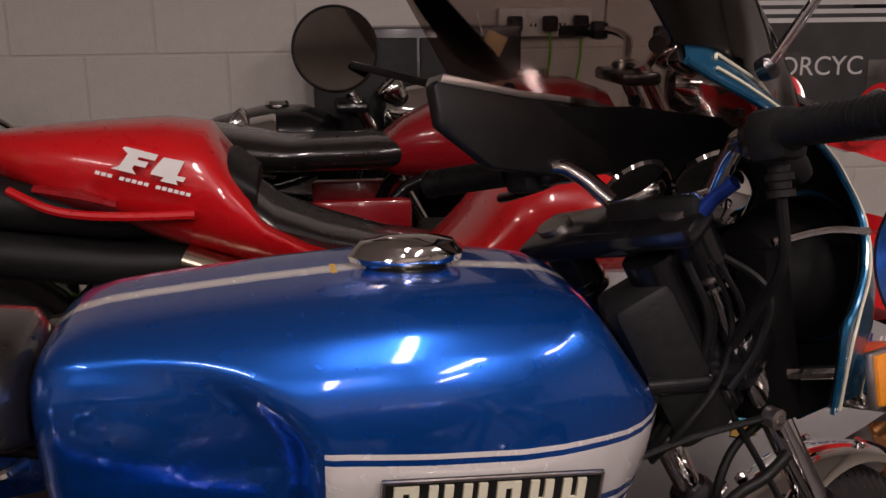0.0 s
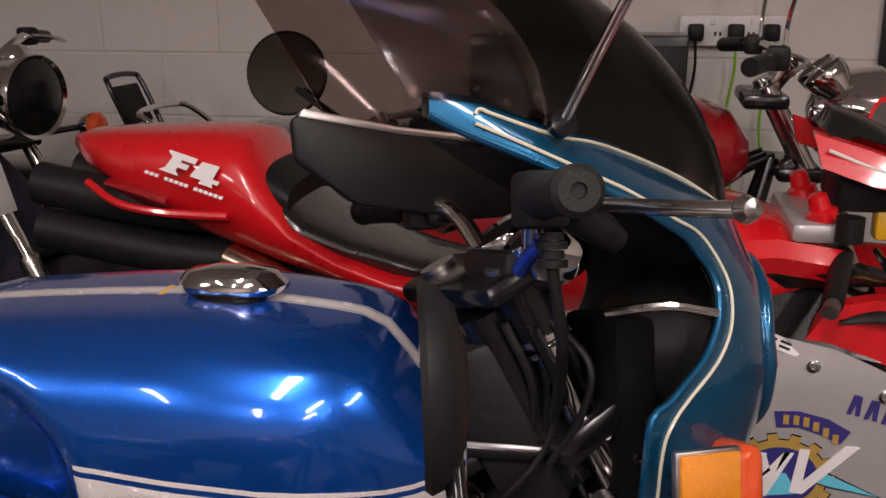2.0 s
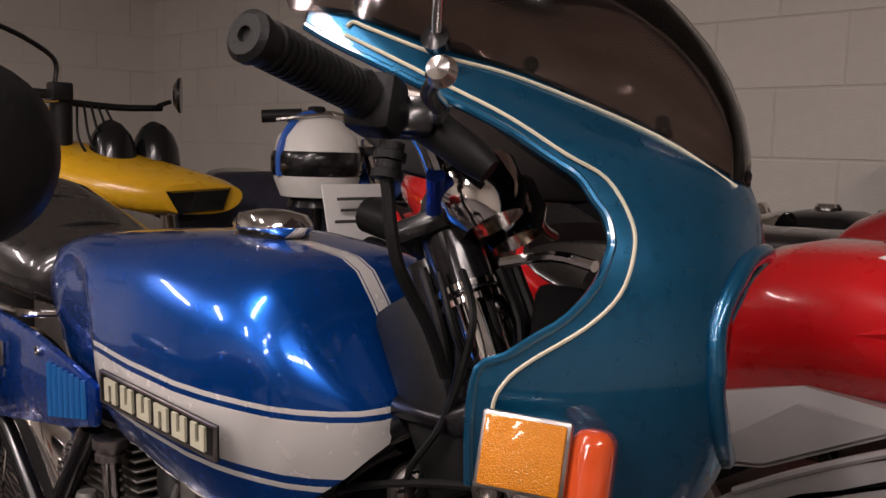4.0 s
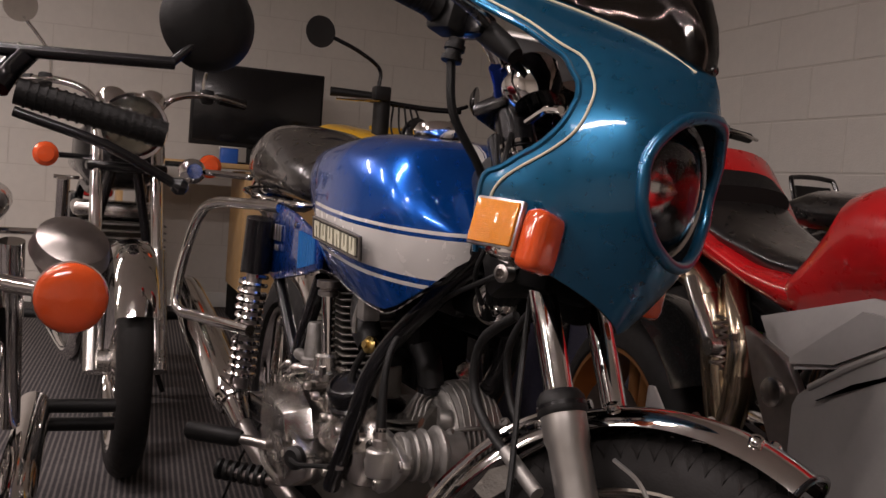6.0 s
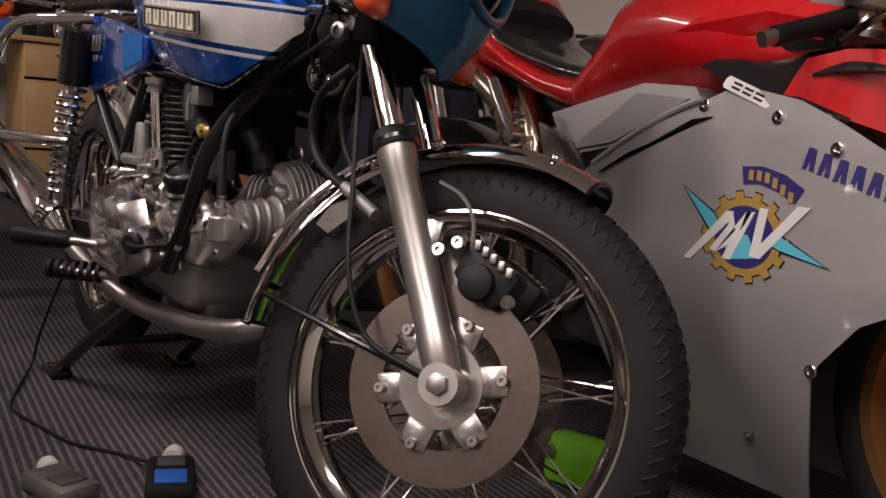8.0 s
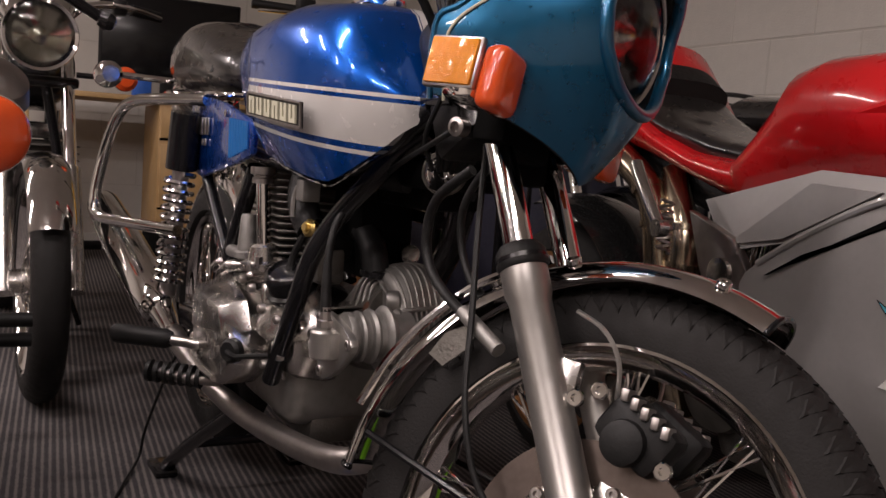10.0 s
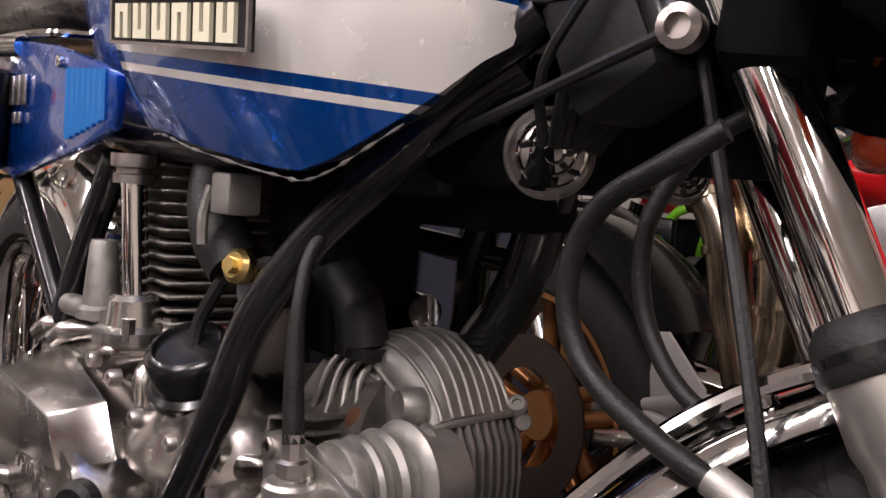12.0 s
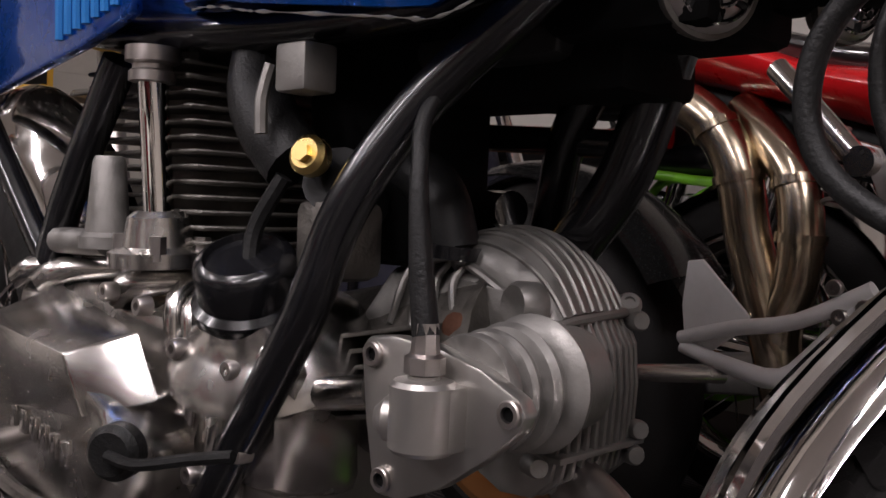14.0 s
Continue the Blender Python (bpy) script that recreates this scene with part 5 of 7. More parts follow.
seat_f = fp("seat", body([(-.96, 1.0, .96, .90, .12), (-.92, .955, .92, .86, .135), (-.86, .905, .88, .83, .135), (-.78, .87, .85, .80, .125), (-.66, .835, .815, .77, .11), (-.575, .825, .80, .76, .085)]), "leather", "low black seat with a strap")
fp("rear_pad", body([(-.985, 1.000, .97, .93, .10), (-.93, 1.000, .95, .90, .125), (-.89, .965, .93, .87, .125)]), "matt")
tank_f = fp("fuel_tank", body([(-.60, .80, .76, .70, .12), (-.555, .812, .78, .705, .150), (-.50, .872, .80, .71, .165), (-.455, .935, .83, .715, .172), (-.432, .968, .85, .72, .178), (-.38, .980, .86, .73, .185), (-.28, .982, .86, .745, .190),
                               (-.18, .970, .85, .76, .192), (-.08, .950, .84, .78, .180), (.02, .915, .84, .80, .14), (.08, .88, .83, .80, .09)]), "red", "sculpted glossy red tank", angle=50)
fp("tank_ridge", loft([[(x, YC - w, z + .025), (x, YC - w - .018, z), (x, YC - w - .004, z - .03)] for x, w, z in ((-.32, .165, .86), (-.2, .178, .885), (-.05, .178, .90), (.06, .15, .88))]), "red", "", tank_f)
tm = basis((-.275, YC - .115, .962), (.09, 0, -.003), (0, .75, .66))
for poly in ([(0, 0), (.02, .013), (.024, .002), (.046, .013), (.042, .001), (.085, -.004), (.04, -.006), (.036, -.013), (.026, -.004), (.008, -.015), (.014, -.001)],):
    fp("tank_star", plate(poly, .002, tm @ Matrix.Translation((0, 0, .003))), "decalwhite", "", tank_f)
# silver intake panel and side fairing
ip = fp("side_cover", loft([[(-.585, .545, .72), (-.51, .53, .635), (-.37, .528, .665), (-.18, .535, .762), (-.20, .545, .78), (-.335, .555, .786)],
                            [(-.575, .60, .72), (-.50, .60, .645), (-.37, .60, .672), (-.19, .60, .762), (-.20, .60, .778), (-.335, .60, .784)]]), "silver", "angular silver side cover", angle=20)
fp("cover_facet", loft([[(-.50, .527, .648), (-.37, .522, .672), (-.20, .530, .758), (-.33, .530, .765)], [(-.50, .54, .648), (-.37, .54, .672), (-.20, .54, .758), (-.33, .54, .765)]]), "silver", "", ip, 20)
ZR = [.10, .25, .35, .44, .50, .55, .60, .64, .685, .73, .762, .778]
XRr = [.075, .10, .112, .19, .30, .43, .39, .31, .21, .12, .04, -.06]
XRl = [-.30, -.37, -.41, -.43, -.44, -.44, -.44, -.385, -.30, -.19, -.12, -.085]


def panel_y(x, z):
    return .500 + .55 * max(0, (.50 - z)) ** 1.6 + .35 * max(0, x - .05) ** 2 + .10 * max(0, -.25 - x) ** 1.3 + .25 * max(0, z - .70) ** 1.2


for s in (-1, 1):
    rows = []
    for k in range(37):
        z = ZR[0] + (ZR[-1] - ZR[0]) * k / 36
        xl, xr = float(np.interp(z, ZR, XRl)), float(np.interp(z, ZR, XRr))
        rows.append([(x, YC + s * (YC - panel_y(x, z)), z) for x in (xl + (xr - xl) * i / 30 for i in range(31))])
    pn = fp("side_fairing", thin_grid(rows, .004), "silver", "flat silver side fairing with round gear emblem", angle=50)
    if s > 0:
        continue
    side_fairing = pn
    fp("slot", loft([[(-.375, .4945, .612), (-.30, .4945, .655), (-.115, .4945, .728), (-.155, .4945, .722)], [(-.375, .5035, .612), (-.30, .5035, .655), (-.115, .5035, .728), (-.155, .5035, .722)]]), "dark", "", pn)
    fp("slot_edge", tube([(-.40, .505, .628), (-.31, .498, .680), (-.20, .498, .735), (-.14, .50, .757)], .006, 8), "silver", "", pn)
    for x, z in ((-.137, .746), (.014, .732), (.125, .690), (.113, .351), (-.02, .20)):
        fp("fastener", bolt((x, panel_y(x, z) - .003, z), (0, -1, 0), .011, .006), "chrome", "", pn)


def on_panel(poly, mat, lift, name="emblem_shape"):
    b2 = bmesh.new()
    lo = [b2.verts.new((x, panel_y(x, z) - .0035, z)) for x, z in poly]
    hi = [b2.verts.new((x, panel_y(x, z) - .0042 - lift, z)) for x, z in poly]
    b2.faces.new(hi)
    for i in range(len(poly)):
        j = (i + 1) % len(poly)
        b2.faces.new((hi[i], hi[j], lo[j], lo[i]))
    return fp(name, b2, mat, "", side_fairing)


GX, GZ = -.020, .540
gear = []
for k in range(14):
    for da, r in ((-.5, .066), (-.26, .066), (-.2, .077), (.2, .077), (.26, .066)):
        q = 2 * math.pi * (k + da) / 14
        gear.append((GX + r * 1.1 * math.cos(q), GZ + r * .95 * math.sin(q)))
on_panel([(GX + (x - GX) * 1.03, GZ + (z - GZ) * 1.03) for x, z in gear], "black", .0012)
on_panel(gear, "golddecal", .0018, "emblem_gear")
on_panel([(GX + .058 * math.cos(2 * math.pi * k / 32), GZ + .050 * math.sin(2 * math.pi * k / 32)) for k in range(32)], "navy", .0024, "emblem_disc")
on_panel([(-.157, .609), (-.085, .574), (-.058, .545), (-.088, .537)], "black", .0021)
on_panel([(-.152, .606), (-.085, .571), (-.062, .546), (-.086, .541)], "cyan", .0028, "emblem_blade")
on_panel([(.137, .514), (.045, .555), (.022, .535), (.055, .525)], "black", .0021)
on_panel([(.131, .516), (.045, .552), (.026, .536), (.055, .528)], "cyan", .0028, "emblem_blade")
on_panel([(-.06, .535), (-.045, .500), (.01, .51), (-.012, .545)], "cyan", .0028, "emblem_blade")
for poly in ([(-.138, .489), (-.124, .488), (-.046, .566), (-.044, .578), (-.058, .578)], [(-.046, .578), (-.052, .555), (-.085, .511), (-.072, .508), (-.036, .548)],
             [(-.072, .508), (-.018, .582), (-.008, .582), (-.036, .530)], [(-.018, .582), (-.002, .582), (-.040, .500), (-.058, .499)],
             [(.006, .590), (.022, .590), (.014, .525), (-.004, .512)], [(-.004, .512), (.016, .510), (.096, .600), (.074, .600)]):
    on_panel(poly, "decalwhite", .0034, "emblem_stroke")
on_panel([(-.039, .652), (.0, .655), (.045, .645), (.080, .626), (.066, .603), (.036, .617), (.0, .627), (-.033, .624)], "navy", .0016, "emblem_banner")
for k in range(6):
    u = -.024 + k * .0155
    zz = .640 - .9 * max(0, u) ** 1.35 * 1.6
    on_panel([(u, zz - .008), (u + .009, zz - .009), (u + .009, zz + .007), (u, zz + .008)], "golddecal", .0022, "banner_bar")
for k in range(6):
    u, zz = .070 + k * .0265, .674 - k * .0068
    on_panel([(u, zz - .017), (u + .007, zz - .017), (u + .018, zz + .015), (u + .009, zz + .016)], "navy", .0016, "letter_bar")
    on_panel([(u + .013, zz - .019), (u + .020, zz - .020), (u + .022, zz + .013), (u + .013, zz + .015)], "navy", .0017, "letter_bar")
for k in range(3):
    on_panel([(.235 + k * .012, .618), (.238 + k * .012, .618), (.248 + k * .012, .645), (.243 + k * .012, .645)], "decalwhite", .0016, "letter_bar")
# black air duct with white label
duct = fp("air_duct", loft([[(-.17, .515, .812), (-.10, .512, .786), (.01, .512, .757), (.12, .525, .735), (.12, .56, .80), (.06, .57, .838), (-.05, .575, .842), (-.15, .56, .838)],
                            [(-.17, .62, .83), (-.10, .62, .80), (.01, .62, .775), (.12, .62, .76), (.12, .62, .83), (.06, .62, .86), (-.05, .62, .862), (-.15, .62, .855)]]), "carbon", "black air duct with a white label", angle=25)
tm = basis((-.098, .5085, .797), (.10, .001, -.036), (0, .30, 1))
fp("label", plate([(.004, -.0), (.096, 0), (.1, -.005), (.1, -.018), (.096, -.022), (.004, -.022), (0, -.018), (0, -.005)], .002, tm), "decalwhite", "white label with dark bars", duct)
for k in range(3):
    for poly in ([(.018 + k * .024, -.017), (.036 + k * .024, -.017), (.036 + k * .024, -.013), (.018 + k * .024, -.013)], [(.018 + k * .024, -.009), (.036 + k * .024, -.009), (.036 + k * .024, -.005), (.018 + k * .024, -.005)]):
        fp("label_bar", plate(poly, .003, tm), "matt", "", duct)
fp("duct_cover", loft([[(-.20, .55, .83), (-.10, .545, .865), (.05, .55, .87), (.15, .57, .85)], [(-.20, .60, .835), (-.10, .60, .878), (.05, .60, .885), (.15, .62, .86)], [(-.19, .64, .83), (-.10, .65, .86), (.05, .65, .87), (.15, .65, .84)]]), "carbon")
# red upper fairing, screen, mirror, lamps
for s in (-1, 1):
    up = [(.0, .20, .765), (.20, .19, .712), (.40, .16, .63), (.50, .10, .66), (.44, .14, .79), (.25, .185, .834), (.10, .195, .838), (.035, .198, .824), (.02, .20, .80)]
    fp("upper_fairing", loft([[(x, YC + s * y, z) for x, y, z in up], [(x, YC + s * (y - .03), z + .002) for x, y, z in up]]), "red", "glossy red upper fairing", angle=25)
    fp("fairing_vent", tube([(.05, YC + s * .199, .800), (.11, YC + s * .196, .812), (.20, YC + s * .192, .806)], [.004, .012, .004], 10, 4, flat=.4), "matt")
    cowl = [(-.002, .120, 1.086), (.012, .135, 1.034), (.09, .145, 1.008), (.17, .145, .990), (.34, .13, .935), (.42, .10, .945), (.34, .10, .985), (.17, .115, 1.032), (.08, .115, 1.062)]
    fp("cowl_side", loft([[(x, YC + s * y, z) for x, y, z in cowl], [(x, YC + s * (y - .02), z + .004) for x, y, z in cowl]]), "red", "red cowl side", angle=25)
    fp("cowl_line", tube([(.02, YC + s * .132, 1.062), (.09, YC + s * .132, 1.035), (.17, YC + s * .132, 1.012)], .003, 6, 3), "decalwhite")
    mi = fp("mirror", loft([[(.185 + .040 * math.cos(q), YC + s * (.19 + .030 * math.sin(q)), 1.055 + .060 * math.sin(q)) for q in np.linspace(0, 2 * math.pi, 20)[:-1]],
                            [(.235 + .030 * math.cos(q), YC + s * (.18 + .022 * math.sin(q)), 1.050 + .045 * math.sin(q)) for q in np.linspace(0, 2 * math.pi, 20)[:-1]]]), "red", "red fairing mirror")
    fp("mirror_glass", loft([[(.182 + .032 * math.cos(q), YC + s * (.188 + .025 * math.sin(q)) - .003, 1.055 + .050 * math.sin(q)) for q in np.linspace(0, 2 * math.pi, 20)[:-1]],
                             [(.188 + .032 * math.cos(q), YC + s * (.188 + .025 * math.sin(q)), 1.055 + .050 * math.sin(q)) for q in np.linspace(0, 2 * math.pi, 20)[:-1]]]), "mirror", "", mi)
    fp("clip_on", tube([(.06, YC + s * .08, .912), (.062, YC + s * .11, .903), (.055, YC + s * .15, .89)], .011, 10, 2), "steel")
    fp("grip", tube([(.058, YC + s * .135, .894), (.040, YC + s * .20, .871), (.022, YC + s * .265, .850)], .0165, 16, 2), "rubber", "black ribbed grip")
    fp("bar_weight", tube([(.022, YC + s * .265, .850), (.016, YC + s * .285, .843)], .013, 14, 1), "steel")
    fp("lever", tube([(.11, YC + s * .12, .90), (.125, YC + s * .20, .87), (.135, YC + s * .27, .835)], .006, 8), "black")
    fp("fork_cap", lathe([(0, 0), (.026, 0), (.026, .018), (.018, .022), (.016, .045), (.008, .05), (0, .05)], (.03, YC + s * .10, .94), (-.35, 0, 1), 18), "red", "red anodised fork cap")
    fp("fork_leg", tube([(.03, YC + s * .10, .94), (.18, YC + s * .10, .62), (.33, YC + s * .10, .31)], .027, 14, 1), "steel")
fp("fork_bridge", box((.03, YC, .925), (.11, .27, .035), .012), "silver", "silver fork bridge")
scr = [(.022, 1.086, .11), (.035, 1.115, .10), (.07, 1.124, .085), (.12, 1.110, .08), (.20, 1.070, .075), (.30, 1.005, .06)]
fp("cowl_screen", thin_grid([[(x + .04 * (abs(v) ** 2 - 1) * (x > .05), YC + w * v, z - .045 * v * v * (x > .03)) for v in np.linspace(-1, 1, 13)] for x, z, w in scr], .003), "carbon", "dark cowl screen", angle=40)
fp("instrument_pod", box((.10, YC, .98), (.10, .16, .06), .015), "matt")
fp("yellow_bracket", box((.14, YC - .06, .93), (.05, .04, .05), .008), "yellow")
fp("brake_reservoir", lathe([(0, 0), (.022, 0), (.022, .04), (0, .042)], (.06, YC - .15, .92), (0, 0, 1), 16), "matt")


def cast_wheel(c, r, tw, rr, put):
    c = Vector(c)
    w = put("wheel", lathe([(0, -.05), (.045, -.05), (.05, 0), (.045, .05), (0, .05)], c, (0, 1, 0), 24), "gold", "gold cast wheel")
    put("rim", lathe([(rr, -tw * .42), (rr + .010, -tw * .47), (rr - .010, -tw * .47), (rr - .02, -tw * .30), (rr - .03, 0), (rr - .02, tw * .30), (rr - .010, tw * .47), (rr + .010, tw * .47), (rr, tw * .42), (rr - .012, 0)], c, (0, 1, 0), 56, closed=True), "gold", "", w)
    prof = []
    for k in range(20):
        q = 2 * math.pi * k / 20
        prof.append((max(rr + .001, r - tw * .42 + tw * .42 * math.cos(q)), tw * .5 * math.copysign(abs(math.sin(q)) ** .8, math.sin(q))))
    put("tyre", lathe(prof, c, (0, 1, 0), 64, closed=True), "tyre", "wide black tyre", w)
    for k in range(5):
        q = 2 * math.pi * k / 5 + .35
        for e in (-.13, .13):
            d0, d1 = Vector((math.cos(q + e * 2.2), 0, math.sin(q + e * 2.2))), Vector((math.cos(q + e), 0, math.sin(q + e)))
            put("wheel_spoke", tube([c + d0 * .03, c + d0 * .08, c + d1 * (rr - .015)], [.022, .016, .014], 10, 2), "gold", "", w)
    return w


for wx, tw in ((-1.225, .17), (.355, .115)):
    w = cast_wheel((wx, YC, .312), .312, tw, .234, fp)
    for s in (-1, 1):
        fp("brake_disc", lathe([(.09, -.002), (.15, -.002), (.15, .003), (.09, .003)], (wx, YC + s * .075, .312), (0, 1, 0), 40, closed=True), "disc", "", w)
fp("hugger", thin_grid([[(-1.225 + (.385 - 2.2 * y * y) * math.cos(q), YC + y, .312 + (.385 - 2.2 * y * y) * math.sin(q)) for y in np.linspace(-.115, .115, 13)] for q in np.linspace(radians(33), radians(100), 18)], .004), "carbon", "carbon fibre rear hugger")
fp("front_mudguard", thin_grid([[(.355 + .33 * math.cos(q), YC + y, .312 + (.33 - 2 * y * y) * math.sin(q)) for y in np.linspace(-.075, .075, 9)] for q in np.linspace(radians(25), radians(150), 20)], .004), "red")
# exhaust, rearset, adjuster rod, engine
for pts, r in (([(-1.02, .62, .82), (-.91, .60, .782), (-.83, .60, .732), (-.79, .60, .665), (-.772, .60, .585), (-.745, .60, .50), (-.722, .605, .42), (-.70, .63, .28)], .031),
               ([(-.82, .66, .76), (-.765, .63, .715), (-.715, .61, .66), (-.698, .60, .59), (-.702, .60, .525), (-.722, .605, .44), (-.70, .65, .28)], .029)):
    ex = fp("exhaust_pipe", tube(pts, r, 18), "titan", "heat-tinted steel exhaust pipe")
    for q in (2, 3):
        a, b2 = Vector(pts[q]), Vector(pts[q + 1])
        fp("pipe_band", tube([a, a + (b2 - a).normalized() * .012], r + .004, 18, 1), "titan", "", ex)
for s in (-1, 1):
    for zz in (.89, .80):
        fp("tailpipe", tube([(-.95, YC + s * .045, zz), (-1.15, YC + s * .06, zz + .01), (-1.42, YC + s * .075, zz + .055)], [.035, .042, .042], 18, 2), "matt", "matt black tailpipe")
rs = fp("rearset", tube([(-.75, .42, .452), (-.69, .42, .438), (-.625, .42, .432), (-.58, .42, .475), (-.53, .42, .532)], [.008, .010, .012, .010, .010], 10, 3), "machined", "machined silver rearset bracket")
fp("rearset_arm", tube([(-.752, .418, .462), (-.68, .418, .482), (-.61, .418, .497), (-.53, .418, .538)], [.008, .009, .009, .010], 10, 3), "machined", "", rs)
for x, z in ((-.561, .507), (-.536, .519), (-.568, .537)):
    fp("rearset_bolt", bolt((x, .415, z), (0, -1, 0), .009, .008), "steel", "", rs)
fp("heel_guard", plate([(-.755, .553), (-.735, .556), (-.672, .495), (-.675, .482), (-.735, .437), (-.752, .44), (-.76, .50)], .006, Matrix(((1, 0, 0, 0), (0, 0, 1, .43), (0, 1, 0, 0), (0, 0, 0, 1))), .002), "machined", "", rs)
fp("foot_rest", tube([(-.70, .43, .425), (-.745, .36, .426), (-.76, .34, .427)], [.011, .011, .008], 12, 2), "alloy", "", rs)
fp("gear_pedal", plate([(-.64, .30), (-.50, .33), (-.50, .315), (-.62, .28)], .008, Matrix(((1, 0, 0, 0), (0, 0, 1, .40), (0, 1, 0, 0), (0, 0, 0, 1)))), "alloy", "", rs)
ad = fp("adjuster_rod", tube([(-.66, .44, .775), (-.625, .43, .742), (-.56, .42, .675)], .013, 12, 2), "alloy", "silver adjuster rod")
fp("rod_end", lathe([(0, -.01), (.016, -.01), (.016, .01), (0, .01)], (-.55, .418, .668), (0, 1, 0), 18), "alloy", "", ad)
coil = [(-.60 + .012 * math.cos(k * .7), .47 + .012 * math.sin(k * .7), .62 + k * .0016) for k in range(60)]
fp("small_spring", tube(coil, .003, 5, 1), "steel")
fp("frame_plate", plate([(-.60, .70), (-.48, .66), (-.42, .58), (-.44, .40), (-.54, .36), (-.50, .50), (-.56, .60)], .02, Matrix(((1, 0, 0, 0), (0, 0, 1, .52), (0, 1, 0, 0), (0, 0, 0, 1))), .004), "steel", "grey frame plate")
fp("pivot_cover", lathe([(0, 0), (.026, 0), (.026, .01), (.012, .014), (0, .014)], (-.49, .512, .60), (0, -1, 0), 20), "alloy")
fp("swing_arm", tube([(-.55, YC + .07, .40), (-.90, YC + .11, .36), (-1.225, YC + .10, .312)], .04, 12, 2, flat=.6), "cast")
fp("engine_block", box((-.30, YC, .42), (.46, .34, .34), .05), "dirty")
fp("rear_frame", tube([(-.62, YC, .70), (-.95, YC, .80), (-1.15, YC, .92)], .05, 10, 2), "matt")
fp("gearbox_cover", lathe([(0, 0), (.09, 0), (.085, .03), (.05, .045), (0, .046)], (-.50, .56, .40), (0, -1, 0), 28), "dirty")
for k in range(8):
    fp("radiator_fin", box((.02, YC, .35 + k * .035), (.03, .30, .006), 0), "matt")

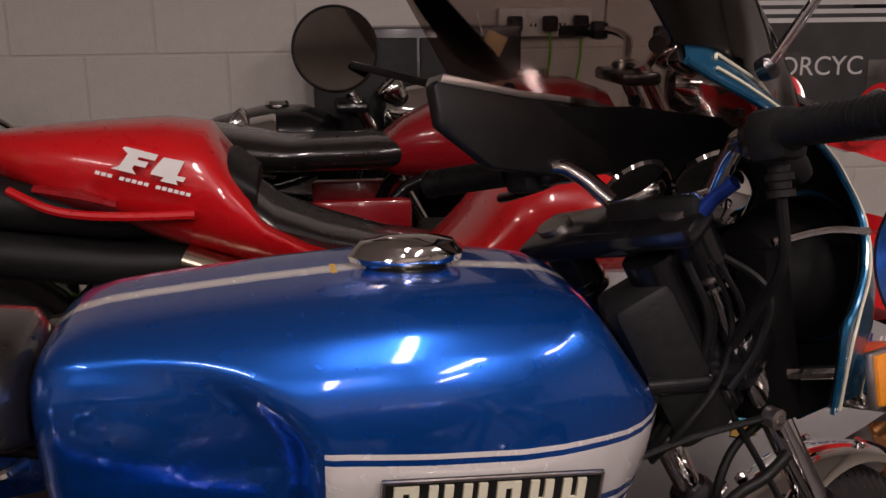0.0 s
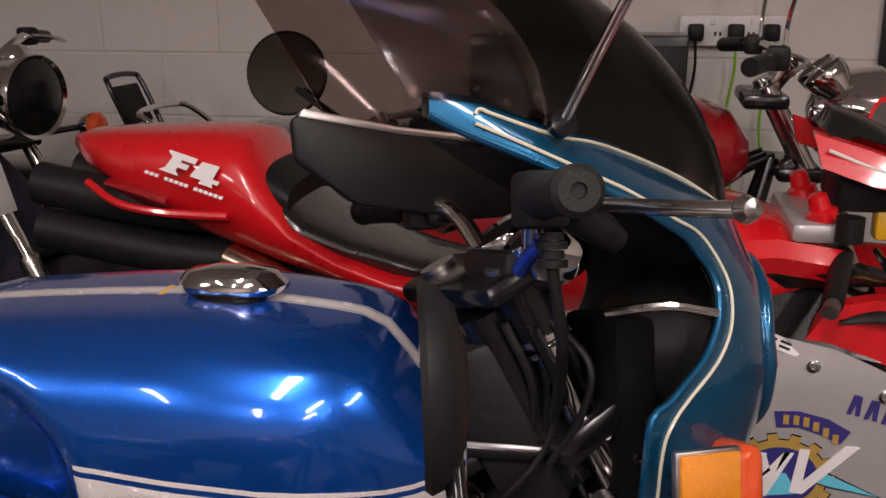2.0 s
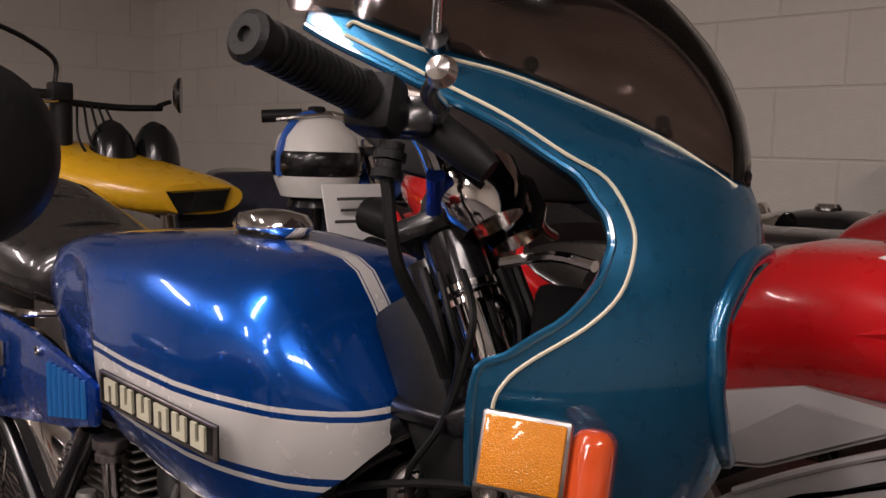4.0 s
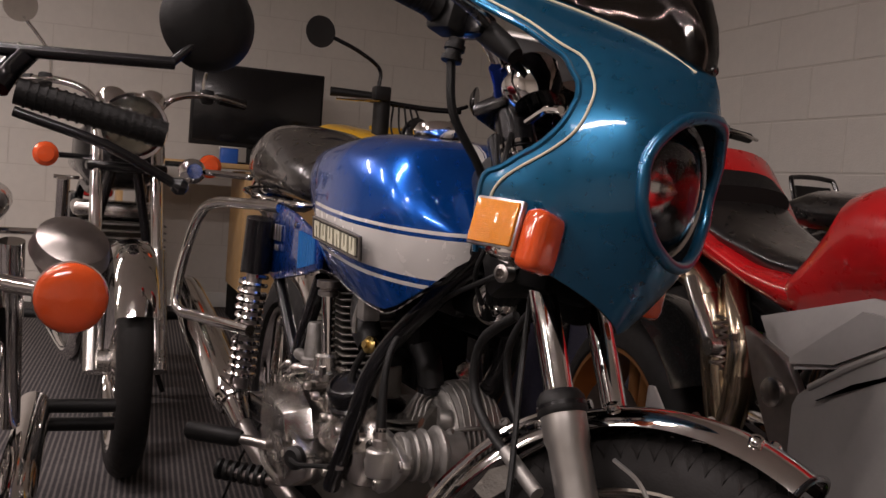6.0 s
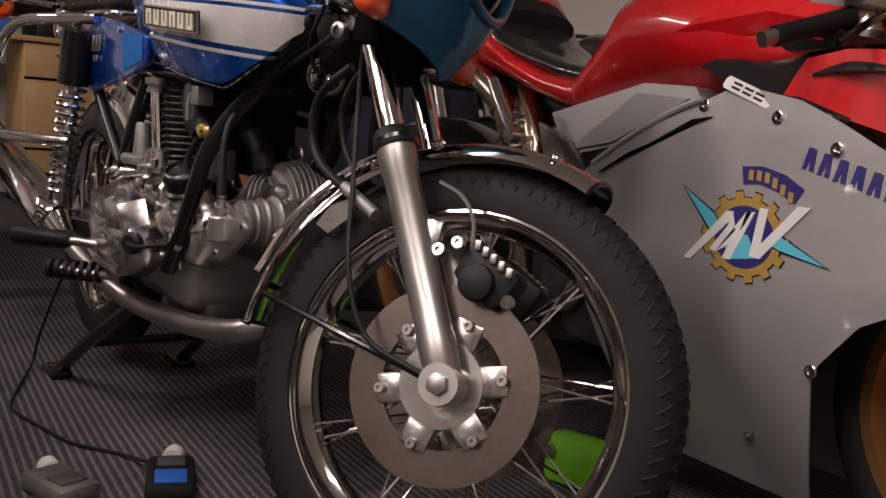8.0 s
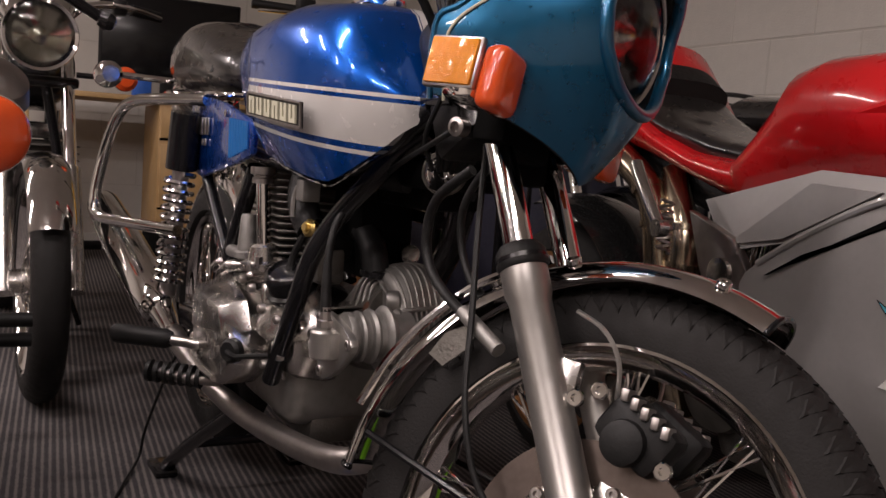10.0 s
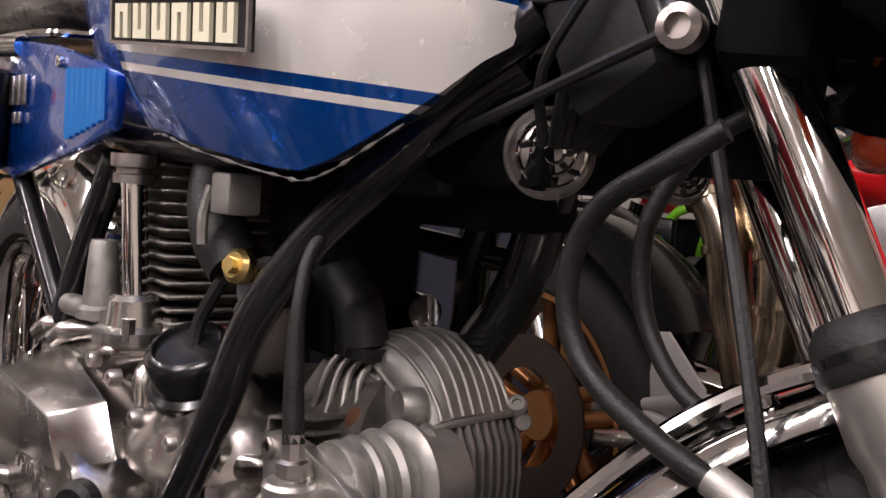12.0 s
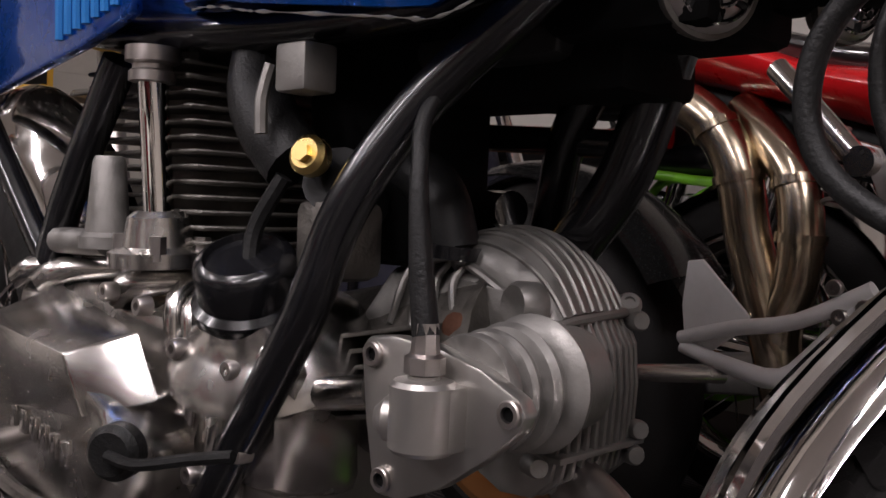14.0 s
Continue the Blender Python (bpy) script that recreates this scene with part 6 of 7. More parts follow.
# ---------- other motorcycles ----------
def classic_bike(name, label, at, k=1.0, paint="black", guard="chrome", bars=True, mirrors=True, indicators=True, rack=False, bar_z=1.06, glass="glass", tubes="black"):
    """A round-headlight roadster; x forward, the front axle at the origin, on the ground."""
    root = thing(name, label, "motorcycle", at @ Matrix.Scale(k, 4), "parked motorcycles")
    root.matrix_world = at

    def p(nm, bm, mat, lab="", parent=None, angle=38):
        bmesh.ops.scale(bm, vec=(k, k, k), verts=bm.verts)
        return part(nm, bm, mat, parent or root, lab, angle)

    def put(nm, bm, mat, lab="", parent=None, angle=38):
        return p(nm, bm, mat, lab, parent, angle)
    spoked_wheel((0, 0, .31), .31, .09, .238, put, "front_wheel", 28, False)
    spoked_wheel((-1.40, 0, .31), .31, .11, .228, put, "rear_wheel", 28, False)
    L = Vector((-.47, 0, .88))
    for s in (-1, 1):
        b0 = Vector((0, s * .085, .31))
        p("fork_slider", tube([b0 - L * .03, b0 + L * .33], .026, 16, 1), "alloy", "alloy fork slider")
        p("fork_tube", tube([b0 + L * .33, b0 + L * .80], .018, 16, 1), "chrome", "chrome fork tube")
        if indicators:
            st = p("indicator", tube([(-.22, s * .10, .86), (-.21, s * .20, .86)], .008, 8, 1), "black", "round orange indicator")
            p("indicator_body", lathe([(0, -.035), (.02, -.03), (.033, -.01), (.035, .01), (0, .01)], (-.20, s * .225, .86), (1, 0, 0), 20), "chrome", "", st)
            p("indicator_lens", lathe([(.034, .01), (.034, .02), (.022, .033), (0, .036)], (-.20, s * .225, .86), (1, 0, 0), 20), "orange", "", st)
    for d, m2 in ((.60, "black"), (.765, "black")):
        c = Vector((0, 0, .31)) + L * d
        p("fork_clamp", box(tuple(c + Vector((-.02, 0, 0))), (.09, .23, .03), .01), m2)
    gd = p("mudguard", thin_grid([[(math.cos(q) * (.33 + h), y, .31 + math.sin(q) * (.33 + h)) for y, h in ((-.055, -.014), (-.04, .002), (0, .010), (.04, .002), (.055, -.014))] for q in np.linspace(radians(30), radians(165), 24)], .002), guard, "rounded front mudguard")
    for s in (-1, 1):
        p("guard_stay", tube([(-.30 * .8, s * .056, .31 + .22), (-.05, s * .075, .33)], .005, 6, 1), "chrome", "", gd)
    hl = p("headlight", lathe([(0, -.13), (.05, -.12), (.085, -.06), (.095, -.01), (.098, .0), (.095, .008), (.086, .002), (.08, -.02), (0, -.04)], (-.16, 0, .955), (1, 0, -.05), 32), "chrome", "round chrome headlight")
    p("headlight_glass", lathe([(.088, .002), (.06, .014), (.03, .019), (0, .02), (0, .016), (.06, .010), (.086, -.001)], (-.16, 0, .955), (1, 0, -.05), 32), glass, "", hl)
    p("headlight_bulb", lathe([(0, -.04), (.02, -.04), (.018, -.01), (0, -.005)], (-.16, 0, .955), (1, 0, 0), 14), "chrome", "", hl)
    for s in (-1, 1):
        dl = p("instrument", lathe([(0, -.05), (.03, -.05), (.042, -.02), (.043, 0), (.040, .005), (.037, .001), (0, .001)], (-.27, s * .055, 1.04), (-.65, 0, .75), 24), "chrome", "round dial with black face")
        p("dial_face", lathe([(0, .001), (.037, .001), (.037, .003), (0, .003)], (-.27, s * .055, 1.04), (-.65, 0, .75), 24), "matt", "", dl)
        p("dial_needle", box((-.272, s * .055, 1.0435), (.003, .028, .002), 0), "decalwhite", "", dl)
        if bars:
            hb = p("handlebar", tube([(-.36, 0, 1.01), (-.36, s * .07, 1.01), (-.34, s * .13, bar_z), (-.37, s * .22, bar_z + .02), (-.44, s * .36, bar_z + .01)], .011, 12), "chrome", "raised chrome handlebar")
            p("grip", tube([(-.395, s * .27, bar_z + .017), (-.44, s * .365, bar_z + .01)], .017, 14, 1), "rubber", "", hb)
            p("switch", box((-.38, s * .235, bar_z + .018), (.04, .04, .045), .008), "matt", "", hb)
            p("lever", tube([(-.345, s * .21, bar_z + .02), (-.335, s * .28, bar_z + .012), (-.37, s * .355, bar_z)], .006, 8), "alloy", "", hb)
            if mirrors:
                ms2 = p("mirror_stalk", tube([(-.37, s * .22, bar_z + .03), (-.365, s * .23, bar_z + .10), (-.35, s * .30, bar_z + .19)], .0045, 8), "chrome", "", hb)
                p("mirror", lathe([(0, -.018), (.03, -.015), (.046, -.003), (.047, .003), (0, .003)], (-.35, s * .31, bar_z + .22), (1, 0, 0), 24), "chrome", "", hb)
    p("fuel_tank", loft([section(x, 0, zt, zm, zb, w, n=28) for x, zt, zm, zb, w in ((-.40, .90, .86, .82, .06), (-.44, .955, .87, .79, .10), (-.52, .985, .88, .77, .135), (-.64, .985, .88, .76, .145), (-.78, .955, .86, .76, .13), (-.90, .90, .84, .77, .10), (-.95, .86, .82, .78, .07))]), paint, "glossy rounded fuel tank", angle=50)
    p("filler_cap", lathe([(0, 0), (.035, 0), (.037, .008), (.03, .018), (0, .02)], (-.60, 0, .983), (0, 0, 1), 20), "chrome")
    p("seat", loft([section(x, 0, zt, zm, zb, w, n=24) for x, zt, zm, zb, w in ((-.88, .86, .83, .79, .08), (-.96, .87, .83, .79, .12), (-1.15, .865, .83, .79, .13), (-1.32, .895, .84, .79, .135), (-1.50, .905, .85, .80, .13), (-1.60, .88, .85, .81, .10))]), "leather", "long black dual seat", angle=50)
    p("engine_case", box((-.68, 0, .36), (.38, .30, .22), .05, seg=3), "cast", "polished engine case")
    for s in (-1, 1):
        p("engine_cover", lathe([(0, 0), (.085, 0), (.08, .025), (.05, .04), (0, .042)], (-.76, s * .14, .36), (0, s, 0), 24), "chrome")
        p("silencer", tube([(-.80, s * .17, .26), (-.95, s * .18, .27), (-1.05, s * .185, .285), (-1.60, s * .19, .33), (-1.64, s * .19, .335)], [.02, .022, .042, .042, .034], 16, 3), "chrome", "chrome silencer")
        p("header", tube([(-.46, s * .09, .56), (-.34, s * .10, .50), (-.32, s * .11, .38), (-.40, s * .13, .26), (-.80, s * .17, .26)], .019, 12), "chrome")
        p("frame_tube", tube([(-.35, s * .03, .86), (-.42, s * .09, .55), (-.48, s * .11, .24), (-.95, s * .12, .22)], .015, 10), tubes)
        p("upper_frame_tube", tube([(-.36, s * .03, .86), (-.60, s * .08, .76), (-.90, s * .10, .76), (-.98, s * .11, .50), (-.95, s * .12, .22)], .014, 10), tubes)
        p("shock", tube([(-1.25, s * .15, .78), (-1.38, s * .15, .36)], .026, 12, 1), "chrome")
        p("side_cover", box((-1.0, s * .12, .66), (.22, .03, .16), .02), paint)
        p("footpeg", tube([(-.92, s * .14, .30), (-.94, s * .29, .30)], .017, 12, 1), "rubber")
        p("rear_light_stalk", tube([(-1.55, s * .08, .78), (-1.56, s * .18, .78)], .008, 8, 1), "chrome")
    for q in range(9):
        p("fin", box((-.60, 0, .48 + q * .022), (.24, .30, .006), .002, seg=1), "cast")
    p("cylinder_block", box((-.60, 0, .57), (.16, .24, .20), .02), "dirty")
    p("cam_cover", box((-.60, 0, .70), (.22, .28, .05), .02), "alloy")
    p("carburettor_bank", box((-.80, 0, .60), (.12, .26, .08), .02), "dirty")
    p("rear_guard", thin_grid([[(-1.40 + math.cos(q) * (.33 + h), y, .31 + math.sin(q) * (.33 + h)) for y, h in ((-.06, -.012), (0, .01), (.06, -.012))] for q in np.linspace(radians(20), radians(170), 20)], .002), "chrome")
    p("tail_light", box((-1.68, 0, .74), (.06, .13, .08), .02), "redlens")
    p("side_stand", tube([(-.85, .14, .24), (-.90, .22, .02)], .010, 8, 1), "black")
    if rack:
        rk = p("back_rest", tube([(-1.52, -.10, .86), (-1.60, -.10, 1.04), (-1.62, -.07, 1.07), (-1.62, .07, 1.07), (-1.60, .10, 1.04), (-1.52, .10, .86)], .009, 8), "black", "black tubular back rest")
        p("rest_pad", box((-1.585, 0, .98), (.012, .16, .13), .005, m=Matrix.Rotation(radians(-22), 4, "Y")), "matt", "", rk)
        p("grab_rail", tube([(-1.30, -.15, .84), (-1.45, -.16, .95), (-1.50, -.10, .97), (-1.50, .10, .97), (-1.45, .16, .95), (-1.30, .15, .84)], .010, 8), "chrome", "chrome grab rail")
    return root


classic_bike("roadster", "chrome and black roadster with orange indicators", pose(-2.06, -.50, 0, 0, 0, 3), 1.075, "black")
classic_bike("roadster", "red roadster with twin dials and long black seat", pose(.41, 1.28, 0, 0, 0, -1), 1.09, "darkred", mirrors=True, rack=False)
classic_bike("roadster", "black roadster with back rest by the block wall", pose(-.30, 1.78, 0, 0, 0, 0), .98, "black", "black", bars=False, mirrors=False, indicators=False, rack=True)
classic_bike("roadster", "dark roadster with black headlight", pose(-1.58, 1.12, 0, 0, 0, -8), 1.10, "blue", "black", mirrors=False, glass="black")
classic_bike("roadster", "green-framed roadster behind the sports bike", pose(-.75, 1.56, 0, 0, 0, 3), .92, "black", "black", bars=False, mirrors=False, indicators=False, tubes="lime")

# red neighbour whose left mirror hangs close to the camera
NB = classic_bike("roadster", "dark red roadster with round black bar mirror", pose(-.02, -.90, 0), .95, "darkred", "black", bars=False, mirrors=False, indicators=False)


def nb(name, bm, mat, label="", parent=None):
    ob = part(name, bm, mat, parent or NB, label, 38, NB.matrix_world.inverted())
    return ob


mr = nb("mirror", lathe([(0, .022), (.02, .021), (.045, .015), (.058, .005), (.061, -.002), (.058, -.006), (.055, -.004), (0, -.004)], (-.39, -.490, 1.088), (1, .25, .03), 40), "matt", "round black bar mirror with domed back")
nb("mirror_glass", lathe([(0, -.0045), (.0555, -.0045), (.0555, -.006), (0, -.006)], (-.39, -.490, 1.088), (1, .25, .03), 40), "mirror", "mirror glass", mr)
nb("mirror_stalk", tube([(-.365, -.535, 1.030), (-.37, -.52, 1.045), (-.375, -.505, 1.06)], .006, 10), "black", "", mr)
hb = nb("handlebar", tube([(-.35, -1.0, 1.02), (-.35, -.80, 1.022), (-.35, -.69, 1.024), (-.358, -.53, 1.030)], .0075, 10), "black", "black handlebar")
gr = nb("grip", tube([(-.35, -.70, .979), (-.35, -.62, .962), (-.35, -.536, .944)], .0155, 16, 2), "rubber", "knurled black grip")
for q in range(16):
    nb("grip_rib", lathe([(0, 0), (.0172, 0), (.0172, .003), (0, .003)], (-.35, -.69 + q * .0095, .977 - q * .00203), (0, .98, -.2), 14), "rubber", "", gr)
nb("riser", tube([(-.35, -.72, .98), (-.36, -.71, 1.0), (-.352, -.69, 1.024)], .014, 10, 3), "black")
nb("clutch_lever", tube([(-.33, -.70, .955), (-.325, -.60, .925), (-.335, -.525, .888)], .006, 10), "black", "black lever with ball end")
nb("lever_ball", lathe([(0, -.011), (.008, -.008), (.011, 0), (.008, .008), (0, .011)], (-.335, -.518, .885), (0, 1, -.3), 16), "black")
ind = nb("front_indicator", lathe([(0, -.06), (.016, -.05), (.034, -.02), (.040, .0), (0, .0)], (-.275, -.630, .757), (1, .1, -.02), 28), "chrome", "round orange indicator in chrome cup")
nb("indicator_lens", lathe([(.0385, 0), (.0385, .010), (.034, .016), (.02, .020), (0, .021)], (-.275, -.630, .757), (1, .1, -.02), 28), "orange", "", ind)
nb("indicator_stalk", tube([(-.30, -.63, .757), (-.31, -.72, .77), (-.30, -.82, .80)], .010, 10, 3), "chrome", "", ind)
nb("chrome_cup", lathe([(0, -.03), (.03, -.025), (.045, 0), (.04, .02), (.02, .03), (0, .03)], (-.34, -.635, .80), (.6, .2, .8), 24), "steel", "", ind)
for x, z in ((-1.56, .325), (-1.60, .27)):
    nb("long_peg", tube([(x, -.70, z), (x, -.535, z)], .017, 12, 1), "rubber")

# yellow naked bike in the row behind
YB = thing("yellow_motorcycle", "yellow naked motorcycle with black screens and mirrors", "motorcycle", pose(-2.3, .42, 0), "parked motorcycles")


def yb(name, bm, mat, label="", parent=None, angle=38):
    return part(name, bm, mat, parent or YB, label, angle)


cowl = yb("cowl", loft([section(x, y, zt, zm, zb, w, n=24) for x, y, zt, zm, zb, w in ((-.35, -.26, 1.10, 1.085, 1.07, .03), (-.22, -.20, 1.115, 1.08, 1.04, .09), (-.08, -.08, 1.085, 1.03, .97, .16), (.06, .04, 1.04, .98, .92, .19), (.16, .13, 1.005, .95, .895, .17), (.20, .17, .985, .945, .90, .13))]), "yellow", "glossy yellow cowl", angle=50)
yb("lens", loft([[(.195, .06, .965), (.195, .27, .975), (.19, .25, .905), (.195, .10, .90)], [(.215, .08, .96), (.215, .25, .968), (.212, .23, .912), (.215, .11, .908)]]), "black", "dark lens", cowl, 20)
for y in (.02, .15):
    yb("screen_hump", lathe([(.065, 0), (.065, .05), (.055, .09), (.035, .12), (.012, .135), (0, .137)], (-.02, y, 1.02), (-.25, 0, 1), 24), "black", "black domed screen")
bar = yb("handlebar", tube([(-.12, -.22, 1.215), (-.10, -.10, 1.20), (-.08, .06, 1.19), (-.10, .20, 1.195)], .010, 10), "black", "black handlebar with switchgear")
yb("stem", tube([(-.09, -.10, 1.02), (-.09, -.10, 1.20)], .03, 12, 1), "matt", "", bar)
yb("brake_reservoir", box((-.07, -.11, 1.225), (.05, .06, .05), .008), "matt", "", bar)
yb("grip", tube([(-.10, -.13, 1.215), (-.12, -.28, 1.22)], .016, 12, 1), "rubber", "", bar)
yb("lever", tube([(-.06, -.12, 1.20), (-.05, -.20, 1.195), (-.07, -.27, 1.195)], .006, 8), "alloy", "", bar)
for pts, c in (([(-.08, -.12, 1.24), (-.08, -.12, 1.31), (-.07, -.20, 1.36), (-.07, -.29, 1.395)], (-.07, -.34, 1.41)), ([(-.08, .18, 1.20), (-.08, .22, 1.215)], (-.08, .25, 1.235))):
    mm = yb("mirror_stalk", tube(pts, .007, 8), "black")
    yb("mirror", lathe([(0, -.02), (.03, -.018), (.052, -.004), (.054, .004), (0, .004)], c, (1, .2 if c[1] < 0 else 1.6, 0), 24), "black", "round black mirror", mm)
for i in range(5):
    yb("cable", tube([(-.08, -.06 + .02 * i, 1.19), (-.02, -.08 + .03 * i, 1.10), (-.02, -.04 + .03 * i, 1.03)], .004, 6), "rubber")
yb("engine", box((-.30, .10, .45), (.40, .32, .40), .06), "dirty")
yb("tail", loft([section(x, .3, zt, zm, zb, w, n=20) for x, zt, zm, zb, w in ((-.9, .95, .92, .90, .06), (-.6, .93, .90, .86, .12), (-.35, .98, .93, .88, .14), (-.15, .98, .93, .85, .14))]), "leather")
w0 = cast_wheel((.10, .10, .31), .31, .12, .22, yb)
cast_wheel((-1.25, .10, .31), .31, .16, .22, yb)
for s in (-1, 1):
    yb("fork_leg", tube([(.10, .10 + s * .1, .31), (-.08, .10 + s * .1, .98)], .026, 12, 1), "steel")
yb("swing_arm", tube([(-.5, .16, .40), (-1.25, .18, .31)], .03, 10, 1), "black")
cover = thing("dust_cover", "dark blue cloth cover over a parked machine", "cover", pose(-2.55, 1.15, 0))
part("cloth", loft([[(1.0 * a * math.cos(q), .33 * a * math.sin(q) * (1 + .1 * math.sin(5 * q)), z) for q in np.linspace(0, 2 * math.pi, 37)[:-1]] for a, z in ((.86, 0.0), (.84, .3), (.80, .6), (.74, .80), (.62, .92), (.40, .985), (.12, 1.0))]), "cloth", cover)
part("hem", tube([(.862 * math.cos(q), .285 * math.sin(q) * (1 + .1 * math.sin(5 * q)), .01) for q in np.linspace(0, 2 * math.pi, 37)[:-1]], .008, 6, 1, closed=True), "rubber", cover)

# ---------- furniture and wall things ----------
desk = thing("desk", "light wood desk with drawer pedestal", "desk", pose(-5.15, .35, 0))
part("desk_top", box((0, 0, .955), (.75, 1.7, .03), .005), "wood", desk)
ped = part("pedestal", box((.06, .10, .57), (.58, .46, .72), .006), "wood", desk, "drawer pedestal")
for z, h in ((.83, .17), (.53, .36)):
    dr = part("drawer", box((.36, .10, z), (.018, .44, h), .004), "wood", desk)
    part("drawer_gap", box((.352, .10, z - h / 2 - .008), (.004, .45, .012), 0), "dark", dr)
    part("handle", box((.375, .10, z + h * .25), (.014, .12, .014), .004), "matt", dr)
part("plinth", box((.06, .10, .10), (.56, .44, .2), .004), "dark", desk)
for y in (-.82, .82):
    part("desk_leg", box((0, y, .47), (.68, .03, .94), .004), "wood", desk)
screen = thing("television", "large dark flat screen on a stand", "television", pose(-5.20, .33, .97))
part("panel", box((0, 0, .36), (.05, .82, .50), .008), "matt", screen)
part("glass_face", box((.028, 0, .365), (.006, .79, .46), .002), "black", screen, "black glass face")
part("stand_neck", box((-.02, 0, .06), (.03, .10, .14), .004), "matt", screen)
part("stand_base", box((0, 0, .008), (.20, .36, .016), .004), "matt", screen)
for n2, (y, z, sx, mt) in enumerate(((.05, .0, .14, "matt"), (.28, .0, .10, "matt"), (-.20, .0, .10, "blueplastic"), (.45, .0, .08, "white"))):
    g = thing("desk_box", "small boxed gadget lying on the desk", "box", pose(-4.90, .33 + y, .97), "desk clutter")
    part("case", box((0, 0, .045), (.09, sx, .09), .008), mt, g)
    part("lid", box((0, 0, .094), (.092, sx + .002, .006), .002), "matt" if mt == "white" else "white", g)
nbk = thing("notice", "small yellow framed notice on the far desk", "notice", pose(-4.4, .95, .965))
part("board", box((0, 0, .16), (.02, .22, .24), .004), "yellow", nbk)
part("picture", box((.012, 0, .16), (.004, .16, .16), .001), "matt", nbk)
stand = thing("side_table", "small dark table carrying boxes", "table", pose(-4.4, .95, 0))
part("table_top", box((0, 0, .95), (.4, .5, .03), .004), "wood", stand)
for x in (-.17, .17):
    for y in (-.22, .22):
        part("leg", box((x, y, .467), (.03, .03, .935), .003), "matt", stand)
# helmet and card beside the row
hs_ = thing("helmet_stand", "slim black stand for a helmet", "stand", pose(-2.02, .92, 0))
part("post", tube([(0, 0, 0.02), (0, 0, .93)], .015, 12, 1), "black", hs_)
part("foot", lathe([(0, 0), (.15, 0), (.15, .012), (.02, .025), (0, .025)], n=28), "black", hs_)
part("rest", lathe([(0, .92), (.09, .92), (.08, .945), (0, .95)], n=24), "black", hs_)
helmet = thing("helmet", "white and blue crash helmet with dark visor", "helmet", pose(-2.02, .92, .95))
part("shell", lathe([(0, .0), (.105, .0), (.125, .05), (.13, .10), (.115, .17), (.07, .22), (0, .235)], n=32), "white", helmet)
part("stripe", tube([(.0, -.128, .06), (0, -.125, .14), (0, -.08, .213), (0, 0, .238), (0, .08, .213), (0, .125, .14)], .012, 8, 4), "blueplastic", helmet, "blue stripe")
part("visor", lathe([(.128, .06), (.134, .075), (.135, .115), (.128, .13)], n=32), "black", helmet, "dark visor")
cardp = thing("info_card", "white printed card with dark bars", "card", pose(-1.74, .86, .0))
part("post", tube([(0, 0, 0), (0, 0, .82)], .008, 8, 1), "black", cardp)
part("sheet", box((0, 0, .90), (.006, .21, .20), .001, m=Matrix.Rotation(radians(-15), 4, "Y")), "paper", cardp)
for i in range(4):
    part("text_bar", box((.006 - .004 * i + .006, 0, .96 - i * .03), (.003, .16 - .03 * (i % 2), .008), 0), "print", cardp)
# socket board
so = thing("socket_panel", "white socket panel with three black plugs", "socket panel", pose(.0, Y1, 1.185))
part("box", box((0, -.02, 0), (.32, .04, .095), .006), "white", so)
for x in (-.11, .01, .115):
    pl = part("plug", box((x, -.062, -.005), (.048, .042, .052), .008), "matt", so, "black plug")
    part("plug_grip", box((x, -.085, -.005), (.034, .01, .036), .004), "matt", pl)
for x, mt in ((-.11, "rubber"), (.01, "lime"), (.115, "lime")):
    part("cable", tube([(x, -.06, -.03), (x + .004, -.05, -.12), (x - .01, -.03, -.30), (x + .03, -.02, -.60), (x, -.02, -1.1)], .0045, 8), mt, so, "bright green cable" if mt == "lime" else "black cable")
for x in (-.06, .06):
    part("switch", box((x, -.042, .028), (.014, .006, .02), .002), "white", so)
for x in (-.05, -.035, .05, .065):
    part("pin_hole", box((x, -.0405, -.01), (.006, .003, .012), 0), "dark", so)
# poster
po = thing("poster", "dark wall poster with grey picture and white lettering", "poster", pose(.44, Y1 - .012, .90))
part("sheet", box((.60, 0, .30), (1.2, .012, .62), .002), "print", po)
for i in range(6):
    part("white_bar", box((.56, -.008, .40 - i * .030 + .03), (.50, .004, .016), 0), "paper", po)
for i, (x, z, w, h) in enumerate(((.10, .25, .20, .34), (.36, .10, .30, .14), (.85, .42, .35, .20), (.95, .08, .40, .12))):
    part("picture_shape", box((x, -.007, z), (w, .003, h), .001), "dirty" if i % 2 else "matt", po)
cu = bpy.data.curves.new("poster_word", "FONT")
cu.body, cu.size, cu.extrude = "MOTORCYC", .094, .001
cu.materials.append(M["paper"])
word = new("poster_word", cu)
word.parent = po
word.matrix_basis = pose(.20, -.0085, .090, 90, 0, 0)
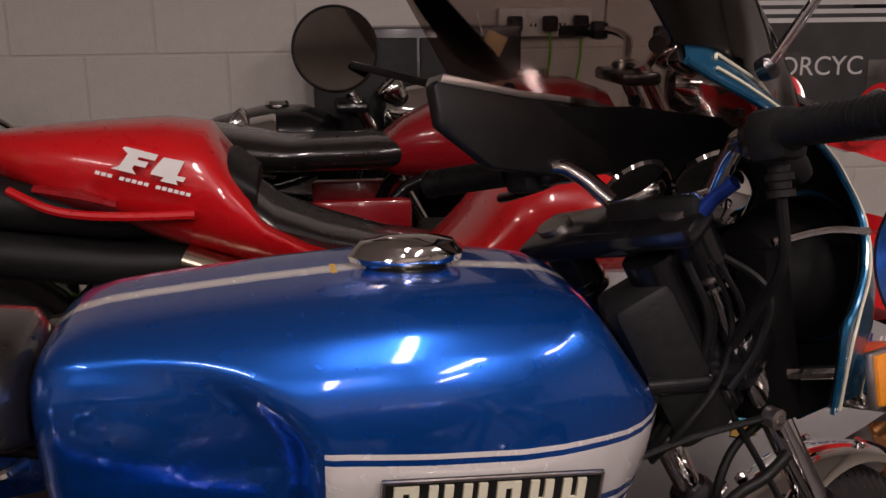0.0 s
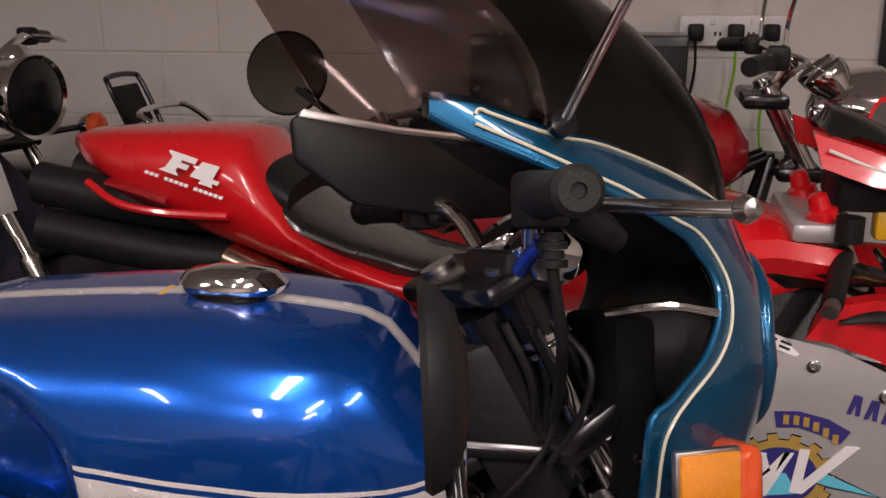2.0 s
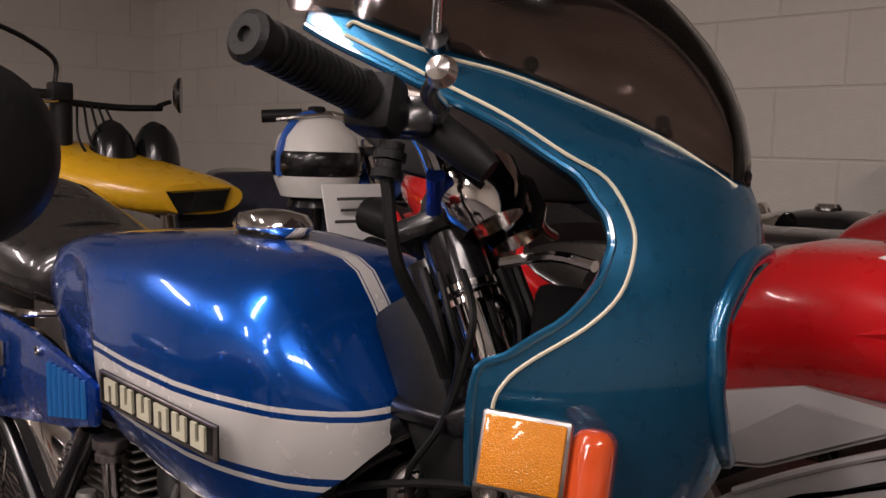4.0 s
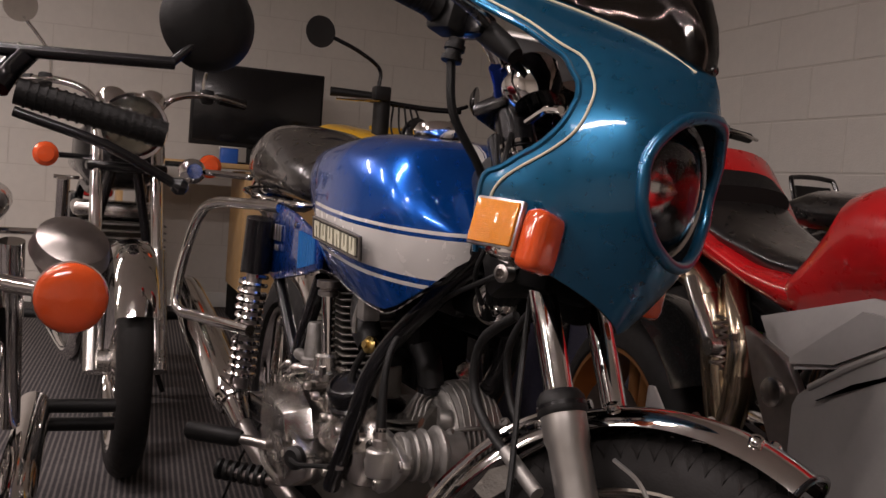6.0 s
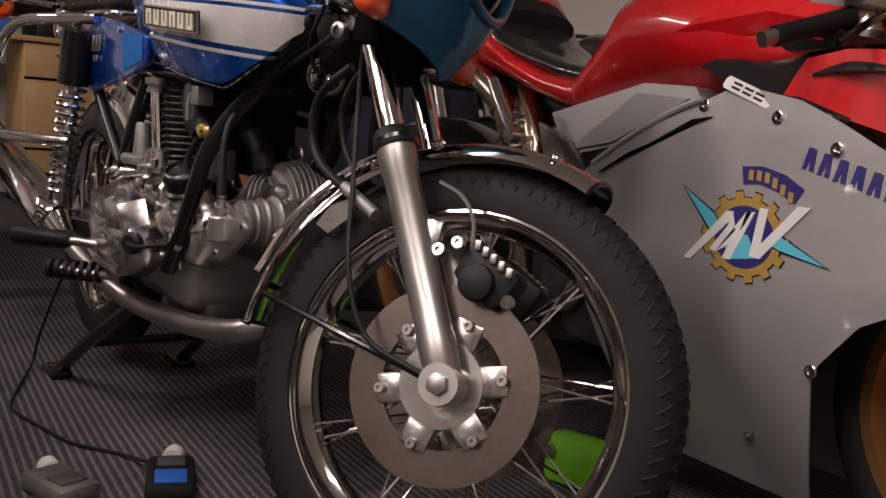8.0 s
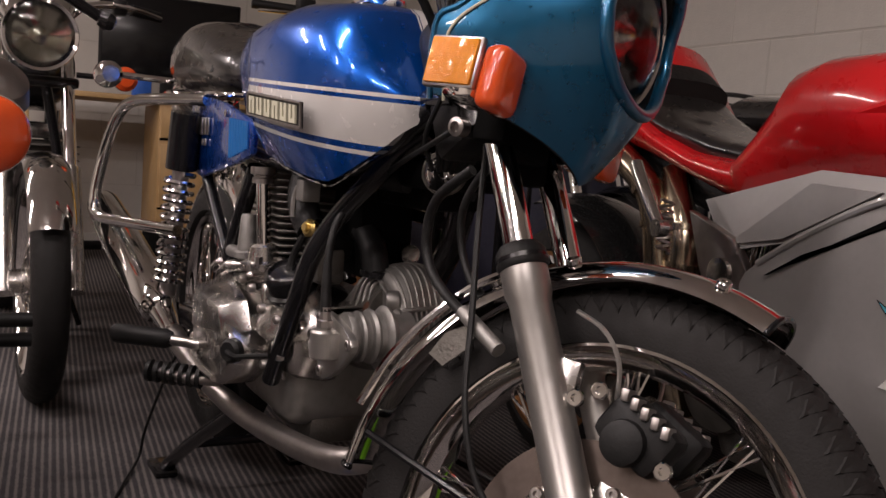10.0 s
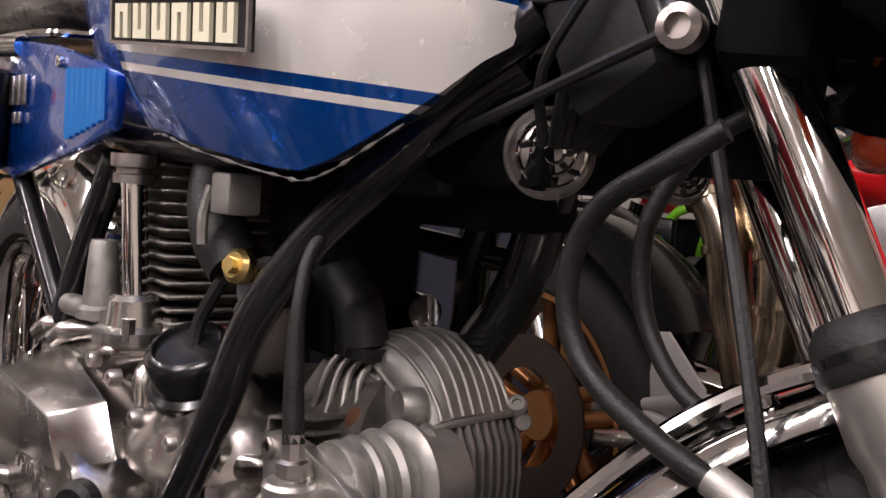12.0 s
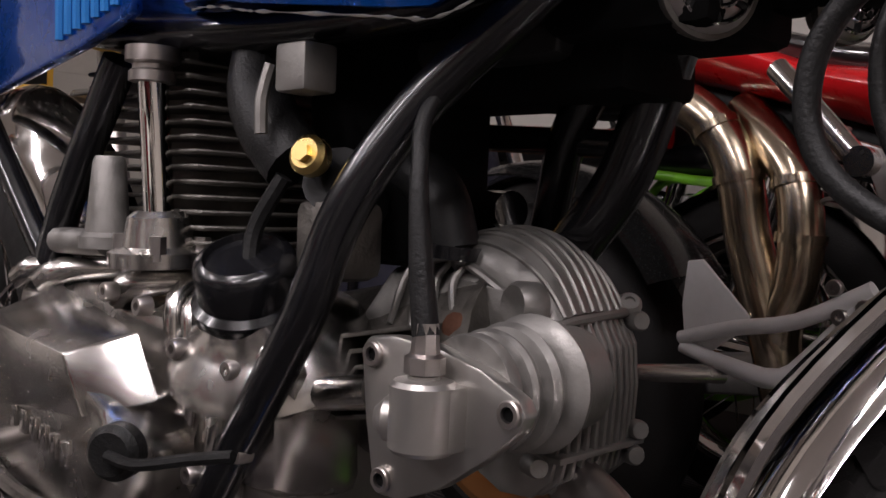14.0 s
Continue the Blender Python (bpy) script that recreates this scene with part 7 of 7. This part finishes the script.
# cabinet behind the row
cab = thing("cabinet", "tall black metal cabinet against the block wall", "cabinet", pose(-.46, Y1 - .17, 0))
part("body", box((0, 0, .59), (.64, .26, 1.18), .008), "black", cab)
for x in (-.16, .16):
    part("door", box((x, -.135, .60), (.31, .012, 1.10), .004), "matt", cab)
    part("door_handle", box((x * .2, -.146, .75), (.012, .012, .10), .003), "steel", cab)
tag = thing("swing_tag", "buff card tag hanging from a handlebar", "tag", pose(-.33, 1.40, 1.13))
part("card", box((0, 0, 0), (.055, .003, .10), .001, m=Matrix.Rotation(radians(25), 4, "Y")), "card", tag)
part("string", tube([(-.02, 0, .045), (-.03, 0, .08), (-.03, .02, .10)], .0015, 5), "paper", tag)

# ---------- on the floor ----------
dev = thing("battery_tester", "black and blue hand-held tester lying on the carpet", "tester", pose(-.62, -.222, 0, 0, 0, -18))
part("body", box((0, 0, .018), (.16, .085, .034), .012), "matt", dev)
part("key_plate", box((.035, 0, .0365), (.06, .055, .004), .006), "blueplastic", dev, "blue key plate")
part("display", box((-.035, 0, .0365), (.04, .05, .004), .002), "print", dev)
part("lead_cap", lathe([(0, 0), (.02, 0), (.02, .03), (.014, .04), (0, .04)], (-.078, .0, .022), (-1, .2, 0), 16), "white", dev, "white cap")
d2 = thing("battery_tester", "grey second tester lying on the carpet", "tester", pose(-.66, -.40, 0, 0, 0, 20))
part("body", box((0, 0, .018), (.13, .08, .034), .012), "cast", d2)
part("display", box((.02, 0, .0365), (.05, .05, .004), .002), "print", d2)
part("lead_cap", lathe([(0, 0), (.018, 0), (.018, .03), (0, .034)], (-.06, .02, .02), (-1, .3, 0), 16), "white", d2)
lead = thing("charger_lead", "black charger lead running over the carpet", "cable", pose(0, 0, 0))
part("wire", tube([(-.70, -.235, .02), (-.80, -.262, .006), (-.89, -.33, .006), (-1.0, -.365, .006), (-1.15, -.40, .006), (-1.3, -.36, .006), (-1.45, -.305, .02), (-1.40, -.30, .10), (-1.32, -.27, .25), (-1.22, -.24, .37)], .0035, 8), "rubber", lead)
gd = thing("green_clamp", "lime green plastic wheel clamp on the carpet", "wheel clamp", pose(-.33, .50, 0, 0, 0, 20))
part("jaw", box((0, 0, .05), (.16, .07, .10), .02), "lime", gd)
part("pin", tube([(-.06, -.05, .07), (-.06, .05, .07)], .012, 10, 1), "steel", gd)

# ---------- blocks of the two visible walls ----------
def block_wall(parent, length, place, n_near, near):
    """Blocks 440 x 215 with 10 mm recessed joints, set proud of the joint face; those in the near stretch are parts."""
    me = bpy.data.meshes.new("block")
    b2 = box((0, 0, 0), (.443, .012, .218), .0025, seg=1)
    b2.to_mesh(me)
    b2.free()
    me.materials.append(M["wall"])
    rest = bmesh.new()
    i = 0
    for row in range(12):
        z = -.03 + row * .225 + .1125
        if z > H - .05:
            break
        x = -.225 if row % 2 else 0.0
        while x < length + .2:
            xc = min(max(x, .0), length)
            if near[0] <= x <= near[1] and i < n_near and near[2] <= z <= near[3]:
                ob = new("block", me)
                ob.parent = parent
                ob.matrix_world = place @ pose(x, 0, z)
                i += 1
            else:
                box((x, 0, z), (.443, .012, .218), 0, bm=rest)
            x += .45
    bm2 = rest
    bm2.transform(place)
    tagged(part("block_face", bm2, "wall", parent), kind="stuff")


block_wall(wall_north, X1 - X0, pose(X0 - .08, Y1 + .0125, 0), 280, (2.4, 8.6, .3, 2.2))
block_wall(wall_west, Y1 - Y0, pose(X0 - .0125, Y0 + .1, 0, 0, 0, 90), 0, (9, 9, 9, 9))
